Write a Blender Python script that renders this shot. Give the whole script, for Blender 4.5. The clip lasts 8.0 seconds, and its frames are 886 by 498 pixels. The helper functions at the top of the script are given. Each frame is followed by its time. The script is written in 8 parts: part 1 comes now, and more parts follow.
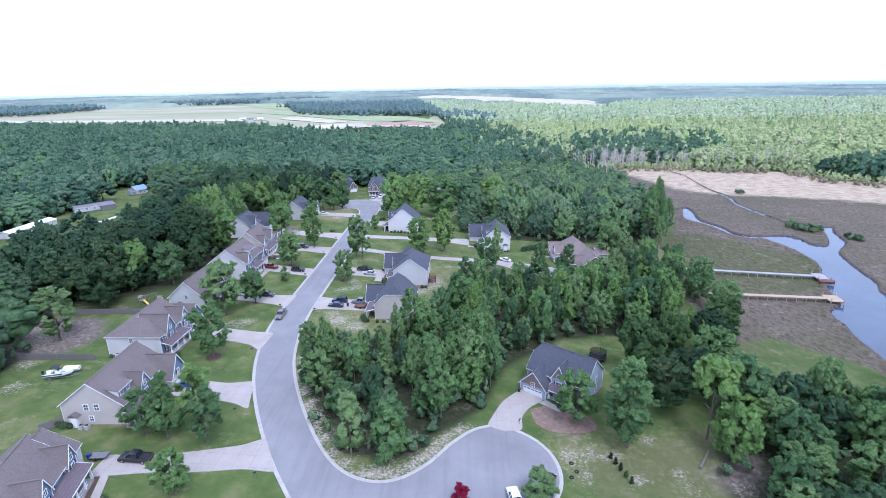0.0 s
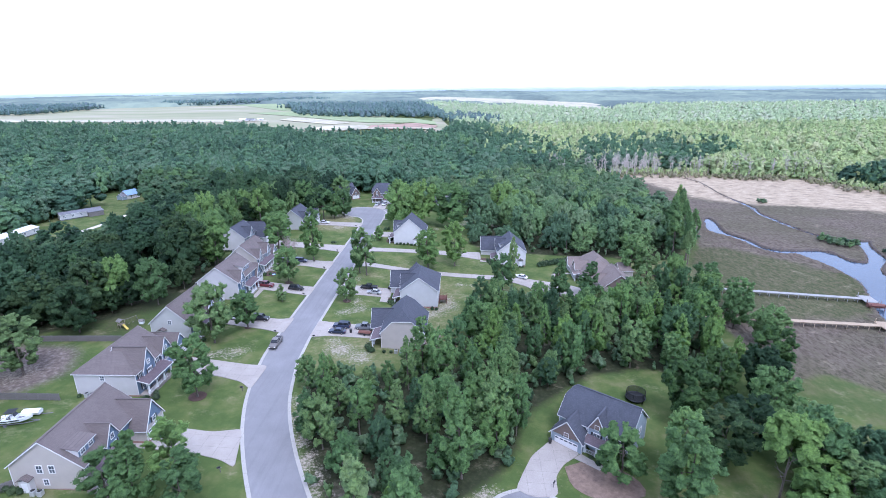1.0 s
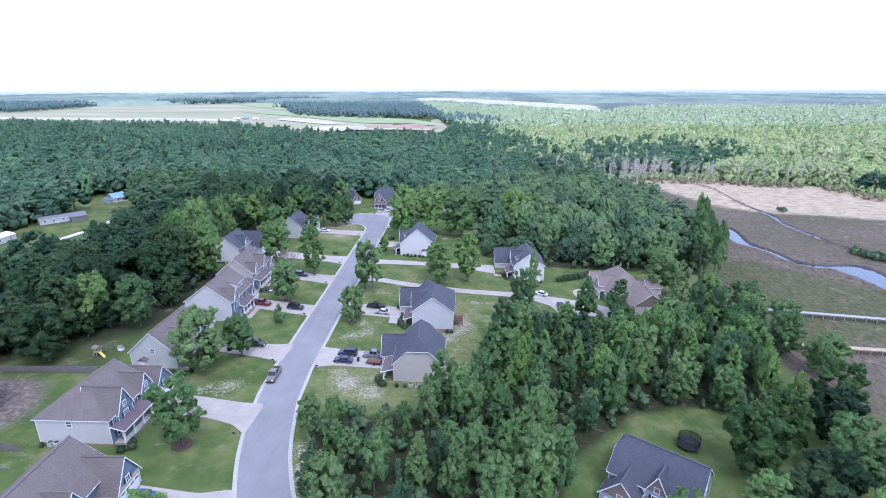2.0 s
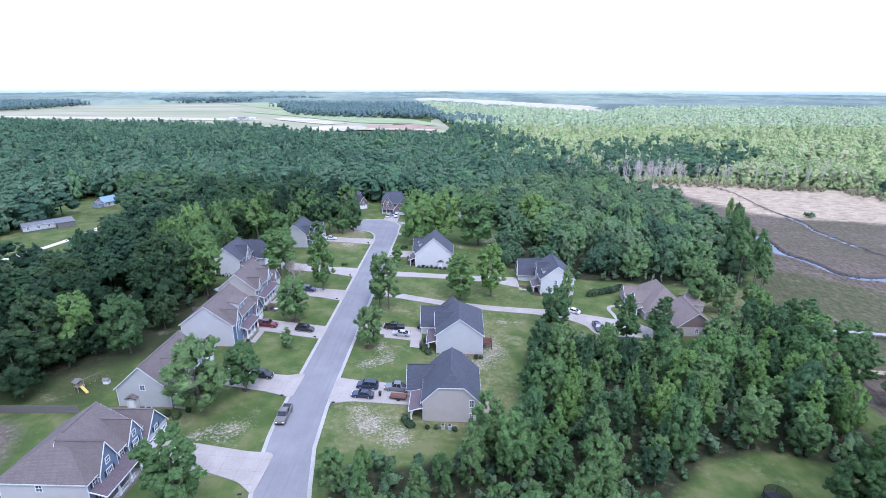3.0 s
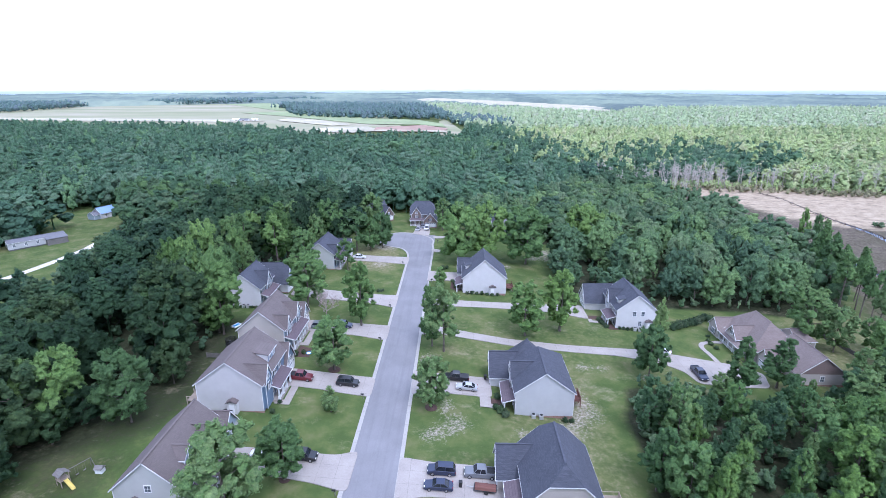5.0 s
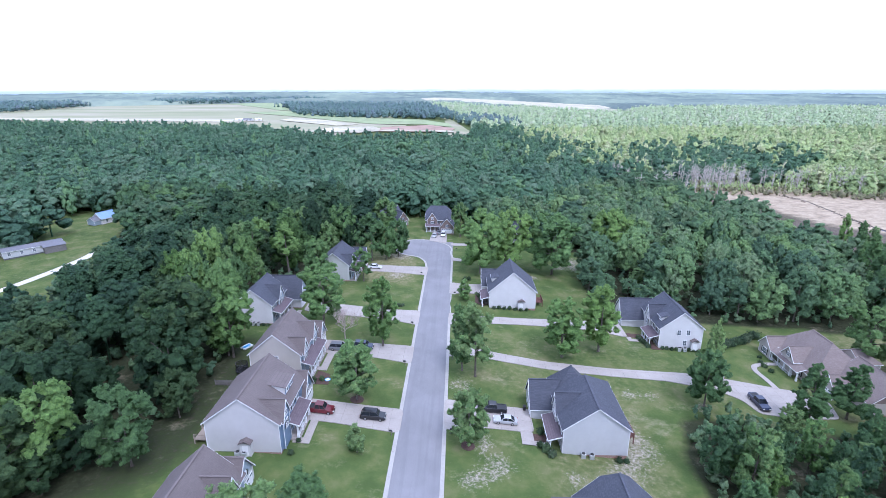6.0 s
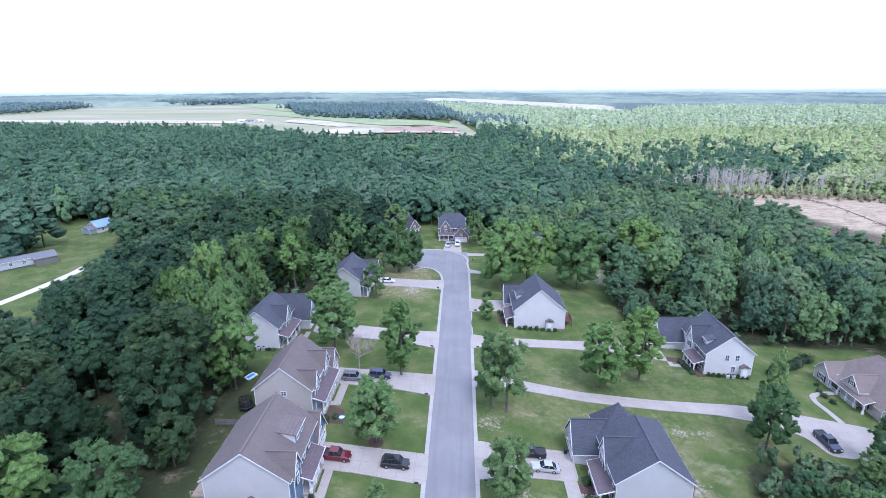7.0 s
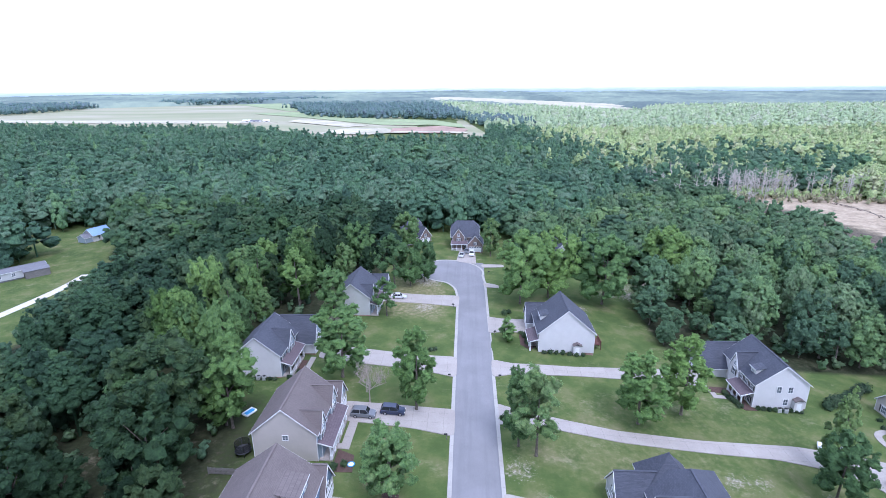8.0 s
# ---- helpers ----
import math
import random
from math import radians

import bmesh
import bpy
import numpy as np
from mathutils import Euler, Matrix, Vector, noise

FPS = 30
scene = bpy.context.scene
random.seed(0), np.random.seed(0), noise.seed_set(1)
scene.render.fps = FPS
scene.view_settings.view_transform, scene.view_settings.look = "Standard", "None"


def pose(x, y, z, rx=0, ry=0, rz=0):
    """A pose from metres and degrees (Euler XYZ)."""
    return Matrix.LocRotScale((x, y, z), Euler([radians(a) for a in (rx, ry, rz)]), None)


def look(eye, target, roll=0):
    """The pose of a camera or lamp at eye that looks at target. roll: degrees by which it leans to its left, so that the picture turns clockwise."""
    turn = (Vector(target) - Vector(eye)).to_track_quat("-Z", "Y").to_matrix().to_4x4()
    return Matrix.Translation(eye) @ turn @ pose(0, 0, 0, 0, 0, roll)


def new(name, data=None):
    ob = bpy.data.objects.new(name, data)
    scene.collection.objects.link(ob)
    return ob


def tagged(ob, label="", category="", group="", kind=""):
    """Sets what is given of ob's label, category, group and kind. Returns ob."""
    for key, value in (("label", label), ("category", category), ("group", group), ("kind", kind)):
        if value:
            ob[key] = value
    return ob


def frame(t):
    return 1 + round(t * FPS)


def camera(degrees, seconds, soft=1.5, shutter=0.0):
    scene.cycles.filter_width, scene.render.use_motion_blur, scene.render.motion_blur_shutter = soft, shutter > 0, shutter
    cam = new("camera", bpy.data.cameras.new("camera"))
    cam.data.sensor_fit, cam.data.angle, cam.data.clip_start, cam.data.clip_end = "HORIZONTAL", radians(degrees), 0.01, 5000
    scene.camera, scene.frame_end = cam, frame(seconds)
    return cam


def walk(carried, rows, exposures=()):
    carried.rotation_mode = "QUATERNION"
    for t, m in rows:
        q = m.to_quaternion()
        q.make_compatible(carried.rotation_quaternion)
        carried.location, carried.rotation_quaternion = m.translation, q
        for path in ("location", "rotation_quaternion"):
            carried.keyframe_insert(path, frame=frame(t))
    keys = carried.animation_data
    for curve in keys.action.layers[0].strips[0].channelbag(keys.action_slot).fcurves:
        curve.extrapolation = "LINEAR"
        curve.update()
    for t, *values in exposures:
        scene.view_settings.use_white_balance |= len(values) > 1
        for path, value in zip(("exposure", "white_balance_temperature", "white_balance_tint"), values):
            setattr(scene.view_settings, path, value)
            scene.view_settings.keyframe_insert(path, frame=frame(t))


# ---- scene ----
cam = camera(82.0, 8.0, soft=0.78)
PATH = [
    (0, (52.49, -183.54, 65.70), (47.89, -88.51, 34.85), -1.1),
    (0.5, (50.41, -174.91, 65.78), (45.81, -79.89, 35.03), -0.9),
    (1, (47.65, -166.34, 65.83), (43.06, -71.27, 35.23), -0.7),
    (1.5, (44.44, -158.15, 65.68), (40.32, -63.02, 35.18), -0.4),
    (3, (31.44, -133.57, 64.08), (28.73, -38.32, 33.68), 0.1),
    (3.5, (26.80, -125.88, 63.61), (24.23, -30.66, 33.26), 0.1),
    (4, (22.42, -118.90, 63.30), (19.93, -23.59, 33.10), 0.1),
    (4.5, (18.02, -112.30, 63.01), (15.46, -17.02, 32.76), 0.0),
    (6, (6.84, -94.02, 62.60), (3.81, 1.20, 32.20), -0.1),
    (6.5, (3.87, -87.61, 62.55), (0.07, 7.56, 32.10), -0.2),
    (7, (1.38, -81.16, 62.69), (-2.06, 14.03, 32.34), -0.3),
    (7.5, (-0.57, -74.93, 63.07), (-4.58, 20.23, 32.67), -0.3),
    (8, (-1.99, -68.63, 63.29), (-6.51, 26.49, 32.74), -0.5),
]
walk(cam, [(t, look(eye, target, roll)) for t, eye, target, roll in PATH], [(0, 0.62, 5300, 20), (8, 0.62, 5300, 20)])

# ---- sky, sun and exposure ----
SUN_HIGH, SUN_ROUND = 58.0, 150.0
world = bpy.data.worlds.new("sky")
scene.world = world
world.use_nodes = True
wn, wl = world.node_tree.nodes, world.node_tree.links
wn.clear()
w_out, w_bg, w_mix = wn.new("ShaderNodeOutputWorld"), wn.new("ShaderNodeBackground"), wn.new("ShaderNodeMix")
w_sky = wn.new("ShaderNodeTexSky")
w_sky.sky_type, w_sky.sun_disc = "NISHITA", False
w_sky.sun_elevation, w_sky.sun_rotation = radians(SUN_HIGH), radians(SUN_ROUND)
w_sky.air_density, w_sky.dust_density = 1.0, 3.0
w_mix.data_type = "RGBA"
w_mix.inputs[0].default_value = 0.62
w_mix.inputs[7].default_value = (9.4, 10.1, 11.4, 1)
wl.new(w_sky.outputs[0], w_mix.inputs[6])
wl.new(w_mix.outputs[2], w_bg.inputs[0])
wl.new(w_bg.outputs[0], w_out.inputs[0])
w_bg.inputs[1].default_value = 0.135
sun = new("sun", bpy.data.lights.new("sun", "SUN"))
sun.data.energy, sun.data.angle, sun.data.color = 1.35, radians(24), (1.0, 0.97, 0.92)
sun.matrix_world = pose(0, 0, 200, 90 - SUN_HIGH, 0, 180 - SUN_ROUND)


# ---- the lie of the land ----
def soft(v, k=8.0):
    return k * np.logaddexp(0, v / k)


def step(a, b, v):
    u = np.clip((v - a) / (b - a), 0, 1)
    return u * u * (3 - 2 * u)


def land(x, y):
    """Height of the ground: an upland in the west that falls to a tidal marsh in the east."""
    z = -0.065 * (-35 + soft(x + 35) - soft(x - 100)) - 1.3 * step(60, 200, -x)
    z = z + 1.2 * np.exp(-((x - 23) / 25) ** 2 - ((y - 55) / 30) ** 2)
    z = z - 1.3 * np.exp(-((x - 36) / 16) ** 2 - ((y + 8) / 15) ** 2)
    return z + 0.8 * np.exp(-((x + 28) / 14) ** 2 - ((y + 12) / 22) ** 2)


def H(x, y):
    return float(land(x, y))


# ---- materials ----
def material(name, rough=0.8, metal=0.0):
    m = bpy.data.materials.new(name)
    m.use_nodes = True
    b = m.node_tree.nodes["Principled BSDF"]
    b.inputs["Roughness"].default_value, b.inputs["Metallic"].default_value = rough, metal
    return m, m.node_tree.nodes, m.node_tree.links, b


def coords(n, l, scale=(1, 1, 1), kind="Object"):
    tc, mp = n.new("ShaderNodeTexCoord"), n.new("ShaderNodeMapping")
    mp.inputs["Scale"].default_value = scale
    l.new(tc.outputs[kind], mp.inputs[0])
    return mp.outputs[0]


def noisy(n, l, vec, scale, detail=4.0, rough=0.6):
    t = n.new("ShaderNodeTexNoise")
    t.inputs["Scale"].default_value, t.inputs["Detail"].default_value, t.inputs["Roughness"].default_value = scale, detail, rough
    l.new(vec, t.inputs["Vector"])
    return t.outputs["Fac"]


def ramp(n, l, fac, stops):
    r = n.new("ShaderNodeValToRGB")
    e = r.color_ramp.elements
    while len(e) < len(stops):
        e.new(0.5)
    for k, (p, c) in zip(e, stops):
        k.position, k.color = p, (*c, 1) if len(c) == 3 else c
    l.new(fac, r.inputs[0])
    return r.outputs[0]


def blend(n, l, fac, a, b, mode="MIX"):
    m = n.new("ShaderNodeMix")
    m.data_type, m.blend_type = "RGBA", mode
    for v, k in ((fac, 0), (a, 6), (b, 7)):
        if isinstance(v, (int, float)):
            m.inputs[k].default_value = v
        elif isinstance(v, tuple):
            m.inputs[k].default_value = (*v, 1)
        else:
            l.new(v, m.inputs[k])
    return m.outputs[2]


def calc(n, l, op, a, b=None, c=None):
    m = n.new("ShaderNodeMath")
    m.operation = op
    for k, v in enumerate((a, b, c)):
        if v is None:
            continue
        if isinstance(v, (int, float)):
            m.inputs[k].default_value = v
        else:
            l.new(v, m.inputs[k])
    return m.outputs[0]


def bumped(n, l, b, height, strength, distance=0.05):
    k = n.new("ShaderNodeBump")
    k.inputs["Strength"].default_value, k.inputs["Distance"].default_value = strength, distance
    l.new(height, k.inputs["Height"])
    l.new(k.outputs[0], b.inputs["Normal"])


def plain(name, colour, rough=0.6, metal=0.0, vary=0.12, scale=2.0):
    """A surface of one colour with wear at two scales."""
    m, n, l, b = material(name, rough, metal)
    v = coords(n, l)
    f = calc(n, l, "ADD", calc(n, l, "MULTIPLY", noisy(n, l, v, scale), 0.6), calc(n, l, "MULTIPLY", noisy(n, l, v, scale * 9), 0.4))
    dark, pale = tuple(c * (1 - vary) for c in colour), tuple(min(1, c * (1 + vary)) for c in colour)
    l.new(ramp(n, l, f, [(0.3, dark), (0.7, pale)]), b.inputs["Base Color"])
    return m


def siding(name, colour):
    """Lap siding: boards 13 cm high with a shadowed lap."""
    m, n, l, b = material(name, 0.55)
    v = coords(n, l)
    sep = n.new("ShaderNodeSeparateXYZ")
    l.new(v, sep.inputs[0])
    saw = calc(n, l, "FRACT", calc(n, l, "DIVIDE", sep.outputs[2], 0.13))
    f = noisy(n, l, v, 0.5)
    g = noisy(n, l, coords(n, l, (0.6, 0.6, 4)), 2.5)
    base = ramp(n, l, f, [(0.3, tuple(c * 0.9 for c in colour)), (0.7, colour)])
    base = blend(n, l, calc(n, l, "MULTIPLY", g, 0.16), base, tuple(c * 0.72 for c in colour))
    l.new(base, b.inputs["Base Color"])
    bumped(n, l, b, calc(n, l, "SUBTRACT", 1.0, saw), 0.6, 0.018)
    return m


def shingles(name, a, c):
    """Asphalt shingle in courses of 15 cm with tabs of uneven tone."""
    m, n, l, b = material(name, 0.92)
    v = coords(n, l)
    br = n.new("ShaderNodeTexBrick")
    for k, x in (("Scale", 1.0), ("Mortar Size", 0.012), ("Brick Width", 0.34), ("Row Height", 0.17), ("Bias", 0.0)):
        br.inputs[k].default_value = x
    br.inputs["Color1"].default_value, br.inputs["Color2"].default_value = (*a, 1), (*c, 1)
    br.inputs["Mortar"].default_value = (*(x * 0.55 for x in a), 1)
    sep, com = n.new("ShaderNodeSeparateXYZ"), n.new("ShaderNodeCombineXYZ")
    l.new(v, sep.inputs[0])
    l.new(calc(n, l, "ADD", sep.outputs[0], calc(n, l, "MULTIPLY", sep.outputs[1], 0.31)), com.inputs[0])
    l.new(calc(n, l, "MULTIPLY", sep.outputs[2], 1.35), com.inputs[1])
    l.new(com.outputs[0], br.inputs["Vector"])
    big, fine = noisy(n, l, v, 0.35, 5), noisy(n, l, v, 3.2, 3)
    col = blend(n, l, calc(n, l, "MULTIPLY", big, 0.6), br.outputs["Color"], tuple(x * 1.5 for x in c))
    col = blend(n, l, calc(n, l, "MULTIPLY", fine, 0.45), col, tuple(x * 0.6 for x in a))
    l.new(col, b.inputs["Base Color"])
    bumped(n, l, b, br.outputs["Fac"], -0.5, 0.02)
    return m


def leafage(name, dark, mid, pale, source, through_light=0.25, grain=1.1):
    """Leaves; the tone varies from tree to tree and from spray to spray."""
    m, n, l, b = material(name, 0.55)
    b.inputs["Specular IOR Level"].default_value = 0.08
    if source == "object":
        tree = n.new("ShaderNodeObjectInfo").outputs["Random"]
    else:
        at = n.new("ShaderNodeAttribute")
        at.attribute_name = "tint"
        tree = at.outputs["Fac"]
    geo = n.new("ShaderNodeNewGeometry")
    f = calc(n, l, "ADD", calc(n, l, "MULTIPLY", tree, 0.86), calc(n, l, "MULTIPLY", geo.outputs["Random Per Island"], 0.14))
    grey = (0.55 * (mid[0] + pale[0]), 0.48 * (mid[1] + pale[1]), 0.62 * (mid[2] + pale[2]))
    between = tuple(0.5 * (a + c) for a, c in zip(dark, mid))
    col = ramp(n, l, f, [(0.0, dark), (0.28, between), (0.46, mid), (0.58, grey), (0.7, mid), (1.0, pale)])
    v = coords(n, l)
    # Leaf-scale noise paints shadowed gaps dark and the sprays between them light.
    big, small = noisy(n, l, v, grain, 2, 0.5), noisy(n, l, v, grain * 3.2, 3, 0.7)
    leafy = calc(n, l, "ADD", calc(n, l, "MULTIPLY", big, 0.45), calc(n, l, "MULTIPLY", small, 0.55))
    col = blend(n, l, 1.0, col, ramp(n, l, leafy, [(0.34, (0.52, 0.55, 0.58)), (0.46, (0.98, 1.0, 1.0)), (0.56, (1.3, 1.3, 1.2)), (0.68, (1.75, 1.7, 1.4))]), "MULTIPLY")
    bumped(n, l, b, leafy, 0.9, 0.55 / grain)
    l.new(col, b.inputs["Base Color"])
    tr = n.new("ShaderNodeBsdfTranslucent")
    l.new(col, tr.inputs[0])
    mix = n.new("ShaderNodeMixShader")
    mix.inputs[0].default_value = through_light
    l.new(b.outputs[0], mix.inputs[1])
    l.new(tr.outputs[0], mix.inputs[2])
    l.new(mix.outputs[0], n["Material Output"].inputs[0])
    return m


def glassy(name, colour=(0.03, 0.04, 0.05)):
    """A window pane in front of a dim room."""
    m, n, l, b = material(name, 0.06)
    l.new(ramp(n, l, noisy(n, l, coords(n, l), 0.7), [(0.3, colour), (0.75, tuple(c * 2.6 for c in colour))]), b.inputs["Base Color"])
    b.inputs["IOR"].default_value = 1.5
    return m


def ground_material():
    """Mown lawn, woodland floor with tree shade painted in, marsh sedge and bare sand; which lies where is kept on the
    sheet itself.
    """
    m, n, l, b = material("ground_cover", 0.95)
    b.inputs["Specular IOR Level"].default_value = 0.15
    v = coords(n, l)
    n1, n2, n3, n4 = noisy(n, l, v, 0.035, 3), noisy(n, l, v, 0.16, 5), noisy(n, l, v, 0.9, 5), noisy(n, l, v, 6.0, 3)
    n5 = noisy(n, l, v, 1.7, 6, 0.75)

    def weight(name, lo=0.3, hi=0.7, amount=0.5, noise_at=None):
        at = n.new("ShaderNodeAttribute")
        at.attribute_name = name
        s = calc(n, l, "ADD", at.outputs["Fac"], calc(n, l, "MULTIPLY", calc(n, l, "SUBTRACT", noise_at or n3, 0.5), amount))
        r = n.new("ShaderNodeMapRange")
        r.inputs[1].default_value, r.inputs[2].default_value = lo, hi
        l.new(s, r.inputs[0])
        return r.outputs[0]

    lawn = ramp(n, l, n2, [(0.36, (0.062, 0.098, 0.025)), (0.46, (0.084, 0.124, 0.033)), (0.55, (0.122, 0.150, 0.046)), (0.66, (0.195, 0.188, 0.088))])
    lawn = blend(n, l, calc(n, l, "MULTIPLY", n1, 0.4), lawn, (0.082, 0.120, 0.034))
    lawn = blend(n, l, calc(n, l, "MULTIPLY", n4, 0.5), lawn, (0.062, 0.088, 0.036))
    dry = ramp(n, l, n3, [(0.32, (0.125, 0.135, 0.055)), (0.5, (0.175, 0.17, 0.08)), (0.7, (0.27, 0.235, 0.14))])
    col = blend(n, l, weight("dry", 0.25, 0.8, 0.65), lawn, dry)
    # Leaf fall and thin grass, with the woods' shade put into the near-black tones.
    litter_shade = ramp(n, l, n3, [(0.3, (0.022, 0.024, 0.013)), (0.55, (0.036, 0.044, 0.021)), (0.75, (0.075, 0.060, 0.040))])
    col = blend(n, l, weight("litter_shade"), col, litter_shade)
    turned = n.new("ShaderNodeMapping")
    turned.inputs["Rotation"].default_value = (0, 0, radians(40))
    turned.inputs["Scale"].default_value = (1.3, 0.62, 1)
    l.new(v, turned.inputs[0])
    streak, tussock = noisy(n, l, coords(n, l, (0.8, 1.1, 1)), 0.17, 9, 0.78), noisy(n, l, turned.outputs[0], 0.3, 9, 0.80)
    patchy = noisy(n, l, coords(n, l, (0.7, 1.1, 1)), 0.022, 5, 0.6)
    marsh = ramp(n, l, tussock, [(0.3, (0.085, 0.066, 0.050)), (0.43, (0.135, 0.106, 0.086)), (0.52, (0.165, 0.132, 0.108)), (0.6, (0.125, 0.108, 0.076)), (0.74, (0.235, 0.195, 0.162))])
    marsh = blend(n, l, ramp(n, l, patchy, [(0.44, (0, 0, 0)), (0.62, (0.7, 0.7, 0.7))]), marsh, (0.105, 0.100, 0.060))
    clumps = noisy(n, l, turned.outputs[0], 0.6, 8, 0.80)
    clumps = ramp(n, l, clumps, [(0.40, (0.9, 0.9, 0.9)), (0.56, (0, 0, 0))])
    marsh = blend(n, l, clumps, marsh, (0.062, 0.050, 0.036))
    col = blend(n, l, weight("marsh"), col, marsh)
    sedge = ramp(n, l, tussock, [(0.32, (0.060, 0.070, 0.030)), (0.48, (0.098, 0.098, 0.050)), (0.6, (0.115, 0.100, 0.062)), (0.74, (0.190, 0.165, 0.105))])
    sedge = blend(n, l, clumps, sedge, (0.045, 0.055, 0.022))
    col = blend(n, l, weight("sedge", 0.2, 0.8, 0.9, n2), col, sedge)
    straw = ramp(n, l, streak, [(0.3, (0.21, 0.165, 0.122)), (0.43, (0.35, 0.28, 0.195)), (0.56, (0.45, 0.365, 0.26)), (0.72, (0.56, 0.47, 0.35))])
    straw = blend(n, l, calc(n, l, "MULTIPLY", clumps, 0.5), straw, (0.24, 0.19, 0.145))
    col = blend(n, l, weight("straw", 0.1, 1.0, 1.9, streak), col, straw)
    soil = ramp(n, l, n3, [(0.3, (0.098, 0.078, 0.067)), (0.5, (0.155, 0.125, 0.108)), (0.72, (0.27, 0.235, 0.21))])
    col = blend(n, l, weight("soil", 0.2, 0.75, 0.9, n5), col, soil)
    sand = ramp(n, l, n5, [(0.3, (0.20, 0.165, 0.125)), (0.68, (0.42, 0.375, 0.315))])
    col = blend(n, l, weight("sand", 0.46, 0.86, 2.0, n5), col, sand)
    l.new(col, b.inputs["Base Color"])
    bumped(n, l, b, calc(n, l, "ADD", n4, n3), 0.6, 0.12)
    return m


M_GROUND = ground_material()


def asphalt_material():
    m, n, l, b = material("asphalt", 0.9)
    v = coords(n, l)
    f = calc(n, l, "ADD", calc(n, l, "MULTIPLY", noisy(n, l, v, 0.12, 6), 0.55), calc(n, l, "MULTIPLY", noisy(n, l, v, 7.0, 3), 0.45))
    col = ramp(n, l, f, [(0.3, (0.165, 0.162, 0.17)), (0.7, (0.26, 0.255, 0.265))])
    along = noisy(n, l, coords(n, l, (0.9, 0.03, 1)), 1.0, 3)
    col = blend(n, l, ramp(n, l, along, [(0.5, (0, 0, 0)), (0.64, (0.2, 0.2, 0.2))]), col, (0.13, 0.13, 0.14))
    l.new(col, b.inputs["Base Color"])
    bumped(n, l, b, noisy(n, l, v, 25.0, 2), 0.3, 0.02)
    return m


def concrete_material(name, a, c):
    m, n, l, b = material(name, 0.88)
    v = coords(n, l)
    f = calc(n, l, "ADD", calc(n, l, "MULTIPLY", noisy(n, l, v, 0.25, 6), 0.6), calc(n, l, "MULTIPLY", noisy(n, l, v, 4.0, 4), 0.4))
    col = ramp(n, l, f, [(0.3, a), (0.68, c)])
    sep = n.new("ShaderNodeSeparateXYZ")
    l.new(v, sep.inputs[0])
    joints = [calc(n, l, "LESS_THAN", calc(n, l, "FRACT", calc(n, l, "DIVIDE", sep.outputs[k], 3.1)), 0.014) for k in (0, 1)]
    col = blend(n, l, calc(n, l, "MULTIPLY", calc(n, l, "MAXIMUM", *joints), 0.6), col, tuple(x * 0.45 for x in a))
    l.new(col, b.inputs["Base Color"])
    bumped(n, l, b, noisy(n, l, v, 12.0, 2), 0.2, 0.02)
    return m


def water_material():
    m, n, l, b = material("creek_water", 0.08)
    v = coords(n, l)
    l.new(ramp(n, l, noisy(n, l, v, 0.03), [(0.3, (0.035, 0.055, 0.085)), (0.7, (0.06, 0.088, 0.13))]), b.inputs["Base Color"])
    bumped(n, l, b, noisy(n, l, v, 0.8, 4), 0.25, 0.15)
    return m


def brick_material(name, a, c):
    m, n, l, b = material(name, 0.9)
    br = n.new("ShaderNodeTexBrick")
    for k, x in (("Scale", 1.0), ("Mortar Size", 0.012), ("Brick Width", 0.23), ("Row Height", 0.08)):
        br.inputs[k].default_value = x
    br.inputs["Color1"].default_value, br.inputs["Color2"].default_value, br.inputs["Mortar"].default_value = (*a, 1), (*c, 1), (0.4, 0.37, 0.33, 1)
    v = coords(n, l)
    sep, com = n.new("ShaderNodeSeparateXYZ"), n.new("ShaderNodeCombineXYZ")
    l.new(v, sep.inputs[0])
    l.new(calc(n, l, "ADD", sep.outputs[0], sep.outputs[1]), com.inputs[0])
    l.new(sep.outputs[2], com.inputs[1])
    l.new(com.outputs[0], br.inputs["Vector"])
    l.new(blend(n, l, calc(n, l, "MULTIPLY", noisy(n, l, v, 1.5), 0.4), br.outputs["Color"], tuple(x * 0.5 for x in a)), b.inputs["Base Color"])
    return m


def bark_material():
    m, n, l, b = material("bark", 0.95)
    v = coords(n, l, (6, 6, 1.2))
    f = noisy(n, l, v, 1.5, 5)
    l.new(ramp(n, l, f, [(0.3, (0.06, 0.048, 0.038)), (0.7, (0.21, 0.18, 0.15))]), b.inputs["Base Color"])
    bumped(n, l, b, f, 0.7, 0.05)
    return m


def wood_material(name, a, c):
    m, n, l, b = material(name, 0.85)
    f = noisy(n, l, coords(n, l, (0.8, 7, 7)), 1.2, 5)
    rnd = n.new("ShaderNodeNewGeometry").outputs["Random Per Island"]
    col = blend(n, l, calc(n, l, "MULTIPLY", rnd, 0.4), ramp(n, l, f, [(0.3, a), (0.7, c)]), tuple(x * 0.7 for x in a))
    l.new(col, b.inputs["Base Color"])
    return m


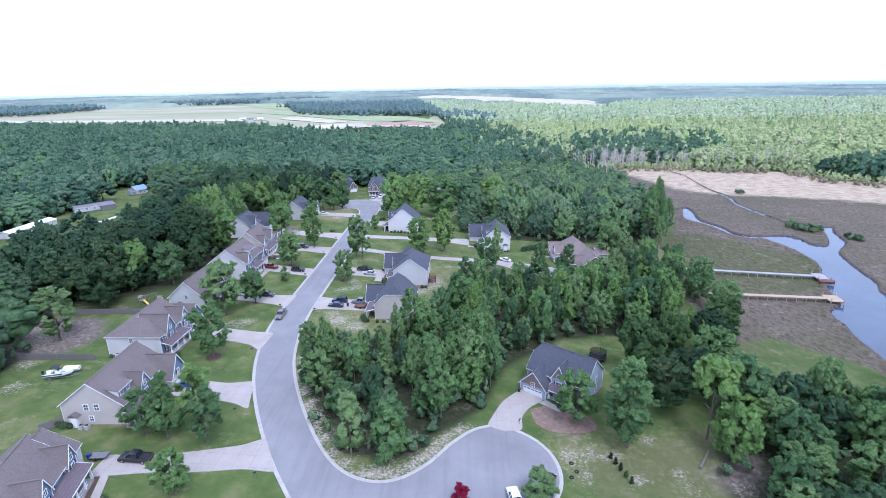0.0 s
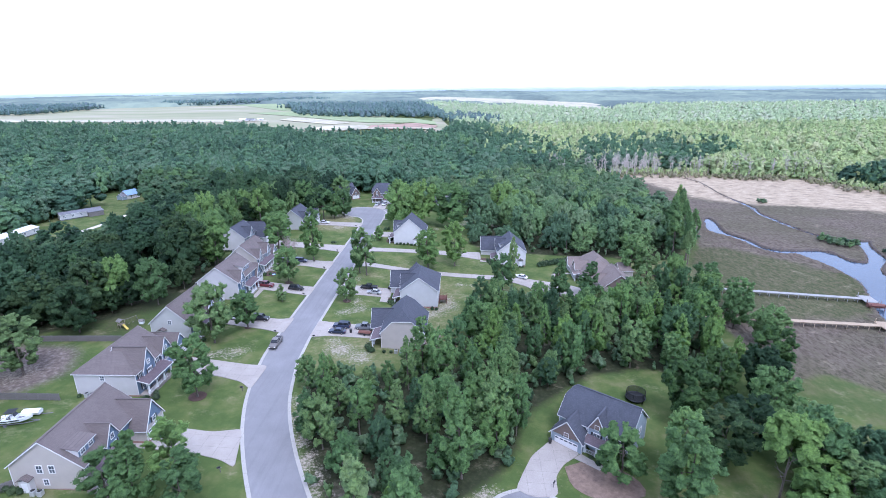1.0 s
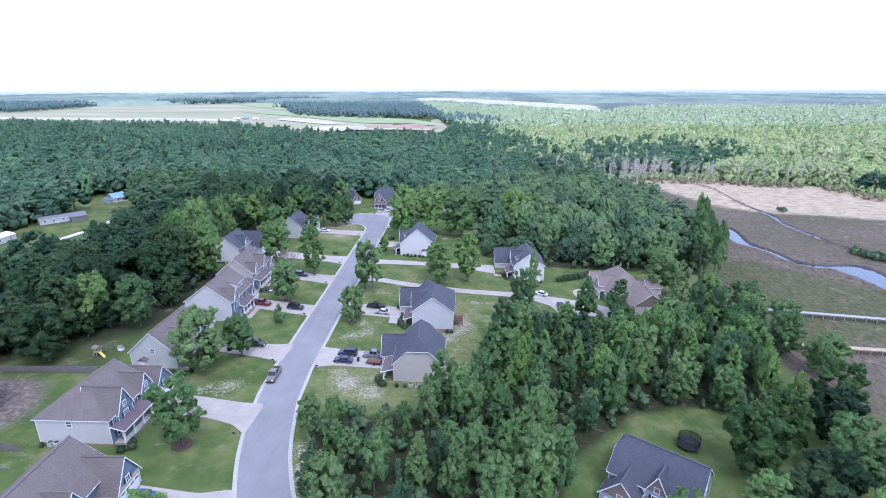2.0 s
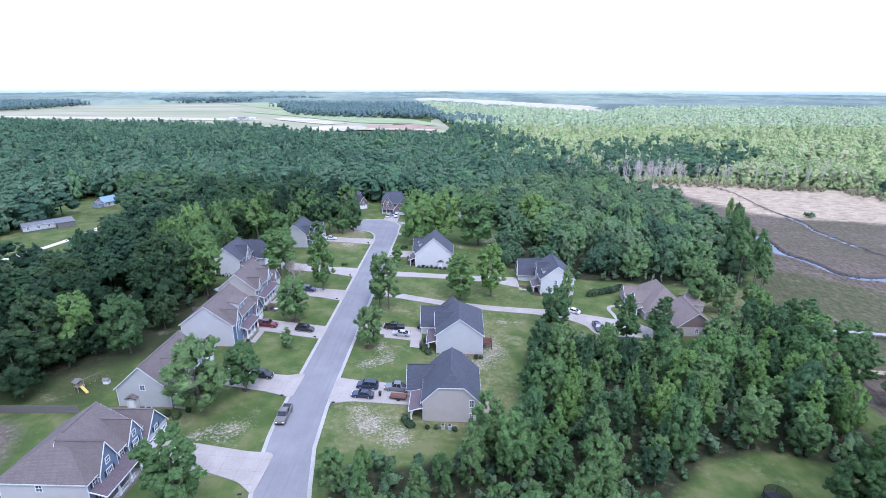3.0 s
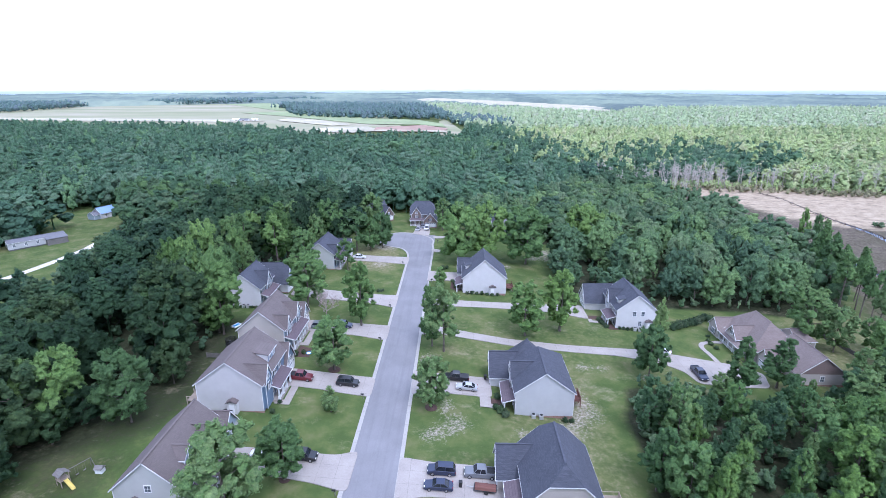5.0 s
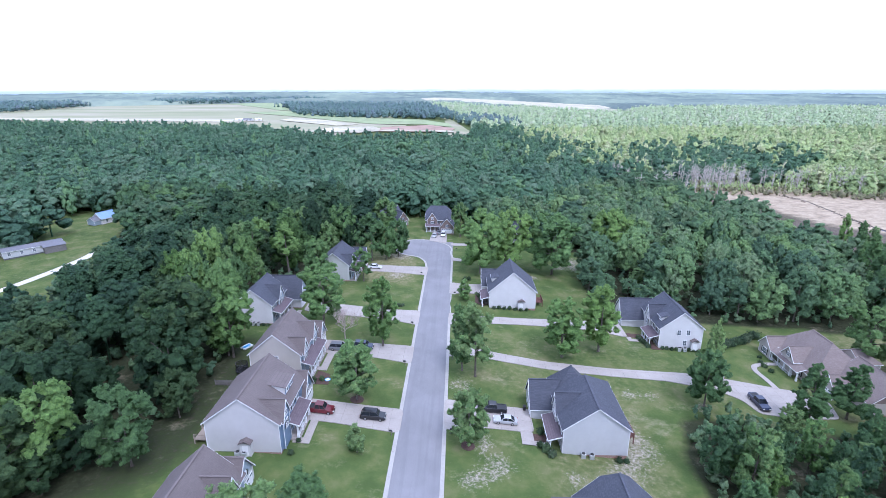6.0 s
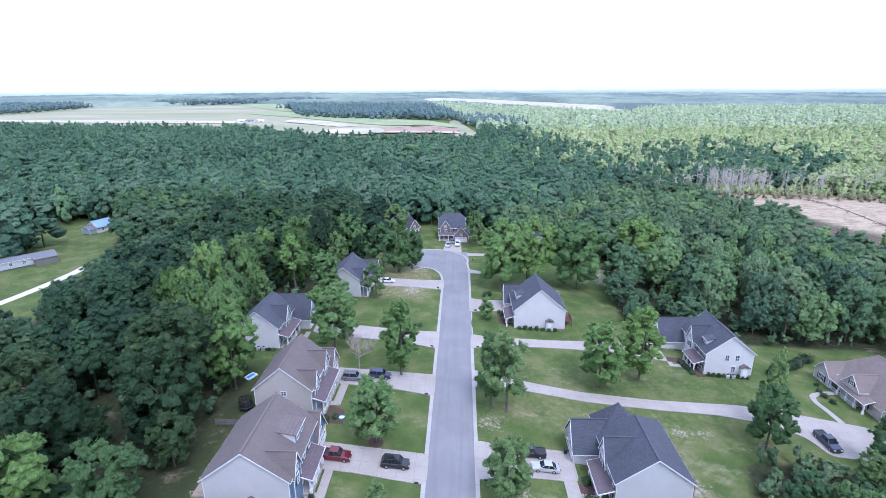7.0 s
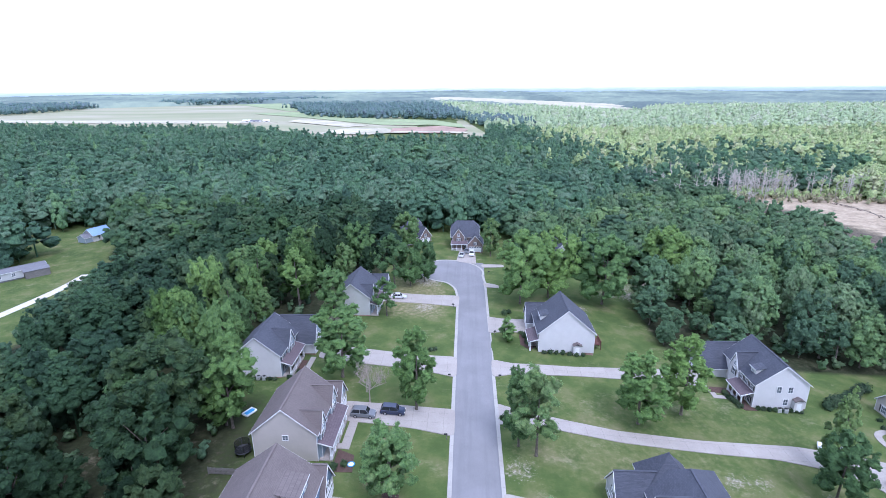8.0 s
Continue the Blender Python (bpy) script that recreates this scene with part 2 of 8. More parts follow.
M_ROAD = asphalt_material()
M_KERB = concrete_material("kerb_concrete", (0.31, 0.292, 0.272), (0.43, 0.41, 0.38))
M_DRIVE = concrete_material("driveway_concrete", (0.285, 0.255, 0.230), (0.40, 0.362, 0.330))
M_WATER = water_material()
M_BARK = bark_material()
M_WHITE = siding("siding_white", (0.61, 0.60, 0.60))
M_OFFWHITE = siding("siding_off_white", (0.53, 0.515, 0.515))
M_PALE = siding("siding_pale_grey", (0.50, 0.505, 0.515))
M_TAN = siding("siding_tan", (0.46, 0.42, 0.385))
M_SAGE = siding("siding_grey_sage", (0.46, 0.465, 0.45))
M_BLUE = siding("siding_slate_blue", (0.15, 0.21, 0.30))
M_BROWNSIDE = siding("siding_brown_shake", (0.20, 0.15, 0.135))
M_GREYBLUE = siding("siding_grey_blue", (0.30, 0.36, 0.42))
M_TRIM = plain("white_trim_paint", (0.72, 0.72, 0.73), 0.45, vary=0.05)
M_BLACKROOF = shingles("shingles_charcoal", (0.043, 0.047, 0.062), (0.082, 0.088, 0.112))
M_BROWNROOF = shingles("shingles_brown", (0.116, 0.095, 0.091), (0.155, 0.130, 0.125))
M_TANROOF = shingles("shingles_weathered_tan", (0.155, 0.123, 0.112), (0.215, 0.175, 0.16))
M_PLUM = shingles("porch_roof_plum", (0.095, 0.072, 0.082), (0.14, 0.11, 0.122))
M_GLASS = glassy("window_glass", (0.055, 0.065, 0.08))
M_SHUTTER = plain("shutter_paint_dark", (0.02, 0.022, 0.028), 0.5)
M_DOOR = plain("door_paint_dark", (0.05, 0.03, 0.03), 0.4)
M_BRICK = brick_material("brick_red", (0.26, 0.11, 0.08), (0.36, 0.17, 0.12))
M_DECK = wood_material("deck_boards", (0.30, 0.24, 0.19), (0.46, 0.39, 0.32))
M_REDDECK = wood_material("deck_boards_stained", (0.12, 0.05, 0.04), (0.2, 0.09, 0.07))
M_FENCE = wood_material("fence_boards", (0.14, 0.13, 0.125), (0.25, 0.235, 0.225))
M_DOCKNEW = wood_material("dock_boards_new", (0.38, 0.29, 0.20), (0.52, 0.41, 0.29))
M_DOCKOLD = wood_material("dock_boards_grey", (0.30, 0.295, 0.29), (0.44, 0.43, 0.42))
M_MULCH = plain("mulch", (0.085, 0.05, 0.04), 0.95, vary=0.5, scale=4)
M_DIRT = plain("bare_dirt", (0.19, 0.135, 0.105), 0.95, vary=0.45, scale=1.2)
M_GRAVEL = plain("pale_gravel", (0.55, 0.51, 0.45), 0.95, vary=0.25, scale=1.5)
M_METAL = plain("grey_metal", (0.48, 0.49, 0.50), 0.5, 0.4)
M_BLACK = plain("black_plastic", (0.02, 0.02, 0.022), 0.5)
nm, nn, nl, nb = material("netting", 0.8)
nb.inputs["Base Color"].default_value = (0.015, 0.016, 0.02, 1)
n_clear, n_mix = nn.new("ShaderNodeBsdfTransparent"), nn.new("ShaderNodeMixShader")
n_mix.inputs[0].default_value = 0.62
nl.new(n_clear.outputs[0], n_mix.inputs[1])
nl.new(nb.outputs[0], n_mix.inputs[2])
nl.new(n_mix.outputs[0], nn["Material Output"].inputs[0])
M_NET = nm
M_RUBBER = plain("rubber", (0.018, 0.018, 0.018), 0.85)
M_RIM = plain("alloy", (0.5, 0.5, 0.52), 0.3, 0.8)
M_CARGLASS = glassy("car_glass", (0.012, 0.014, 0.018))
M_LAMP = plain("lamp_glass", (0.75, 0.75, 0.72), 0.2)
M_TAIL = plain("tail_lamp_red", (0.35, 0.02, 0.02), 0.25)
M_BINBLUE = plain("bin_plastic_blue", (0.02, 0.05, 0.22), 0.45)
M_POOL = plain("pool_plastic_blue", (0.05, 0.30, 0.62), 0.4)
M_POOLWHITE = plain("pool_plastic_white", (0.8, 0.82, 0.84), 0.4)
M_YELLOW = plain("yellow_plastic", (0.62, 0.50, 0.13), 0.5)
M_TARPBLUE = plain("blue_metal_roof", (0.24, 0.36, 0.58), 0.45, 0.2)
M_GREYROOF = plain("grey_metal_roof", (0.15, 0.15, 0.17), 0.65, 0.0, vary=0.25)
LEAF_TREE = leafage("leaves_yard_trees", (0.090, 0.160, 0.072), (0.150, 0.255, 0.098), (0.215, 0.330, 0.105), "object", 0.4, 1.5)
LEAF_FRESH = leafage("leaves_fresh_green", (0.150, 0.250, 0.090), (0.185, 0.300, 0.100), (0.225, 0.345, 0.110), "object", 0.42, 1.5)
LEAF_WOOD = leafage("leaves_woodland", (0.040, 0.080, 0.056), (0.078, 0.146, 0.082), (0.148, 0.245, 0.095), "tint", 0.42)
# Sunlight on the far eastern woods is put into these bright greens.
LEAF_SUNLIT = leafage("leaves_sunlit_forest", (0.27, 0.36, 0.18), (0.41, 0.51, 0.235), (0.54, 0.62, 0.29), "tint", 0.35)
LEAF_BRUSH = leafage("leaves_khaki_brush", (0.24, 0.235, 0.15), (0.34, 0.33, 0.20), (0.42, 0.42, 0.25), "tint", 0.4)
LEAF_EAST = leafage("leaves_young_woodland", (0.066, 0.126, 0.074), (0.132, 0.236, 0.092), (0.218, 0.350, 0.098), "object", 0.38)
# Both oak greens are darkened: deep woodland shade is put into the colour.
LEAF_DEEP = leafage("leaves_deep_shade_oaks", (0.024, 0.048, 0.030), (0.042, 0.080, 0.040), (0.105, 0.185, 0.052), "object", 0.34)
LEAF_OAKS = leafage("leaves_shaded_oak_woodland", (0.030, 0.060, 0.040), (0.058, 0.112, 0.058), (0.115, 0.200, 0.072), "tint", 0.36)
LEAF_MID = leafage("leaves_mixed_woodland", (0.068, 0.120, 0.080), (0.125, 0.210, 0.110), (0.215, 0.320, 0.135), "tint", 0.42)
LEAF_PARK = leafage("leaves_marshside_woodland", (0.095, 0.165, 0.110), (0.170, 0.280, 0.140), (0.245, 0.365, 0.145), "object", 0.36)
# Haze of distance is put into the next three leaf colours, paler and bluer.
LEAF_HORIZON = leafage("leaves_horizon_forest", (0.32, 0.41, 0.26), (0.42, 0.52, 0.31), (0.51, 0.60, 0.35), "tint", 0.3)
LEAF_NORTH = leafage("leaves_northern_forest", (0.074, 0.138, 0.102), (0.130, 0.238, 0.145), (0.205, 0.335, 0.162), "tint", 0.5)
LEAF_HAZE_BLUE = leafage("needles_haze_blue", (0.105, 0.170, 0.170), (0.130, 0.200, 0.190), (0.165, 0.240, 0.212), "tint", 0.2)
LEAF_RED = leafage("leaves_crimson", (0.16, 0.01, 0.03), (0.26, 0.015, 0.05), (0.34, 0.03, 0.08), "object")
LEAF_SHRUB = leafage("leaves_shrub", (0.03, 0.052, 0.030), (0.055, 0.09, 0.045), (0.10, 0.14, 0.065), "object")
M_REED = leafage("marsh_reeds", (0.14, 0.11, 0.085), (0.20, 0.158, 0.125), (0.28, 0.225, 0.18), "tint", 0.4)
M_MUD = plain("creek_mud", (0.085, 0.068, 0.058), 0.9, vary=0.4)
M_DEADWOOD = plain("weathered_dead_wood", (0.16, 0.135, 0.115), 0.9, vary=0.3)
M_TWIG = plain("pinkish_grey_twigs", (0.36, 0.29, 0.27), 0.9, vary=0.25)
M_SNAG = plain("bleached_wood", (0.50, 0.46, 0.41), 0.9, vary=0.25)


# ---- mesh helpers ----
def part(name, bm, mat, parent=None, label=""):
    me = bpy.data.meshes.new(name)
    bmesh.ops.recalc_face_normals(bm, faces=bm.faces)
    bm.to_mesh(me)
    bm.free()
    me.materials.append(mat)
    ob = new(name, me)
    if parent:
        ob.parent = parent
    if label:
        tagged(ob, label)
    return ob


def shared(name, me, parent, m, label=""):
    ob = new(name, me)
    ob.parent, ob.matrix_basis = parent, m
    if label:
        tagged(ob, label)
    return ob


def box(bm, x0, x1, y0, y1, z0, z1, m=None, bevel=0.0):
    vs = [bm.verts.new((x, y, z)) for z in (z0, z1) for y in (y0, y1) for x in (x0, x1)]
    fs = [bm.faces.new([vs[i] for i in q]) for q in ((0, 1, 3, 2), (4, 6, 7, 5), (0, 4, 5, 1), (2, 3, 7, 6), (0, 2, 6, 4), (1, 5, 7, 3))]
    if bevel:
        es = list({e for f in fs for e in f.edges})
        r = bmesh.ops.bevel(bm, geom=es, offset=bevel, segments=1, affect="EDGES", profile=0.5)
        vs = list({v for v in vs if v.is_valid} | set(r["verts"]))
    if m is not None:
        bmesh.ops.transform(bm, matrix=m, verts=vs)
    return vs


def prism(bm, outline, a, b, m=None):
    """An outline of (y, z) drawn from x = a to x = b."""
    lo, hi = [bm.verts.new((a, y, z)) for y, z in outline], [bm.verts.new((b, y, z)) for y, z in outline]
    bm.faces.new(lo), bm.faces.new(hi[::-1])
    k = len(outline)
    for i in range(k):
        bm.faces.new((lo[i], lo[(i + 1) % k], hi[(i + 1) % k], hi[i]))
    if m is not None:
        bmesh.ops.transform(bm, matrix=m, verts=lo + hi)
    return lo + hi


def rod(bm, p, q, r0, r1=None, seg=8):
    """A tapered bar from p to q."""
    p, q = Vector(p), Vector(q)
    r1 = r0 if r1 is None else r1
    turn = (q - p).to_track_quat("Z", "Y").to_matrix().to_4x4()
    m = Matrix.Translation((p + q) / 2) @ turn
    return bmesh.ops.create_cone(bm, cap_ends=True, segments=seg, radius1=r0, radius2=r1, depth=(q - p).length, matrix=m)["verts"]


def slab(bm, faces, thick, m=None):
    """A sheet of polygons given thickness downwards."""
    top, verts = [], {}

    def at(p, low):
        key = (round(p[0], 3), round(p[1], 3), round(p[2], 3), low)
        if key not in verts:
            verts[key] = bm.verts.new((p[0], p[1], p[2] - (thick if low else 0)))
        return verts[key]

    edges = {}
    for f in faces:
        clean = []
        for p in f:
            if not clean or (Vector(p) - Vector(clean[-1])).length > 0.002:
                clean.append(p)
        if (Vector(clean[0]) - Vector(clean[-1])).length < 0.002:
            clean.pop()
        if len(clean) < 3:
            continue
        up = [at(p, 0) for p in clean]
        bm.faces.new(up)
        bm.faces.new([at(p, 1) for p in clean][::-1])
        for a, b in zip(clean, clean[1:] + clean[:1]):
            ka, kb = at(a, 0), at(b, 0)
            edges.setdefault(frozenset((ka, kb)), []).append((a, b))
    for pair in edges.values():
        if len(pair) == 1:
            a, b = pair[0]
            bm.faces.new((at(a, 0), at(a, 1), at(b, 1), at(b, 0)))
    if m is not None:
        bmesh.ops.transform(bm, matrix=m, verts=list(verts.values()))


def smooth_line(points, n=6):
    """A rounded line through the points."""
    p = [np.array(q, float) for q in points]
    p = [2 * p[0] - p[1]] + p + [2 * p[-1] - p[-2]]
    out = []
    for i in range(1, len(p) - 2):
        for k in range(n):
            t = k / n
            out.append(tuple(0.5 * (2 * p[i] + (p[i + 1] - p[i - 1]) * t + (2 * p[i - 1] - 5 * p[i] + 4 * p[i + 1] - p[i + 2]) * t * t + (3 * p[i] - p[i - 1] - 3 * p[i + 1] + p[i + 2]) * t ** 3)))
    return out + [tuple(p[-2])]


def drape(name, outline, lift, mat, thick=0.25, grid=5.0, parent=None, label=""):
    """A slab with the given outline that follows the lie of the land."""
    bm = bmesh.new()
    bm.faces.new([bm.verts.new((x, y, 0)) for x, y in outline])
    bm.normal_update()
    bmesh.ops.triangulate(bm, faces=bm.faces, ngon_method="EAR_CLIP")
    xs, ys = [p[0] for p in outline], [p[1] for p in outline]
    for lo, hi, no in ((min(xs), max(xs), (1, 0, 0)), (min(ys), max(ys), (0, 1, 0))):
        k = math.ceil(lo / grid) * grid
        while k < hi:
            bmesh.ops.bisect_plane(bm, geom=bm.verts[:] + bm.edges[:] + bm.faces[:], plane_co=(no[0] * k, no[1] * k, 0), plane_no=no)
            k += grid
    bmesh.ops.triangulate(bm, faces=bm.faces)
    for v in bm.verts:
        v.co.z = H(v.co.x, v.co.y) + lift
    low = bmesh.ops.extrude_face_region(bm, geom=bm.faces[:])
    tops = {v for v in low["geom"] if isinstance(v, bmesh.types.BMVert)}
    for v in bm.verts:
        if v not in tops:
            v.co.z -= thick
    return part(name, bm, mat, parent, label)


def ribbon(line, a, b):
    """The outline of a band along a line, from a to b metres to its right."""
    p = np.array(line, float)
    d = np.gradient(p, axis=0)
    d /= np.linalg.norm(d, axis=1)[:, None]
    nrm = np.stack([d[:, 1], -d[:, 0]], 1)
    return [tuple(q) for q in p + nrm * a] + [tuple(q) for q in (p + nrm * b)[::-1]]


def strip(name, line, a, b, lift, mat, thick=0.25, label="", parent=None):
    """A band along a line, laid on the land as quads."""
    p = np.array(line, float)
    d = np.gradient(p, axis=0)
    d /= np.linalg.norm(d, axis=1)[:, None]
    nrm = np.stack([d[:, 1], -d[:, 0]], 1)
    k = max(2, int(abs(b - a) / 2.5) + 1)
    rows = [p + nrm * (a + (b - a) * i / (k - 1)) for i in range(k)]
    faces = []
    for r, s in zip(rows, rows[1:]):
        for i in range(len(p) - 1):
            quad = [r[i], r[i + 1], s[i + 1], s[i]]
            faces.append([(float(q[0]), float(q[1]), H(q[0], q[1]) + lift) for q in quad])
    bm = bmesh.new()
    slab(bm, faces, thick)
    return part(name, bm, mat, parent, label)


def inside(px, py, poly):
    """Which of the points lie in the polygon."""
    hit = np.zeros(np.shape(px), bool)
    n = len(poly)
    for i in range(n):
        (x0, y0), (x1, y1) = poly[i], poly[(i + 1) % n]
        if y0 == y1:
            continue
        cross = ((y0 > py) != (y1 > py)) & (px < (x1 - x0) * (py - y0) / (y1 - y0) + x0)
        hit ^= cross
    return hit


# ---- plan: woods, marsh, clearings ----
WOODS = {
    "west": [(-58, -150), (-58, -72), (-74, -52), (-54, -34), (-46, -12), (-46, 6), (-48, 16), (-50, 24), (-57, 30), (-57, 48), (-45, 56), (-43, 80), (-34, 88), (-30, 105), (-34, 146), (-150, 150), (-146, 128), (-140, 112), (-124, 97), (-119, 82), (-115, 64), (-116, 48), (-116, 20), (-112, -4), (-112, -40), (-120, -150)],
    "east": [(11, -60), (11, -70), (14, -80), (20, -94), (29, -104), (41, -104), (47, -95), (55, -86), (61, -72), (67, -62), (78, -52), (92, -47), (116, -50), (122, -30), (130, -2), (126, 10), (112, 6), (100, -3), (84, -4), (74, -4), (62, 0), (54, -3), (50, -14), (48, -34), (46, -52), (26, -57)],
    "behind": [(49, 54), (57, 49), (80, 46), (112, 45), (135, 42), (146, 58), (156, 82), (161, 102), (160, 128), (155, 160), (146, 184), (142, 225), (158, 262), (120, 262), (60, 178), (52, 150), (20, 150), (20, 116), (30, 112), (50, 110), (78, 112), (80, 96), (64, 92), (50, 78)],
    "south": [(103, -135), (101, -104), (108, -86), (118, -80), (132, -78), (146, -88), (160, -66), (166, -80), (172, -135)],
}
MARSH = [(126, -52), (129, -10), (134, 15), (142, 38), (152, 56), (162, 82), (167, 101), (166, 130), (160, 160), (151, 186), (147, 226), (166, 266), (180, 292), (206, 288), (232, 258), (312, 234), (318, 196), (345, 172), (460, 150), (460, -160), (166, -160), (160, -66), (140, -47)]
SEDGE = [(128, -13), (132, 14), (142, 44), (152, 62), (166, 62), (188, 38), (196, 22), (190, 6), (176, -13)]
VERGE = [(124, -58), (122, -38), (150, -38), (166, -50), (165, -62), (140, -68)]
STRAW = [(166, 240), (186, 222), (192, 192), (198, 170), (216, 152), (244, 146), (272, 136), (310, 118), (450, 112), (450, 150), (345, 172), (315, 232), (232, 258), (206, 288), (180, 292), (164, 264)]
DRY = [(5, -56), (5, -28), (24, -28), (24, 6), (5, 6), (5, 14), (46, 12), (46, -48)]
DRY_YARD = [(-24, 62), (-6, 62), (-6, 88), (-24, 96)]
FIELD = [(-1600, 800), (-760, 700), (-436, 622), (-288, 612), (-100, 446), (15, 476), (25, 660), (-5, 900), (-20, 960), (-200, 1060), (-300, 1200), (-480, 1700), (-740, 1990), (-1060, 1740), (-1250, 1560), (-1500, 1500)]
SANDY = [(14, -46.5, 3.6), (20, -50, 3.2), (11, -41.5, 2.0), (41, -10, 3.5), (39, -16, 2.5), (7.5, 4.5, 2.2), (24, -107.2, 2.0), (29.5, -106.5, 2.2), (35, -106.8, 2.0), (41, -105, 2.0), (46, -100, 1.8), (20.5, -97.5, 1.3), (16, -89, 1.0), (12.5, -78, 0.9), (10.5, -69, 0.9), (73, -99.6, 2.6), (77.5, -97.6, 2.0), (90.5, -93.4, 1.5), (92.6, -103, 1.9), (94, -106.4, 1.7), (84.5, -104.8, 1.2), (103.4, -106.4, 1.8), (82, -99.3, 1.2), (74, -106, 1.5), (106.6, -92, 2.2), (-60, -66, 5.5), (-68, -60, 4.0), (-55, -78, 2.5), (-50, -88, 2.5), (60, 100, 5.0), (70, 101, 6.0), (50, 96, 4.5), (52, 89, 4.0), (60, 93, 4.0), (44, 88, 2.5), (33, 74, 2.2), (-14, 69.5, 3.2), (-14.5, 90, 4.0), (-21, 92, 3.0), (-13, -52, 2.6), (-17.5, -54.5, 2.0), (-10.5, -50, 1.4), (-38, 58, 3.0), (46, 6.5, 1.2), (49.5, 5.6, 1.0), (10, -24, 2.2), (14, -20, 2.6), (40, -6, 3.0), (43, -13, 2.2), (9, -8.8, 1.6), (60, 2, 1.4), (12, -14, 2.0), (36, -20, 3.0), (28, -22, 2.0)]

gx = np.concatenate([[-4900, -2400, -1200, -700, -450, -300], np.arange(-240, 352, 3.0), [380, 460, 600, 900, 1500, 2800, 4900]])
gy = np.concatenate([[-4900, -2000, -800, -350, -220], np.arange(-165, 300, 3.0), [330, 400, 520, 700, 1000, 1500, 2400, 4900]])
GX, GY = np.meshgrid(gx, gy)
GZ = land(GX, GY)


def weight_of(poly, passes=1):
    w = inside(GX, GY, poly).astype(float)
    for _ in range(passes):
        p = np.pad(w, 1, mode="edge")
        w = (p[1:-1, 1:-1] * 2 + p[:-2, 1:-1] + p[2:, 1:-1] + p[1:-1, :-2] + p[1:-1, 2:]) / 6
    return w


W_LITTER_SHADE = np.zeros_like(GX)
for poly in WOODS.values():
    W_LITTER_SHADE = np.maximum(W_LITTER_SHADE, weight_of(poly))
W_LITTER_SHADE = np.maximum(W_LITTER_SHADE, ((GY > 150) & (GX < 170) & (GY < 640)).astype(float) * 0.25)
# Tree shade painted on the ground behind the western houses, over some bare earth.
W_LITTER_SHADE = np.maximum(W_LITTER_SHADE, weight_of([(-46, -33), (-40, -30), (-38, -22), (-38.5, 2), (-40, 24), (-50, 24), (-66, -30), (-66, -48), (-52, -38)], 2) * 0.66)
W_LITTER_SHADE = np.maximum(W_LITTER_SHADE, weight_of([(72, -96), (90, -92), (116, -78), (122, -114), (72, -114)], 3) * 0.4)
# The same dark cover paints the shade on a back garden's grass.
W_LITTER_SHADE = np.maximum(W_LITTER_SHADE, weight_of([(-66, -50), (-41, -49), (-39, -30), (-66, -30)], 2) * 0.52)
W_MARSH, W_SEDGE, W_STRAW = weight_of(MARSH), np.maximum(weight_of(SEDGE, 3), weight_of(VERGE, 2) * 0.4), weight_of(STRAW, 3)
W_DRY = np.maximum(weight_of(DRY, 3) * 0.5, weight_of(DRY_YARD, 2) * 0.8)
for pale_lawn, amount in (([(-170, -10), (-112, -10), (-112, 150), (-204, 150)], 0.25), ([(92, -12), (134, -12), (142, 42), (112, 44), (106, 6)], 0.6), ([(74, -4), (44, 2), (5, 14), (5, 32), (60, 32), (78, 18)], 0.3), ([(72, -110), (66, -86), (84, -92), (112, -84), (118, -112)], 0.6)):
    W_DRY = np.maximum(W_DRY, weight_of(pale_lawn, 3) * amount)
W_SOIL = np.zeros_like(GX)
for bare_earth, amount in (([(-80, -52), (-52, -52.5), (-47, -63), (-50, -74), (-62, -76), (-80, -72)], 1.0), ([(109, -88), (107, -97), (98, -101), (100, -109), (107, -107), (113, -95)], 0.75), ([(70, -86), (78, -92), (76, -98), (70, -94)], 0.7), ([(-20, 60), (-10, 62), (-10, 70), (-22, 70)], 0.3), ([(-66, -28), (-52, -26), (-50, -16), (-64, -14)], 0.5), ([(20, -100), (30, -105), (42, -103), (46, -96), (24, -92)], 0.45)):
    W_SOIL = np.maximum(W_SOIL, weight_of(bare_earth, 2) * amount)
W_SAND = np.zeros_like(GX)
for sx, sy, sr in SANDY:
    W_SAND = np.maximum(W_SAND, 0.8 * np.exp(-((GX - sx) ** 2 + (GY - sy) ** 2) / (1.5 * max(sr, 1.8)) ** 2))

VERGE_LINE = [(9.9, -70.4), (15.6, -84.2), (23.4, -98.4), (29.0, -105.4), (34.4, -108.0), (39.0, -107.2), (43.6, -103.2), (48.0, -97.2), (52.6, -92.4)]
for (ax, ay), (bx, by) in zip(VERGE_LINE, VERGE_LINE[1:]):
    u = np.clip(((GX - ax) * (bx - ax) + (GY - ay) * (by - ay)) / ((bx - ax) ** 2 + (by - ay) ** 2), 0, 1)
    off = np.hypot(GX - ax - u * (bx - ax), GY - ay - u * (by - ay))
    W_SAND = np.maximum(W_SAND, 0.85 * np.exp(-(off / 2.2) ** 2))


def sheet(name, X, Y, Z, mat, gap=None):
    rows, cols = X.shape
    me = bpy.data.meshes.new(name)
    idx = np.arange(rows * cols).reshape(rows, cols)
    quads = np.stack([idx[:-1, :-1], idx[:-1, 1:], idx[1:, 1:], idx[1:, :-1]], -1).reshape(-1, 4)
    if gap is not None:
        quads = quads[~gap.reshape(-1)[quads].all(1)]
    fill(me, np.stack([X, Y, Z], -1).reshape(-1, 3), quads)
    me.materials.append(mat)
    return new(name, me)


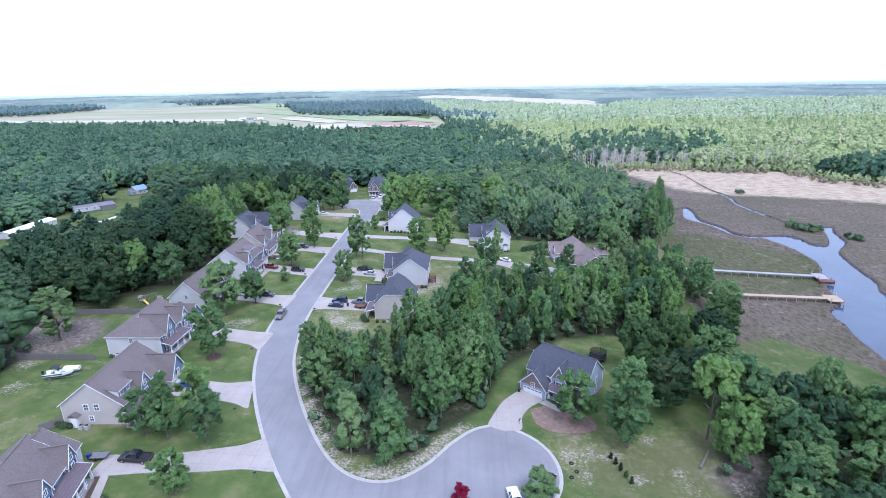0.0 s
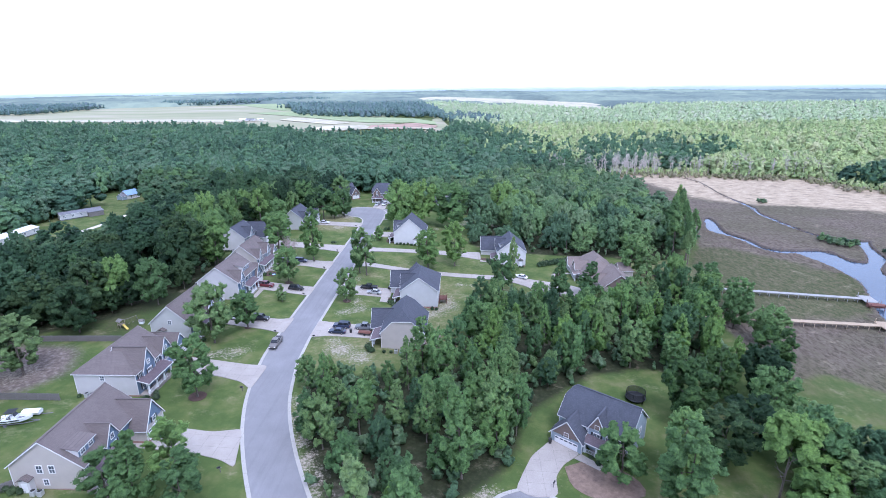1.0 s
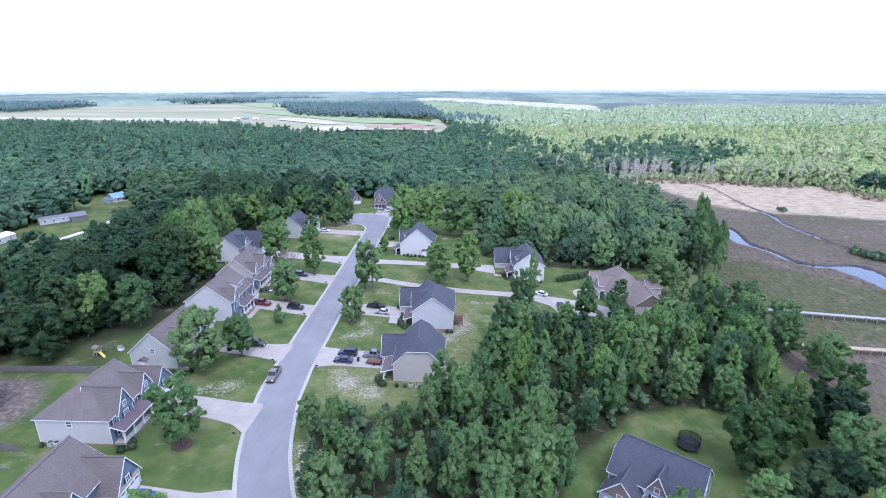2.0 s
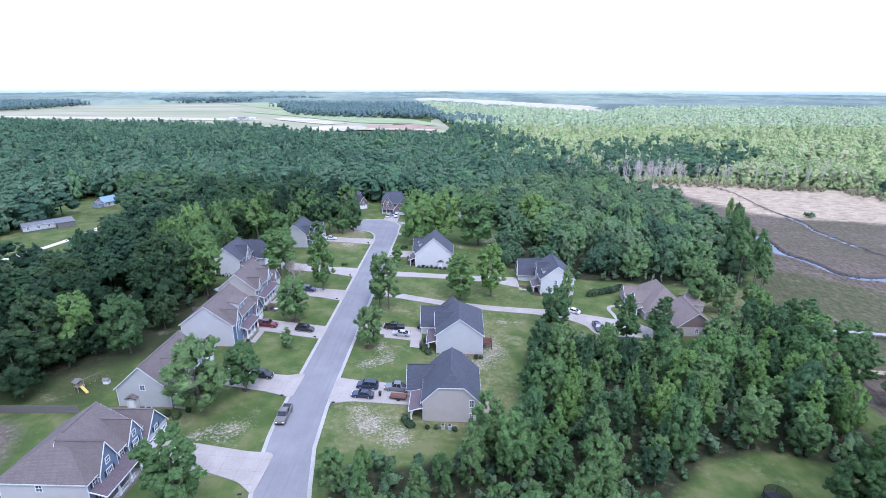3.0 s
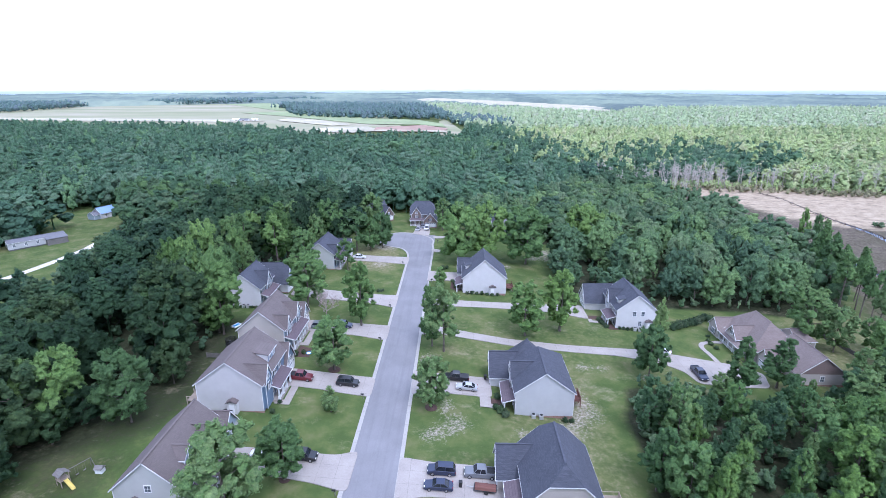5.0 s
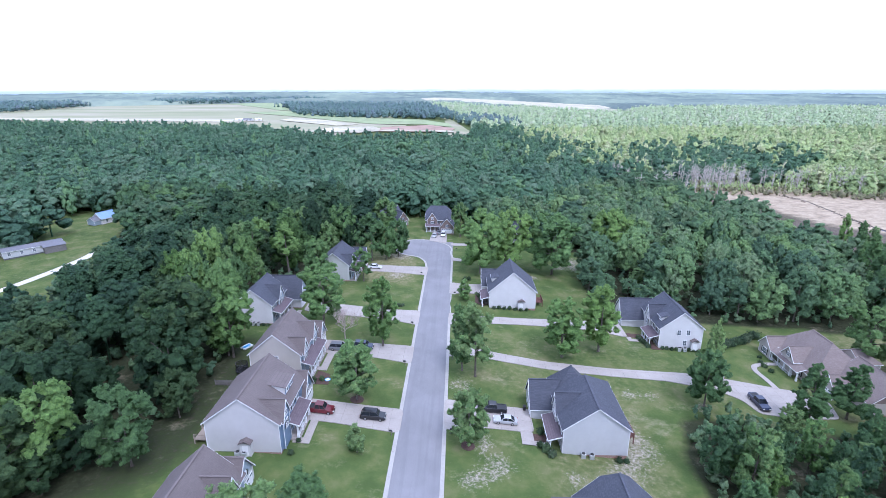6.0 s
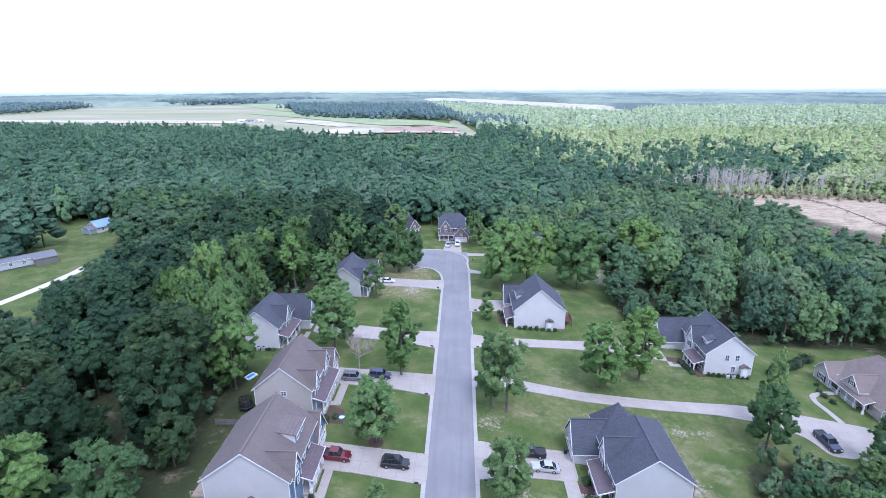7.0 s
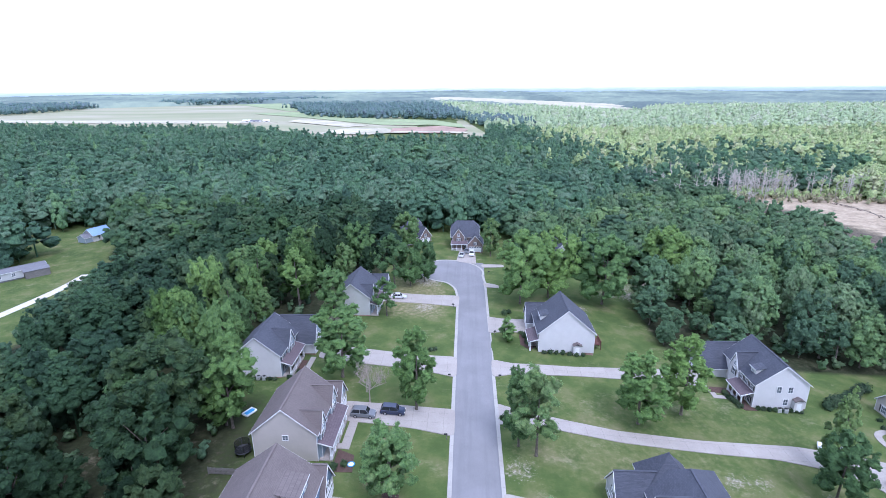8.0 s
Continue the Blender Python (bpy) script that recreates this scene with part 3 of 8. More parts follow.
def fill(me, verts, quads, tint=None, normals=None):
    """Vertices and quads of a mesh from arrays."""
    me.vertices.add(len(verts))
    me.vertices.foreach_set("co", np.ascontiguousarray(verts, np.float32).ravel())
    me.loops.add(quads.size)
    me.loops.foreach_set("vertex_index", np.ascontiguousarray(quads, np.int32).ravel())
    me.polygons.add(len(quads))
    me.polygons.foreach_set("loop_start", np.arange(0, quads.size, quads.shape[1], dtype=np.int32))
    if tint is not None:
        me.attributes.new("tint", "FLOAT", "POINT").data.foreach_set("value", np.ascontiguousarray(tint, np.float32))
    me.update(calc_edges=True)
    if normals is not None:
        me.polygons.foreach_set("use_smooth", np.ones(len(quads), bool))
        me.attributes.new("custom_normal", "FLOAT_VECTOR", "POINT").data.foreach_set("vector", np.ascontiguousarray(normals, np.float32).ravel())


ground = tagged(sheet("ground", GX, GY, GZ, M_GROUND), "mown lawns, woodland floor and brown tidal marsh", "ground", kind="structure")
for key, w in (("litter_shade", W_LITTER_SHADE), ("marsh", W_MARSH), ("sedge", W_SEDGE), ("straw", W_STRAW), ("dry", W_DRY), ("soil", W_SOIL), ("sand", W_SAND)):
    ground.data.attributes.new(key, "FLOAT", "POINT").data.foreach_set("value", w.astype(np.float32).ravel())
for p in ground.data.polygons:
    p.use_smooth = True

# ---- roads and kerbs ----
MAIN = smooth_line([(0, 112), (0, 60), (0, 0), (0, -42), (0.9, -57), (3.9, -72), (9.6, -86.5), (18.2, -102), (26, -113), (34, -124), (44, -138), (62, -163), (90, -200), (130, -250)], 8)
tagged(strip("road", MAIN, -4.5, 4.5, 0.045, M_ROAD, label="grey asphalt residential street with pale concrete kerbs"), category="road", kind="structure")


def arc(cx, cy, r, a, b, n):
    return [(cx + r * math.cos(radians(a + (b - a) * i / n)), cy + r * math.sin(radians(a + (b - a) * i / n))) for i in range(n + 1)]


NEAR_BULB, FAR_BULB = (57.3, -104.3, 12.8), (-7.4, 101.4, 11.6)
for road_name, outline, lift in (
    ("road_turning_circle_near", [(24, -103), (28.4, -106.9), (34.2, -109.7), (39.6, -108.9), (44.8, -104.5), (49.2, -98.3), (53.5, -93.7), (57.4, -91.7)] + arc(*NEAR_BULB, 80, -90, 20) + [(48, -120), (36, -124), (26, -118)], 0.052), ("road_turning_circle_far", arc(*FAR_BULB, 0, 350, 35), 0.052),
    ("road_neck_far", [(4.4, 80), (4.4, 100), (-10, 100), (-8.6, 91), (-5.4, 85), (-4.4, 78)], 0.049),
):
    tagged(drape(road_name, outline, lift, M_ROAD), "grey asphalt turning circle at the end of a street", "road", kind="structure")
left_kerb = [(x, y) for x, y in ribbon(MAIN, 4.4, 4.4)[: len(MAIN)] if y < 78]
left_kerb = smooth_line([(-19.0, 99.5), (-17.4, 95.2), (-13.2, 91.6), (-8.4, 89.8), (-5.6, 85.2), (-4.6, 79)], 5) + left_kerb
far_rim = arc(*FAR_BULB, 168, -14, 24)
right_kerb = far_rim + [(4.5, 92), (4.5, 80), (4.5, 60), (4.5, 30), (4.5, 0), (4.5, -30), (4.55, -42)]
right_kerb += smooth_line([(5.3, -55), (8.7, -71.0), (14.3, -85), (22.3, -99.4), (28.4, -106.8), (34.2, -109.6), (39.6, -108.8), (44.8, -104.4), (49.2, -98.2), (53.5, -93.6), (57.4, -91.6)], 5)
right_kerb += arc(*NEAR_BULB, 82, -75, 20)
for kerb_name, line in (("kerb_west", left_kerb), ("kerb_east", right_kerb)):
    tagged(strip(kerb_name, line, -0.3, 0.42, 0.11, M_KERB, label="pale concrete kerb and gutter"), category="kerb", kind="structure")

DRIVES = [
    [(-4.0, -6.0), (-26, -5.2), (-26, -12.0), (-16, -12.2), (-4.0, -13.4)],
    [(-4.0, 20.2), (-27, 20.6), (-27, 14.2), (-12, 13.4), (-4.0, 11.8)],
    [(-4.0, 41.0), (-14, 41.0), (-28, 42.6), (-37, 44), (-37, 37.2), (-26, 35.6), (-12, 34.2), (-4.0, 32.0)],
    [(-4.0, 79), (-14, 78.2), (-30, 78.6), (-30, 71.6), (-14, 71.6), (-4.0, 70.4)],
    [(-3.4, -30.0), (-7, -31.6), (-26, -31.4), (-26, -36.6), (-10, -38.4), (-3.6, -40.0)],
    [(-1.4, -57.0), (-6, -57.2), (-22, -55.4), (-22, -62.4), (-11, -63.0), (-5, -64.6), (-1.6, -67.4)],
    [(2.4, -81.0), (-3, -82.6), (-18, -81.4), (-18, -88.4), (-4, -88.8), (2, -90), (5.4, -91.8)],
    [(12.5, -100.2), (8.6, -102.9), (0.7, -105.3), (-6.8, -107.3), (-14.5, -107.6), (-14.5, -113.4), (-11.3, -112.8), (-5.8, -111.6), (4, -110.4), (11.5, -108.9), (17.6, -109.3)],
    [(4.2, -30.8), (10, -31.6), (25, -31.6), (25, -39.4), (9, -39.6), (4.2, -41.2)],
    [(4.2, -1.2), (10, -2.2), (22, -2.0), (22, -9.6), (10, -9.8), (4.2, -11.4)],
    [(4.2, 64.4), (8, 63.2), (16.5, 63.4), (16.5, 54.4), (9, 55.4), (4.2, 54.0)],
    [(4.2, 40.6), (9, 39.2), (24, 39.2), (40, 41), (53.6, 43.4), (53.6, 33.6), (44, 36.0), (24, 35.4), (9, 34.6), (4.2, 33.0)],
    [(4.2, 23.4), (8, 21.8), (18, 19.2), (28, 17.1), (44, 16.2), (62, 16.6), (72, 15.0), (86, 11.6), (91, 8), (89, 1.5), (79, 0.8), (72, 1.6), (70.6, 6.6), (66, 10.2), (56, 12.4), (44, 12.8), (28, 13.8), (18, 15.6), (9, 17.6), (4.2, 16.2)],
    [(-5.6, 112), (1.8, 110.4), (1.6, 127.4), (-4.4, 127.4), (-5.2, 118)],
    [(3.6, 110.6), (12, 111.6), (12, 109.0), (3.8, 107.0)],
    [(3.8, 92.0), (9, 90.0), (9, 87.4), (4.0, 87.8)],
    [(56.6, -91.8), (58.6, -87), (60.6, -82.6), (65.6, -76.9), (70.6, -80.9), (66.5, -84.4), (64.4, -88), (64.2, -92.6), (60, -93.4)],
]


def eased(outline, cut=1.3):
    """The outline with its corners rounded."""
    out, k = [], len(outline)
    for i in range(k):
        a, b, c = (np.array(outline[j % k], float) for j in (i - 1, i, i + 1))
        da, dc = np.linalg.norm(a - b), np.linalg.norm(c - b)
        p, q = b + (a - b) * min(cut / da, 0.4), b + (c - b) * min(cut / dc, 0.4)
        out += [tuple((1 - t) ** 2 * p + 2 * t * (1 - t) * b + t * t * q) for t in (0.0, 0.35, 0.65, 1.0)]
    return out


for outline in DRIVES:
    tagged(drape("driveway", eased(outline), 0.14, M_DRIVE, label="pale concrete driveway running from kerb to garage"), category="driveway", kind="structure")
WALKS = [
    [(21.6, -9.6), (21.6, -13.4), (19.2, -13.4), (19.2, -9.6)], [(19.3, -12.1), (24.4, -12.1), (24.4, -13.4), (19.3, -13.4)],
    [(-21.0, -12.0), (-19.6, -12.0), (-19.6, -18.6), (-22.6, -18.6), (-22.6, -17.2), (-21.0, -17.2)],
    [(-24.2, 14.2), (-22.6, 14.2), (-22.6, 6.0), (-25.6, 6.0), (-25.6, 7.4), (-24.2, 7.4)],
    ribbon(smooth_line([(88.6, 24.4), (86.1, 24.1), (82.4, 22.8), (81.2, 20.2), (81.6, 16.6), (81.8, 12.2)], 4), -0.65, 0.65),
    [(69.0, -82.4), (70.6, -81.0), (74.2, -84.2), (73.2, -85.4)],
    [(-12.4, -112.6), (-11.0, -112.6), (-9.1, -117.8), (-7.0, -124), (-8.4, -124.4), (-10.6, -118)],
    [(53.2, 33.8), (53.2, 31.6), (57.6, 31.6), (57.6, 32.8), (54.4, 32.8), (54.4, 33.8)],
    [(16.2, 54.6), (14.6, 54.6), (14.6, 48.0), (16.2, 48.0)],
    [(-37.4, 37.4), (-38.6, 37.4), (-38.6, 31.0), (-37.4, 31.0)],
]
for outline in WALKS:
    tagged(drape("garden_path", outline, 0.12, M_DRIVE, label="narrow pale concrete garden path to a porch"), category="path", kind="structure")
tagged(drape("gravel_track", ribbon(smooth_line([(-146, 20), (-138, 48), (-134.8, 62), (-133, 80), (-134, 92)], 5), -1.7, 1.7), 0.05, M_GRAVEL), "pale gravel track across a clearing", "track", kind="structure")

# ---- water ----
RIVER = smooth_line([(166, -160), (164, -110), (162.5, -75), (164.2, -52), (167, -38), (168, -31), (172, -26), (177, -22), (180.5, -11), (187.5, 3), (194, 16), (195.5, 26), (195, 40), (191.5, 51.2), (185, 52.6), (180, 60), (178, 72), (175.5, 79), (172, 85), (171, 91), (174.5, 102), (178.6, 113)], 4)
RIVER += smooth_line([(182, 115), (181.6, 106), (178.2, 92), (177.8, 84.5), (180.4, 78), (182.2, 70), (182.6, 61.4), (187, 57), (194, 56), (204, 56.4), (208, 51), (208, 43.5), (213, 40.4), (218.5, 47.5), (225, 59.5), (228, 71)], 4)
RIVER += smooth_line([(236.5, 71), (231.5, 63.5), (227.5, 53), (225, 45), (217, 36.5), (211, 28.5), (205, 9), (202, -4), (197, -13), (196, -30), (202, -70), (222, -160)], 4)
tagged(drape("water", RIVER, 0.06, M_WATER, grid=30.0), "calm blue tidal creek reflecting the sky", "creek", kind="structure")
UPPER = smooth_line([(219.4, 243), (223.4, 223), (219, 184), (218.5, 164), (219, 149), (218.2, 138), (215.2, 126), (215, 114), (215.6, 104), (216.2, 95), (217.2, 89), (219, 80), (222, 74), (228.2, 70)], 5)


def uneven_band(line, widths):
    """The outline of a creek whose half width swells and narrows along its line."""
    p = np.array(line, float)
    d = np.gradient(p, axis=0)
    d /= np.linalg.norm(d, axis=1)[:, None]
    w = np.interp(np.linspace(0, 1, len(p)), np.linspace(0, 1, len(widths)), widths)[:, None]
    nrm = np.stack([d[:, 1], -d[:, 0]], 1) * w
    return [tuple(q) for q in p - nrm] + [tuple(q) for q in (p + nrm)[::-1]]


BRANCH = uneven_band(UPPER, (0.1, 0.15, 0.2, 0.4, 1.3, 1.9, 1.0, 1.7, 1.6, 1.2, 0.5, 1.0, 0.8, 1.2))
tagged(drape("water_branch", BRANCH, 0.07, M_WATER, grid=30.0), "narrow winding tidal branch in the marsh", "creek", kind="structure")


def creek_bank(outline, tall, reach, seed):
    """A low bank of matted reeds round the water: a steep muddy face, a ragged crest and a long back."""
    g = np.random.default_rng(seed)
    p = np.array(list(outline) + [outline[0]], float)
    run = np.concatenate([[0], np.cumsum(np.hypot(*np.diff(p, axis=0).T))])
    at = np.arange(0, run[-1], 0.9)
    q = np.stack([np.interp(at, run, p[:, 0]), np.interp(at, run, p[:, 1])], 1)
    d = np.roll(q, -2, 0) - np.roll(q, 2, 0)
    d /= np.maximum(np.linalg.norm(d, axis=1), 1e-6)[:, None]
    out = np.stack([d[:, 1], -d[:, 0]], 1)
    probe = q + out * 0.05
    out[inside(probe[:, 0], probe[:, 1], outline)] *= -1
    n = len(q)
    X, Y, Z = (np.zeros((5, n)) for _ in range(3))
    for k, (far, up) in enumerate(((-0.25, -0.02), (0.15, 0.55), (0.8, 1.0), (2.2, 0.55), (5.5, -0.06))):
        w = far * reach + g.normal(0, 0.16, n) * reach * (k > 0)
        X[k], Y[k] = q[:, 0] + out[:, 0] * w, q[:, 1] + out[:, 1] * w
        Z[k] = land(X[k], Y[k]) + tall * up * (1 + g.normal(0, 0.2, n)) if up > 0 else land(X[k], Y[k]) + up
    wet = inside(X[3], Y[3], outline) | inside(X[4], Y[4], outline) | inside(X[2], Y[2], outline)
    Z[1:, wet] = np.minimum(Z[1:, wet], land(X[1:, wet], Y[1:, wet]) - 0.1)
    ob = sheet("creek_bank", X, Y, Z, M_MUD)
    ob.data.materials.append(M_GROUND)
    ob.data.polygons.foreach_set("material_index", np.repeat([0, 0, 1, 1], n - 1).astype(np.int32))
    for key, w in (("marsh", np.ones_like(X)), ("sedge", inside(X, Y, SEDGE).astype(float)), ("straw", inside(X, Y, STRAW).astype(float))):
        ob.data.attributes.new(key, "FLOAT", "POINT").data.foreach_set("value", w.astype(np.float32).ravel())
    return tagged(ob, "dark muddy reed bank along the tidal creek", "creek bank", kind="structure")


creek_bank(RIVER, 0.75, 1.0, 61)
creek_bank(BRANCH, 0.35, 0.5, 62)

# ---- fields in the distance ----
fm, fn, fl, fb = material("pale_field", 0.95)
fv = coords(fn, fl)
fcol = ramp(fn, fl, noisy(fn, fl, coords(fn, fl, (0.35, 1, 1)), 0.006, 5, 0.65), [(0.34, (0.215, 0.235, 0.12)), (0.46, (0.27, 0.275, 0.16)), (0.58, (0.33, 0.305, 0.21)), (0.72, (0.42, 0.37, 0.29))])
fl.new(fcol, fb.inputs["Base Color"])
M_FIELD = fm
M_SANDPIT = plain("bare_sand", (0.43, 0.395, 0.29), 0.95, vary=0.45, scale=0.02)
M_CLAY = plain("reddish_clay", (0.33, 0.22, 0.17), 0.95, vary=0.4, scale=0.05)
M_GRASSFIELD = plain("bright_pasture", (0.25, 0.30, 0.15), 0.95, vary=0.3, scale=0.02)
tagged(drape("field", FIELD, 0.7, M_FIELD, grid=400.0), "broad pale crop field beyond the woods", "field", kind="structure")
for patch, patch_mat, patch_label, lift in (
    ([(-205, 630), (-130, 606), (-96, 640), (-128, 720), (-190, 720)], M_SANDPIT, "bare pale sand at the edge of a field", 1.6),
    ([(-104, 622), (-54, 612), (-6, 640), (0, 700), (-40, 740), (-112, 700)], M_CLAY, "reddish graded clay of a building site", 1.9),
    ([(-54, 612), (-2, 630), (0, 652), (-50, 640), (-100, 646), (-104, 622)], M_SANDPIT, "pale strip of spread sand on a building site", 2.2),
    ([(-420, 1260), (-250, 1060), (-150, 940), (-60, 880), (-12, 800), (-4, 730), (-50, 752), (-140, 780), (-330, 1000), (-520, 1180)], M_GRASSFIELD, "bright green pasture beside a dark wood", 1.6),
    ([(-330, 880), (-250, 800), (-190, 740), (-160, 770), (-260, 900), (-330, 960)], M_SANDPIT, "pale bare ground with spoil heaps", 1.9),
    ([(-720, 1960), (-470, 1560), (-360, 1300), (-470, 1300), (-640, 1560), (-860, 1850)], M_GRASSFIELD, "green strip of pasture in the far fields", 1.5),
):
    tagged(drape("field_patch", patch, lift, patch_mat, grid=300.0), patch_label, "field", kind="structure")
tagged(drape("field_sand_strip", [(-1500, 960), (-1030, 905), (-613, 850), (-412, 840), (-340, 860), (-420, 905), (-640, 930), (-1100, 985), (-1500, 1040)], 1.6, M_SANDPIT, grid=300.0), "bare pale sand along a field edge", "field", kind="structure")
tagged(drape("field_east", [(-260, 2420), (-105, 1690), (184, 1612), (366, 1196), (430, 1210), (545, 1845), (275, 2520), (-150, 2900)], 1.6, M_SANDPIT, grid=400.0), "distant pale field among woods", "field", kind="structure")


# ---- foliage ----
def ball_quads():
    """A ball of 24 quads."""
    bm = bmesh.new()
    bmesh.ops.create_cube(bm, size=2)
    bmesh.ops.subdivide_edges(bm, edges=bm.edges[:], cuts=1, use_grid_fill=True)
    for v in bm.verts:
        v.co.normalize()
    bm.verts.index_update()
    out = np.array([v.co[:] for v in bm.verts]), np.array([[v.index for v in f.verts] for f in bm.faces])
    bm.free()
    return out


def tuft_quads():
    """A small round tuft of 12 quads."""
    v = [(x, y, z) for x in (-1, 1) for y in (-1, 1) for z in (-1, 1)]
    at = {p: i for i, p in enumerate(v)}
    tips = {}
    for k in range(3):
        for sign in (-1, 1):
            tips[k, sign] = len(v)
            v.append(tuple(sign if j == k else 0 for j in range(3)))
    v = unit(np.array(v, float))
    quads = []
    for k in range(3):
        i, j = (k + 1) % 3, (k + 2) % 3
        for si in (-1, 1):
            for sj in (-1, 1):
                lo, hi = [0, 0, 0], [0, 0, 0]
                lo[k], hi[k], lo[i], hi[i], lo[j], hi[j] = -1, 1, si, si, sj, sj
                q = [at[tuple(lo)], tips[i, si], at[tuple(hi)], tips[j, sj]]
                out = np.cross(v[q[1]] - v[q[0]], v[q[2]] - v[q[1]]) @ v[q].mean(0)
                quads.append(q if out > 0 else q[::-1])
    return v, np.array(quads)


def unit(a):
    return a / np.linalg.norm(a, axis=-1)[..., None]


BALL_V, BALL_Q = ball_quads()
TUFT_V, TUFT_Q = tuft_quads()


def spray(rng, lump_set, n, size, jitter=0.32, lift=0.4, fine_core=True):
    """A crown: leafy tufts gathered on boughs, with single leaf sprays standing out all over them."""
    centres, radii, cores, core_radii = lump_set
    middle = np.array([0, 0, centres[:, 2].mean() * 0.8])
    share = rng.choice(len(radii), n, p=radii ** 2 / (radii ** 2).sum())
    d = unit(rng.normal(size=(n, 3)))
    d[:, 2] = np.where(d[:, 2] < -0.35, -d[:, 2], d[:, 2])
    pos = centres[share] + d * (radii[share] * rng.uniform(0.8, 1.5, n))[:, None]
    out = unit(pos - middle)
    soft_n = unit(0.55 * d + 0.6 * out + rng.normal(size=(n, 3)) * jitter * 0.6 + np.array([0, 0, lift]))
    nrm = unit(soft_n + rng.normal(size=(n, 3)) * jitter)
    side = unit(np.cross(nrm, rng.normal(size=(n, 3))))
    along = np.cross(nrm, side)
    s = (size * rng.uniform(0.5, 1.4, n))[:, None]
    quad = np.stack([pos - along * s, pos + side * s * 0.62 - nrm * s * 0.15, pos + along * s * 0.9 - nrm * s * 0.3, pos - side * s * 0.62 - nrm * s * 0.15], 1)
    v, q, ns = [quad.reshape(-1, 3)], [np.arange(n * 4).reshape(n, 4)], [np.repeat(soft_n, 4, 0)]
    base = n * 4
    lots = [(c, r * 0.95, TUFT_V, TUFT_Q) for c, r in zip(centres, radii)] + [(c, r, *((BALL_V, BALL_Q) if fine_core else (TUFT_V, TUFT_Q))) for c, r in zip(cores, core_radii)]
    for c, r, bv, bq in lots:
        turn = unit(rng.normal(size=(3, 3)))
        turn[1] = unit(np.cross(turn[0], turn[1]))
        turn[2] = np.cross(turn[0], turn[1])
        way = bv @ turn
        v.append(c + way * r * rng.uniform(0.7, 1.25, (len(bv), 1)))
        q.append(bq + base)
        ns.append(unit(0.5 * way + 0.6 * unit(v[-1] - middle) + np.array([0, 0, lift])))
        base += len(bv)
    return np.concatenate(v), np.concatenate(q), np.concatenate(ns)


def lumps(rng, kind, height, radius, count, fine=4):
    """Where the boughs of a crown sit, by the kind of tree, and the leaf tufts on each bough."""
    c, r, cores, core_radii = [], [], [], []
    low = {"round": 0.10, "tall": 0.08, "pine": 0.45, "young": 0.03, "open": 0.18, "spire": 0.05, "oak": 0.10, "lofty": 0.55}[kind] * height
    mid, half = (low + height) / 2, (height - low) / 2
    skew = rng.uniform(-0.16, 0.16, 2) * radius
    small = (24 / max(count, 10)) ** 0.5
    for i in range(count):
        u = (i + 0.5) / count
        z = low + (height - low) * (0.10 + 0.82 * u)
        k = (z - mid) / half
        if kind == "pine":
            wide = radius * (1.0 - 0.75 * u) * 0.75
            bough = radius * rng.uniform(0.30, 0.46) * (1.1 - 0.5 * u)
        elif kind == "spire":
            wide = radius * 0.74 * min(1.0, (u + 0.15) / 0.32) * (1.04 - u) ** 0.62
            bough = radius * small * rng.uniform(0.22, 0.44) * (1.1 - 0.5 * u)
        else:
            wide = radius * math.sqrt(max(0.03, 1 - abs(k) ** 2.3)) * (0.68 if kind != "young" else 0.5)
            bough = radius * small * rng.uniform(0.2, 0.44) * (1.0 - 0.2 * max(0, k))
        a = i * 2.4 + rng.uniform(-0.6, 0.6)
        w = wide * rng.uniform(0.45, 1.12) if i < count - 2 else wide * 0.3
        at = np.array([w * math.cos(a) + skew[0] * u, w * math.sin(a) + skew[1] * u, min(z, height - bough * 0.9)])
        if kind != "open" or i % 2:
            cores.append(at)
            core_radii.append(bough * 0.74)
        for j in range(fine):
            d = unit(rng.normal(size=3) + np.array([math.cos(a) * 0.6, math.sin(a) * 0.6, 0.45]))
            if j == 0:
                d = unit(np.array([math.cos(a) * 0.35, math.sin(a) * 0.35, 1.0]))
            c.append(at + d * bough * rng.uniform(0.68, 1.0) * np.array([1, 1, 1.1]))
            r.append(bough * rng.uniform(0.24, 0.44))
    return np.array(c), np.array(r), cores, core_radii


def trunk_mesh(rng, height, radius, kind):
    bm = bmesh.new()
    thick = 0.011 * height + 0.04
    reach = {"pine": 0.9, "young": 0.7}.get(kind, 0.68) * height
    lean = rng.uniform(-0.02, 0.02, 2) * height
    rod(bm, (0, 0, -0.4), (0, 0, 0.6), thick * 1.55, thick, 8)
    rod(bm, (0, 0, 0.5), (lean[0], lean[1], reach * 0.6), thick, thick * 0.7, 8)
    rod(bm, (lean[0], lean[1], reach * 0.59), (lean[0] * 1.5, lean[1] * 1.5, reach), thick * 0.7, thick * 0.25, 7)
    for i in range(6):
        a, z = i * 1.9 + rng.uniform(0, 0.6), height * rng.uniform(0.28, 0.55)
        out = radius * rng.uniform(0.45, 0.75)
        rod(bm, (lean[0] * 0.8, lean[1] * 0.8, z), (out * math.cos(a), out * math.sin(a), z + out * rng.uniform(0.35, 0.8)), thick * 0.38, thick * 0.1, 5)
    me = bpy.data.meshes.new("trunk")
    bm.to_mesh(me)
    bm.free()
    me.materials.append(M_BARK)
    return me


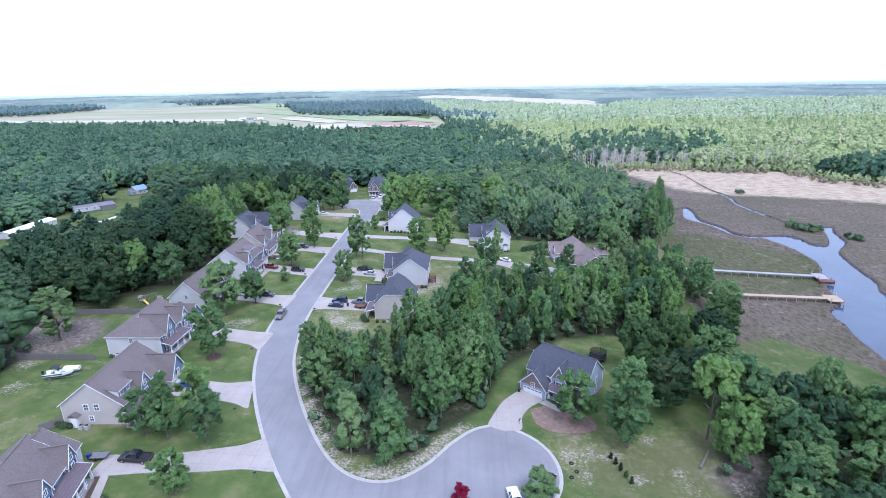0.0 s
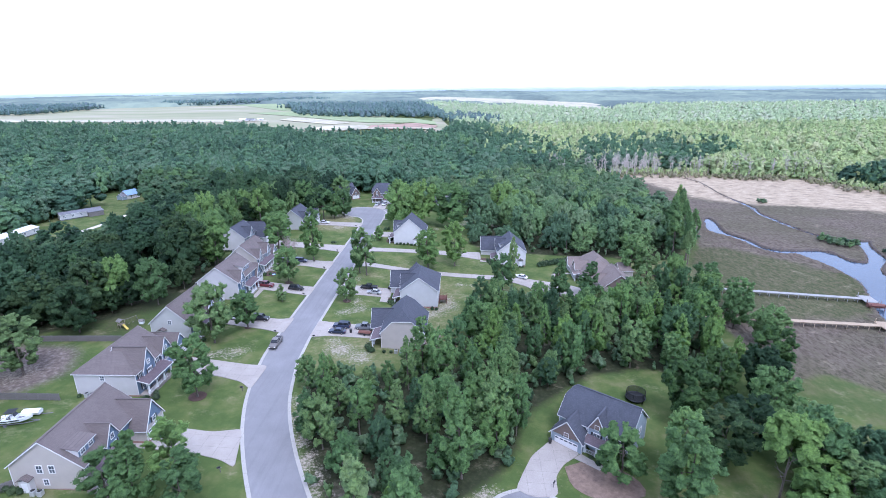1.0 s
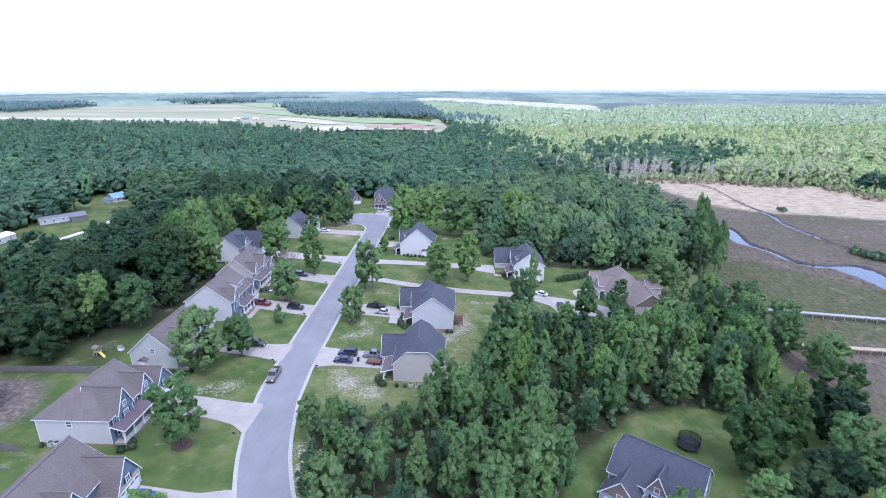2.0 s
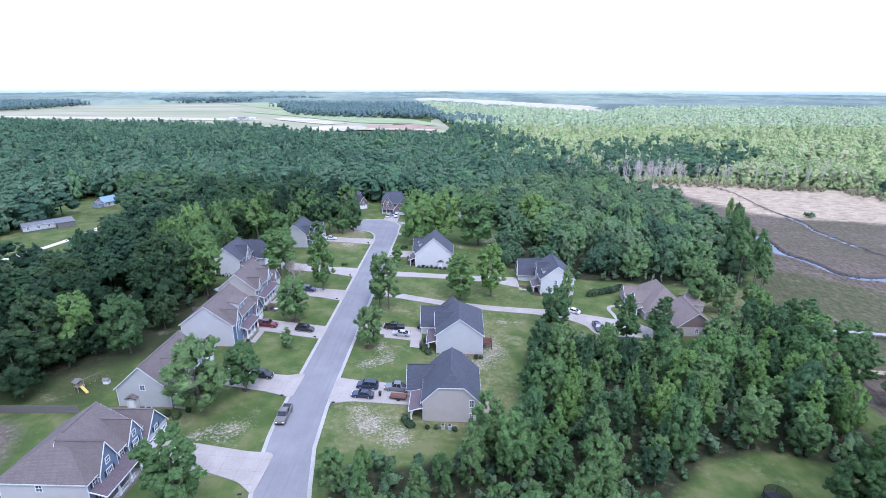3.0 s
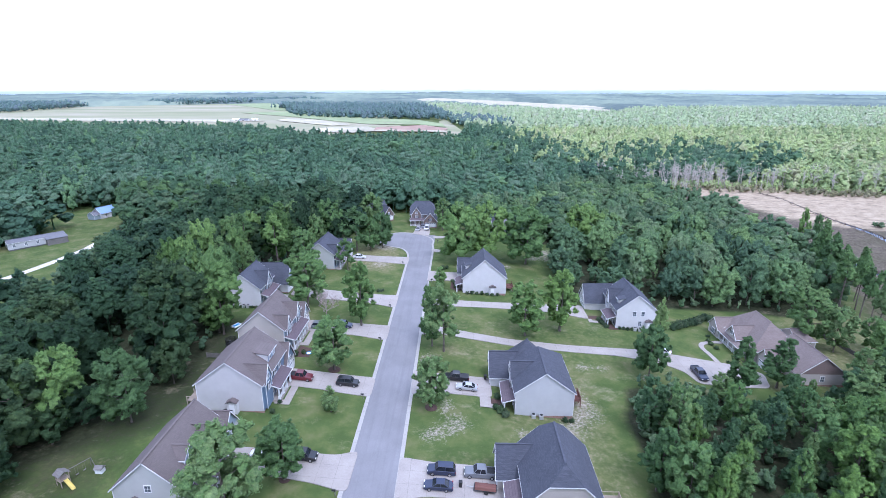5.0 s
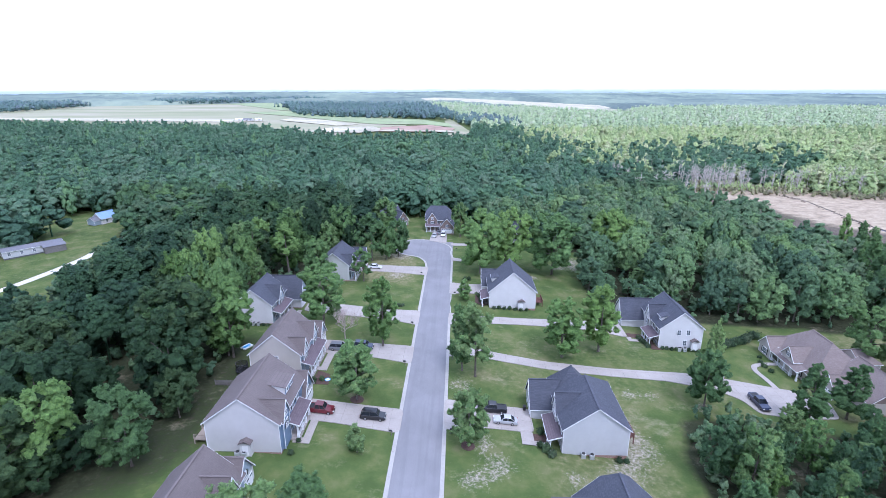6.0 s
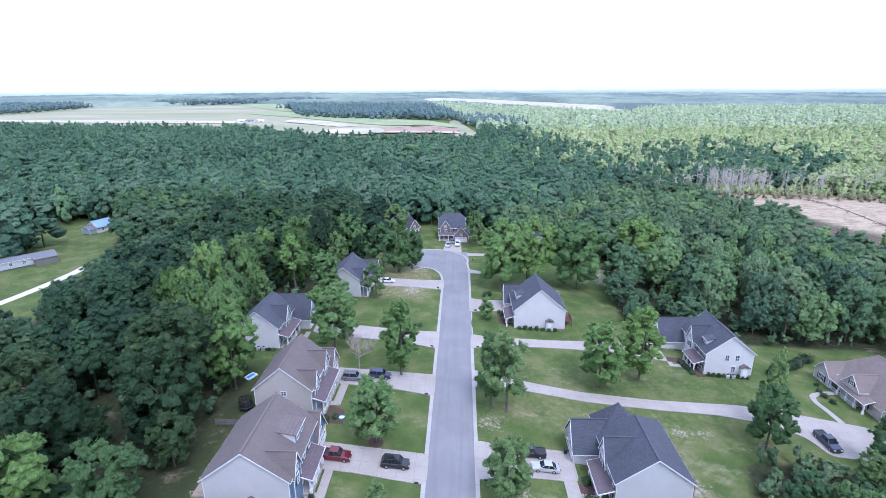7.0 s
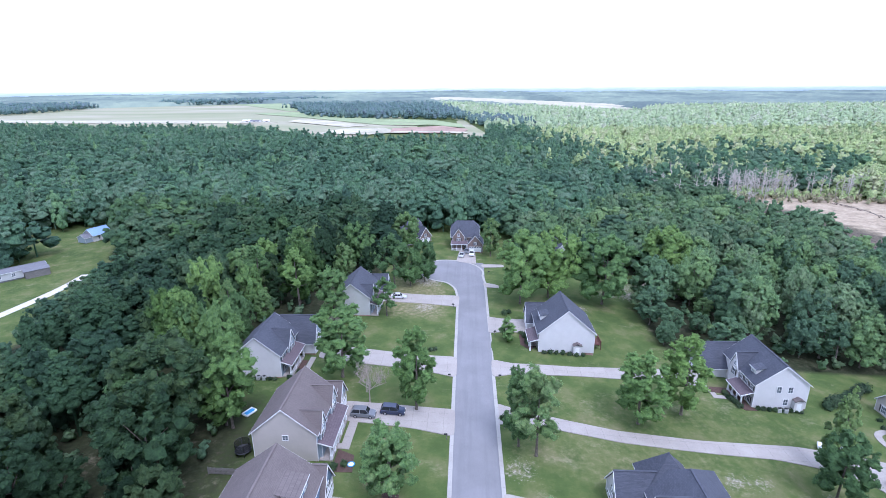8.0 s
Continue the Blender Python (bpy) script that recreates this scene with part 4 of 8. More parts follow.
def crown_mesh(rng, kind, height, radius, count, leaves, leaf, mat):
    v, q, ns = spray(rng, lumps(rng, kind, height, radius, count, 5), leaves, leaf, fine_core=False)
    me = bpy.data.meshes.new("crown")
    fill(me, v, q, None, ns)
    me.materials.append(mat)
    return me


rng = np.random.default_rng(7)
KINDS = [("round", 15.0, 5.0), ("round", 14.0, 5.2), ("spire", 16.0, 4.2), ("spire", 16.0, 4.0), ("open", 17.0, 4.6), ("pine", 20.0, 3.6), ("pine", 21.0, 3.4), ("young", 9.0, 2.2), ("tall", 16.0, 4.1), ("round", 15.0, 4.8), ("oak", 17.0, 7.0), ("oak", 16.0, 6.6), ("tall", 15.0, 4.4), ("oak", 17.0, 6.4), ("lofty", 18.0, 5.2)]
PROTO = []
for kind, hgt, rad in KINDS:
    boughs, leaves, leaf = {"young": (12, 1600, 0.13), "oak": (60, 8200, 0.165), "pine": (22, 3200, 0.16), "spire": (42, 6200, 0.15), "open": (26, 4600, 0.15)}.get(kind, (48, 6800, 0.15))
    PROTO.append((kind, hgt, rad, trunk_mesh(rng, hgt, rad, kind), crown_mesh(rng, kind, hgt, rad, boughs, leaves, leaf, LEAF_TREE)))


def tree(which, x, y, height, radius, label, group="", turn=0.0, leaf=None, category="tree"):
    kind, hgt, rad, trunk, crown = PROTO[which]
    ob = new("pine_tree" if kind == "pine" else "tree")
    ob.matrix_basis = pose(x, y, H(x, y), 0, 0, turn) @ Matrix.Diagonal((radius / rad, radius / rad, height / hgt, 1))
    tagged(ob, label, category, group)
    t, c = new("trunk", trunk), new("crown", crown)
    t.parent = c.parent = ob
    if leaf:
        c.material_slots[0].link = "OBJECT"
        c.material_slots[0].material = leaf
    return ob


ROUND = "round-crowned broadleaf tree with green foliage"
FRESH = "fresh light green broadleaf tree standing in a lawn"
SLIM = "tall slim broadleaf tree with green foliage on a lawn"
YARD_TREES = [
    (9, -29.2, 29.6, 14.4, 6.2, "dense round-crowned oak beside a driveway"), (8, -11.8, 19.3, 16.0, 4.4, FRESH), (1, -13.8, -4.0, 11.4, 4.9, ROUND + " in a mulch ring"),
    (2, 7.9, 10.6, 15.5, 3.4, SLIM), (4, 10.9, 8.4, 15.2, 4.4, "airy open-crowned tree standing in a lawn"), (12, 32.8, 20.0, 13.8, 5.2, FRESH), (8, 43.0, 24.3, 16.0, 5.0, FRESH),
    (3, 64.2, 9.8, 16.6, 3.0, FRESH), (12, -37.5, 55.5, 14.5, 4.6, SLIM), (4, -24.8, 82.4, 15.0, 5.0, "spreading tree on a sandy island beside a driveway"),
    (1, -15.8, 89.2, 12.5, 4.6, "spreading tree on a sandy island by the turning circle"), (8, 7.5, 121, 13.5, 4.0, SLIM), (10, 14.5, 75, 20.0, 8.4, "very large spreading shade tree"), (11, 24, 82, 19.5, 8.0, "very large spreading shade tree"),
    (13, 40.5, 80, 19.5, 9.2, "very large spreading shade tree"), (10, 69, 105, 18.0, 8.4, "very large spreading shade tree"), (0, 8.9, -15.4, 10.3, 3.8, "compact round street tree in a mulch ring"),
    (1, -19.2, -47.6, 14.6, 5.9, ROUND + " in front of a gabled house"), (1, -14.2, -38.0, 9.6, 4.4, "small spreading tree beside a driveway"), (7, -10.9, -19.4, 5.2, 1.7, "small conical young tree on a lawn"),
    (4, -24.2, 61.8, 9.6, 3.2, "grey-green open tree beside a house"), (7, 8.6, 50.0, 6.0, 2.2, "small young tree by a driveway"), (9, -11.8, -71.3, 12.6, 4.4, ROUND + " in a brown mulch ring"),
    (2, -6.2, -102.2, 13.2, 3.7, SLIM), (4, 1.8, -102.4, 10.4, 3.5, "airy open-crowned tree standing in a lawn"), (4, -11.0, -101.8, 8.6, 3.5, ROUND), (4, -2.2, -96.4, 11.4, 3.5, ROUND), (1, 2.6, -115.6, 7.6, 3.2, ROUND),
    (0, 76.6, -88.0, 10.8, 4.4, "dense round tree in front of a house"), (8, 85.0, -95.6, 17.0, 5.0, SLIM), (14, 102.6, -92.0, 17.0, 4.6, "tall fresh green tree with a long bare leaning trunk"), (10, 96.8, -67.6, 13.5, 6.0, "large dark oak behind a house"),
    (7, 38.1, -98.2, 10.0, 2.2, "slim young tree at the edge of the woods"), (7, 30.1, -103.0, 12.6, 3.1, "slim young tree at the edge of the woods"), (7, 37.9, -104.6, 12.6, 3.2, "slim young tree at the edge of the woods"), (2, 46.8, -90.0, 17.5, 4.2, SLIM),
    (1, 64.9, -111.5, 5.2, 3.4, "low bushy tree beside the turning circle"), (9, 112, 26, 14.5, 5.6, ROUND), (2, 90.5, 2.0, 12.0, 4.4, SLIM), (2, 80, -1.5, 13.0, 4.0, SLIM), (0, 60.5, 3.0, 12.5, 4.2, ROUND), (11, 112.6, -70.8, 13.0, 5.4, ROUND),
    (12, 88.6, -85.2, 13.0, 4.0, SLIM), (9, 97.5, -82.0, 11.5, 5.0, "dark round-crowned tree on a rough lawn"), (13, 125.4, -47.7, 12.0, 5.6, "large dark tree at the marsh edge"), (12, 114, -81.5, 12.5, 5.0, SLIM), (11, 106, -60, 11.5, 5.0, "dark round-crowned tree on a rough lawn"), (10, 118, -58, 12, 5.4, "dark round-crowned tree near the marsh"), (9, 105, -77, 11, 4.8, "dark round-crowned tree on a rough lawn"), (8, -56, -66, 13.5, 5.0, ROUND), (0, -58, -92, 14.5, 5.6, ROUND), (9, -52, -104, 12.5, 4.6, ROUND), (13, -47.4, -25.6, 13.2, 4.9, "large grey-green spreading tree behind a house"), (11, -51, -6, 16, 6.8, "large dark oak behind a house"), (10, -66, -13, 14, 6.0, "large dark oak behind a house"), (13, -76, -6, 15, 6.4, "large dark oak behind a house"), (11, -73, -40, 13, 6.0, "large dark tree beside a back garden"), (10, -54.6, 6, 18.5, 8.2, "large dark oak behind a house"), (10, -58.5, -44.5, 12.5, 5.6, "large dark tree beside a back garden"), (13, -63, -33, 15, 6.4, "large dark tree beside a back garden"), (11, -66, -20, 16, 7, "large dark oak behind a house"), (11, -60, -27, 14.0, 5.6, "bright green tree behind a back garden"), (4, -45.6, 10.6, 16, 4.6, "bright green tree at the wood edge"), (1, 124, 13, 10, 4.4, ROUND + " near the marsh"), (9, 131, 3, 11.5, 4.6, ROUND + " near the marsh"), (12, 117, 21, 12, 3.8, SLIM), (0, 137, -9, 11, 4.6, ROUND + " near the marsh"), (12, 128, 22, 9, 3.2, ROUND + " near the marsh"), (10, -25, 123.5, 13, 5.6, ROUND + " before a brown house"), (1, -20, 85, 11, 4.6, ROUND + " beside a driveway"), (5, 140, 60, 19, 3.6, "tall thin pine at the marsh edge"), (6, 146, 72, 20, 3.4, "tall thin pine at the marsh edge"), (5, 137, 48, 18, 3.4, "tall thin pine at the marsh edge"), (5, 148.8, 57, 17, 2.4, "tall thin pine at the marsh edge"), (6, 141, 44, 15, 2.6, "tall thin pine at the marsh edge"), (5, 139.5, 38, 16, 2.2, "tall thin pine at the marsh edge"), (6, 144, 50, 16.5, 2.4, "tall thin pine at the marsh edge"), (5, 150, 66, 15, 2.4, "tall thin pine at the marsh edge"), (6, 152.5, 76, 17, 2.2, "tall thin pine at the marsh edge"), (5, 135, 30, 15, 2.6, "tall thin pine at the marsh edge"), (6, 143, 62, 18, 2.4, "tall thin pine at the marsh edge"), (6, 158, 94, 19, 2.6, "tall thin pine at the marsh edge"), (5, 162, 108, 18, 2.4, "tall thin pine at the marsh edge"), (6, 154, 84, 19.5, 2.8, "tall thin pine at the marsh edge"), (11, 130, -20, 11, 4.6, ROUND + " near the marsh"), (9, 126, -8, 12, 4.8, ROUND + " near the marsh"), (10, 134, -30, 10.5, 5.0, ROUND + " near the marsh"),
]
for i, (which, x, y, hgt, rad, label) in enumerate(YARD_TREES):
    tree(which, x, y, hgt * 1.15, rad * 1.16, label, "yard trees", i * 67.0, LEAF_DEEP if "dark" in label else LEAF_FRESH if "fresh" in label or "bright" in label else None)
tree(7, 51.2, -113.4, 4.2, 1.9, "small crimson-leaved ornamental tree", "", 20, LEAF_RED)


def scatter(rng, poly, gap, box_of=None):
    """Points in a polygon, on a shaken grid."""
    xs, ys = [p[0] for p in poly], [p[1] for p in poly]
    X, Y = np.meshgrid(np.arange(min(xs), max(xs), gap), np.arange(min(ys), max(ys), gap * 0.9))
    X = X + (np.arange(X.shape[0]) % 2)[:, None] * gap * 0.5
    X, Y = X + rng.uniform(-0.48, 0.48, X.shape) * gap, Y + rng.uniform(-0.48, 0.48, Y.shape) * gap
    ok = inside(X, Y, poly)
    return np.stack([X[ok], Y[ok]], 1)


rng = np.random.default_rng(21)
MIX = [10, 11, 13, 0, 9, 10, 8, 5, 12, 13]
EAST_MIX = [2, 3, 0, 8, 2, 12, 3, 4, 2, 9]
east = scatter(rng, WOODS["east"], 6.7)
east = east[(east[:, 1] > -80) | (rng.random(len(east)) < 0.66)]
thin = (east[:, 1] > -16) & (east[:, 0] > 56) & (east[:, 0] < 94)
east = east[~thin | (rng.random(len(east)) < 0.5)]
edge = scatter(rng, WOODS["west"], 8.6)
near_west = (edge[:, 0] > -72) & (edge[:, 1] > -60) & (edge[:, 1] < 100)
close, deep = edge[near_west], edge[~near_west]
close = close[(close[:, 1] > -2) | (rng.random(len(close)) < 0.6)]
south = scatter(rng, WOODS["south"], 8.4)
behind = scatter(rng, WOODS["behind"], 9.4)
apart = (behind[:, 1] < 112) & (behind[:, 0] < 135)
parkland, behind = behind[apart], np.concatenate([behind[~apart], scatter(rng, [(20, 118), (20, 150), (52, 150), (60, 178), (120, 262), (150, 262), (134, 225), (132, 190), (156, 100), (80, 114)], 12.0)])
for pts, tall, wide, group in ((east, 13.2, 4.5, "trees of the woods by the turning circle"), (close, 16.5, 6.2, "trees behind the western gardens"), (parkland, 15.5, 6.4, "trees between the gardens and the marsh"), (south, 13.5, 6.0, "trees towards the creek")):
    for x, y in pts:
        which = (EAST_MIX if pts is east else MIX)[rng.integers(10)]
        kind = KINDS[which][0]
        s = rng.uniform(0.62, 1.2)
        low = 1.0
        if pts is east:
            low = 1.0 - 0.42 * float(step(-26, -4, y)) if 50 < x < 96 else 1.0 - 0.35 * float(step(82, 92, -y))
        if pts is east and x < 34 and y > -68:
            low = 0.55
        if pts is close and y < 0:
            low = 0.78
        if pts is parkland and x < 72 and y < 78:
            low = 0.6
        r = wide * rng.uniform(0.4, 0.62) * (0.85 + s * 0.75) * (0.72 if kind == "pine" else 0.85 if kind == "spire" else 1.0) * (0.4 + 0.6 * low) * (1.08 if kind == "oak" else 1.0)
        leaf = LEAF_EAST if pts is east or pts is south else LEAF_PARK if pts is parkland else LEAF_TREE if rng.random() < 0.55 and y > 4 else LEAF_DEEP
        if pts is east and 48 < x < 62 and y > -9.5:
            continue  # a patch of low brambles without trees
        tree(which, float(x), float(y), tall * s * low, r, "woodland pine with a bare trunk among broadleaf trees" if kind == "pine" else "leafy woodland broadleaf tree in a dense stand", group, float(rng.uniform(0, 360)), leaf)


def stand(name, label, points, tall, wide, count, leaves, leaf, mat, seed, pines=0.25, variants=6, sticks=True, fine=3, lift=0.3):
    """A wood past counting: crowns and trunks joined in one mesh."""
    rng = np.random.default_rng(seed)
    V, Q, T, N, base = [], [], [], [], 0
    which = rng.integers(0, variants, len(points))
    for k in range(variants):
        kind = ("round", "spire")[k % 2] if not sticks else "pine" if k < round(pines * variants) else ("spire", "tall", "round", "spire", "tall", "oak")[k % 6]
        rad = wide * (0.75 if kind == "pine" else 1.0)
        v, q, ns = spray(rng, lumps(rng, kind, tall, rad, count, fine), leaves, leaf, lift=lift, fine_core=False)
        if sticks:
            a = tall * 0.012
            stick = np.array([(x, y, z) for z, w in ((-0.5, a), (tall * 0.6, a * 0.5)) for x, y in ((-w, -w), (w, -w), (w, w), (-w, w))])
            q = np.concatenate([q, np.array([(0, 1, 5, 4), (1, 2, 6, 5), (2, 3, 7, 6), (3, 0, 4, 7)]) + len(v)])
            v, ns = np.concatenate([v, stick]), np.concatenate([ns, unit(stick * np.array([1, 1, 0]))])
        p = points[which == k]
        if not len(p):
            continue
        a, s, sz = rng.uniform(0, 6.28, len(p)), rng.uniform(0.62, 1.6, len(p)), rng.uniform(0.72, 1.14, len(p))
        X = (np.cos(a)[:, None] * v[None, :, 0] - np.sin(a)[:, None] * v[None, :, 1]) * s[:, None] + p[:, :1]
        Y = (np.sin(a)[:, None] * v[None, :, 0] + np.cos(a)[:, None] * v[None, :, 1]) * s[:, None] + p[:, 1:]
        Z = v[None, :, 2] * sz[:, None] + land(p[:, 0], p[:, 1])[:, None]
        V.append(np.stack([X, Y, Z], -1).reshape(-1, 3))
        N.append(np.stack([np.cos(a)[:, None] * ns[None, :, 0] - np.sin(a)[:, None] * ns[None, :, 1], np.sin(a)[:, None] * ns[None, :, 0] + np.cos(a)[:, None] * ns[None, :, 1], np.repeat(ns[None, :, 2], len(p), 0)], -1).reshape(-1, 3))
        Q.append((q[None] + (np.arange(len(p)) * len(v))[:, None, None] + base).reshape(-1, 4))
        patch = 0.52 + 0.34 * np.sin(p[:, 0] * 0.021 + 1.6 * np.sin(p[:, 1] * 0.017 + p[:, 0] * 0.006)) * np.cos(p[:, 1] * 0.031 + 1.4 * np.sin(p[:, 0] * 0.013)) + 0.12 * np.sin(p[:, 0] * 0.083 + p[:, 1] * 0.061)
        tint = np.clip(patch * 0.6 + rng.normal(0.18, 0.22, len(p)), 0, 1)
        T.append(np.repeat(tint, len(v)))
        base += len(p) * len(v)
    me = bpy.data.meshes.new(name)
    fill(me, np.concatenate(V), np.concatenate(Q), np.concatenate(T), np.concatenate(N))
    me.materials.append(mat)
    return tagged(new(name, me), label, "woods", kind="stuff")


low_edge = (deep[:, 0] < -100) & (deep[:, 1] > 20) & (deep[:, 1] < 104)
stand("woods_clearing_edge", "young green trees at the edge of a clearing", deep[low_edge], 10.0, 4.6, 8, 160, 0.30, LEAF_WOOD, 48, 0.0, lift=0.45)
deep = deep[~low_edge]
near_deep = (deep[:, 0] > -108) & (deep[:, 1] > -70)
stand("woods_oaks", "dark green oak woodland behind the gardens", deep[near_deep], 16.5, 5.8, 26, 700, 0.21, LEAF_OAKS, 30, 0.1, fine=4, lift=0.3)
deep = deep[~near_deep]
stand("woods_west", "deep green mixed woodland behind the gardens", deep, 17.0, 6.4, 14, 420, 0.27, LEAF_WOOD, 31, 0.17, lift=0.35)
stand("woods_behind", "green mixed woodland between the gardens and the marsh", behind, 15.0, 5.8, 13, 380, 0.28, LEAF_MID, 32, 0.17)
# low growth under and along the woods
low_pts = np.concatenate([scatter(rng, WOODS["east"], 2.6), scatter(rng, WOODS["west"], 4.2), scatter(rng, WOODS["behind"], 4.2), scatter(rng, WOODS["south"], 4.0)])
low_pts = low_pts[(rng.random(len(low_pts)) < 0.55) & (low_pts[:, 0] > -80) & (low_pts[:, 1] < 120)]
stand("undergrowth", "low leafy bushes under and along the woods", low_pts, 3.4, 2.0, 2, 30, 0.26, LEAF_MID, 39, 0.0, sticks=False, fine=2)
thicket = scatter(rng, [(172, 258), (230, 252), (312, 232), (318, 194), (350, 172), (440, 150), (440, 168), (352, 190), (330, 210), (322, 250), (232, 268), (174, 276), (150, 262), (134, 226), (130, 190), (136, 188), (140, 228)], 4.4)
brush = scatter(rng, [(168, 244), (166, 264), (180, 290), (206, 286), (232, 256), (312, 234), (318, 196), (345, 174), (440, 152), (440, 140), (340, 160), (306, 186), (300, 222), (232, 240)], 4.0)
stand("brush", "grey-green low brush where marsh meets woods", brush[rng.random(len(brush)) < 0.7], 3.6, 2.3, 3, 24, 0.35, LEAF_BRUSH, 46, 0.0, sticks=False, fine=2, lift=0.5)
stand("thicket", "marsh-edge bushes with sunlight put into their leaf colour", thicket, 5.5, 3.0, 3, 24, 0.4, LEAF_SUNLIT, 40, 0.0, sticks=False, fine=2, lift=0.6)
CLEARING = [(-163, -10), (-114, -10), (-116, 20), (-116, 48), (-115, 64), (-119, 82), (-124, 97), (-140, 112), (-150, 146), (-204, 146), (-188, 118), (-164, 112), (-163, 60)]
everywhere = scatter(rng, [(-760, -60), (-160, -60), (-160, 146), (138, 146), (140, 230), (160, 264), (230, 258), (318, 238), (325, 200), (352, 178), (460, 162), (700, 300), (760, 660), (30, 660), (18, 478), (-100, 440), (-288, 604), (-436, 614), (-760, 692)], 7.4)
ex, ey = everywhere[:, 0], everywhere[:, 1]
view = (np.abs(ex - 20) < 0.95 * (ey + 190) + 40)
hidden = inside(ex, ey, CLEARING) | inside(ex, ey, WOODS["behind"]) | inside(ex, ey, WOODS["west"]) | inside(ex, ey, MARSH) | inside(ex, ey, FIELD) | ((ex > -34) & (ex < 45) & (ey < 150)) | ((ex > -172) & (ex < -140) & (ey < 160) & (ey > 112))
everywhere = everywhere[view & ~hidden]
far = np.hypot(everywhere[:, 0] - 10, everywhere[:, 1] + 100)
limit = np.where(everywhere[:, 0] > 150, 520, 370)
near_rows, mid_rows = everywhere[far < limit], everywhere[far >= limit]
mid_rows = mid_rows[rng.random(len(mid_rows)) < 0.62]
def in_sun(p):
    """Broadleaf woods beyond the marsh with sunlight put into their leaf colour, and a stand of darker pines left
    without it.
    """
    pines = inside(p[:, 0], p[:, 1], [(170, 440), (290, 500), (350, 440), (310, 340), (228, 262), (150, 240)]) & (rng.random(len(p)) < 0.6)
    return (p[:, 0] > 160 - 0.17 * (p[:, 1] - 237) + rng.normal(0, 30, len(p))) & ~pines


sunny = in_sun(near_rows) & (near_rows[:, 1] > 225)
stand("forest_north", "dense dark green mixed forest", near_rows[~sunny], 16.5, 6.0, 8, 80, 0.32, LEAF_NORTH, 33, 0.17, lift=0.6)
stand("forest_marsh_edge", "young trees along the marsh, sunlight put into their leaves", near_rows[sunny], 14.0, 4.8, 6, 50, 0.45, LEAF_SUNLIT, 34, 0.0, fine=3, lift=0.85)
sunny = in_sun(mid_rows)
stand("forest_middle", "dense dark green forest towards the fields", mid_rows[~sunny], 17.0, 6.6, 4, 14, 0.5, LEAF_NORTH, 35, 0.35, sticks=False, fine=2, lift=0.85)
stand("forest_sunlit", "broadleaf forest beyond the marsh, sunlight put into its leaves", mid_rows[sunny], 17.0, 6.6, 4, 14, 0.5, LEAF_SUNLIT, 36, 0.2, sticks=False, fine=2, lift=0.92)
EAST_FIELD = [(-260, 2420), (-105, 1690), (184, 1612), (366, 1196), (430, 1210), (545, 1845), (275, 2520), (-150, 2900)]
beyond = scatter(rng, [(30, 664), (760, 664), (760, 300), (1500, 420), (1750, 1500), (560, 1500), (366, 1196), (184, 1612), (-105, 1690), (-96, 1564), (0, 900)], 17.0)
beyond = beyond[np.abs(beyond[:, 0] - 20) < 0.95 * (beyond[:, 1] + 190)]
beyond = beyond[~inside(beyond[:, 0], beyond[:, 1], EAST_FIELD)]
clump = scatter(rng, [(4, 800), (28, 764), (70, 762), (100, 776), (116, 860), (70, 900), (0, 880)], 12.0)
block = scatter(rng, [(-335, 1040), (-225, 962), (-40, 886), (0, 890), (-30, 1180), (-96, 1564), (-420, 1700), (-560, 1600), (-420, 1240)], 15.0)
stand("forest_distant", "distant forest reaching to the horizon, haze put into its leaves", beyond, 17.0, 10.5, 2, 4, 1.2, LEAF_HORIZON, 37, 0.0, sticks=False, fine=1, lift=0.95)
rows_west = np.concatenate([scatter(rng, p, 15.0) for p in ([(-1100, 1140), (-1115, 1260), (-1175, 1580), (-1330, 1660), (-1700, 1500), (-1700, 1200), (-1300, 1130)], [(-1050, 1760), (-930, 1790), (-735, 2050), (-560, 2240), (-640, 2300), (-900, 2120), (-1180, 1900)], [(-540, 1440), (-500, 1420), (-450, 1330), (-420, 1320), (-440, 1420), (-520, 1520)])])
stand("forest_field_edge", "tree belts round the far fields, haze put into their blue-green", rows_west, 20.0, 10.0, 2, 3, 1.2, LEAF_HAZE_BLUE, 43, 0.0, sticks=False, fine=1, lift=0.3)
# The clump's shaded face is put into its dark blue leaf colour.
stand("forest_clump", "dark clump of trees by the fields, shade put into its colour", clump, 18.0, 8.5, 3, 8, 1.2, LEAF_HAZE_BLUE, 41, 0.3, sticks=False, fine=2, lift=0.2)
stand("forest_field_block", "dark wood standing in the pale fields", block, 18.0, 9.0, 3, 4, 1.0, LEAF_HAZE_BLUE, 38, 0.3, sticks=False, fine=1, lift=0.4)

# distant canopy, past telling trees apart
cx, cy = np.meshgrid(np.arange(-4700, 4701, 28.0), np.concatenate([np.arange(1480, 2600, 17.0), np.arange(2600, 4560, 34.0)]))
c_rng = np.random.default_rng(5)
cx, cy = cx + c_rng.uniform(-11, 11, cx.shape), cy + c_rng.uniform(-6, 6, cx.shape)
cz = 7 + 11 * c_rng.random(cx.shape) + 7 * np.sin(cx * 0.004 + 2 * np.sin(cy * 0.003)) * np.sin(cy * 0.006) + land(cx, cy)
bare = inside(cx, cy, FIELD) | inside(cx, cy, EAST_FIELD) | (np.abs(cx - 20) > 1.0 * (cy + 190) + 150)
cz = np.where(bare | (cy < 1490), land(cx, cy) - 0.5, cz)
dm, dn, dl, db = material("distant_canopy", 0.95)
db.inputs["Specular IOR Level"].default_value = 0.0
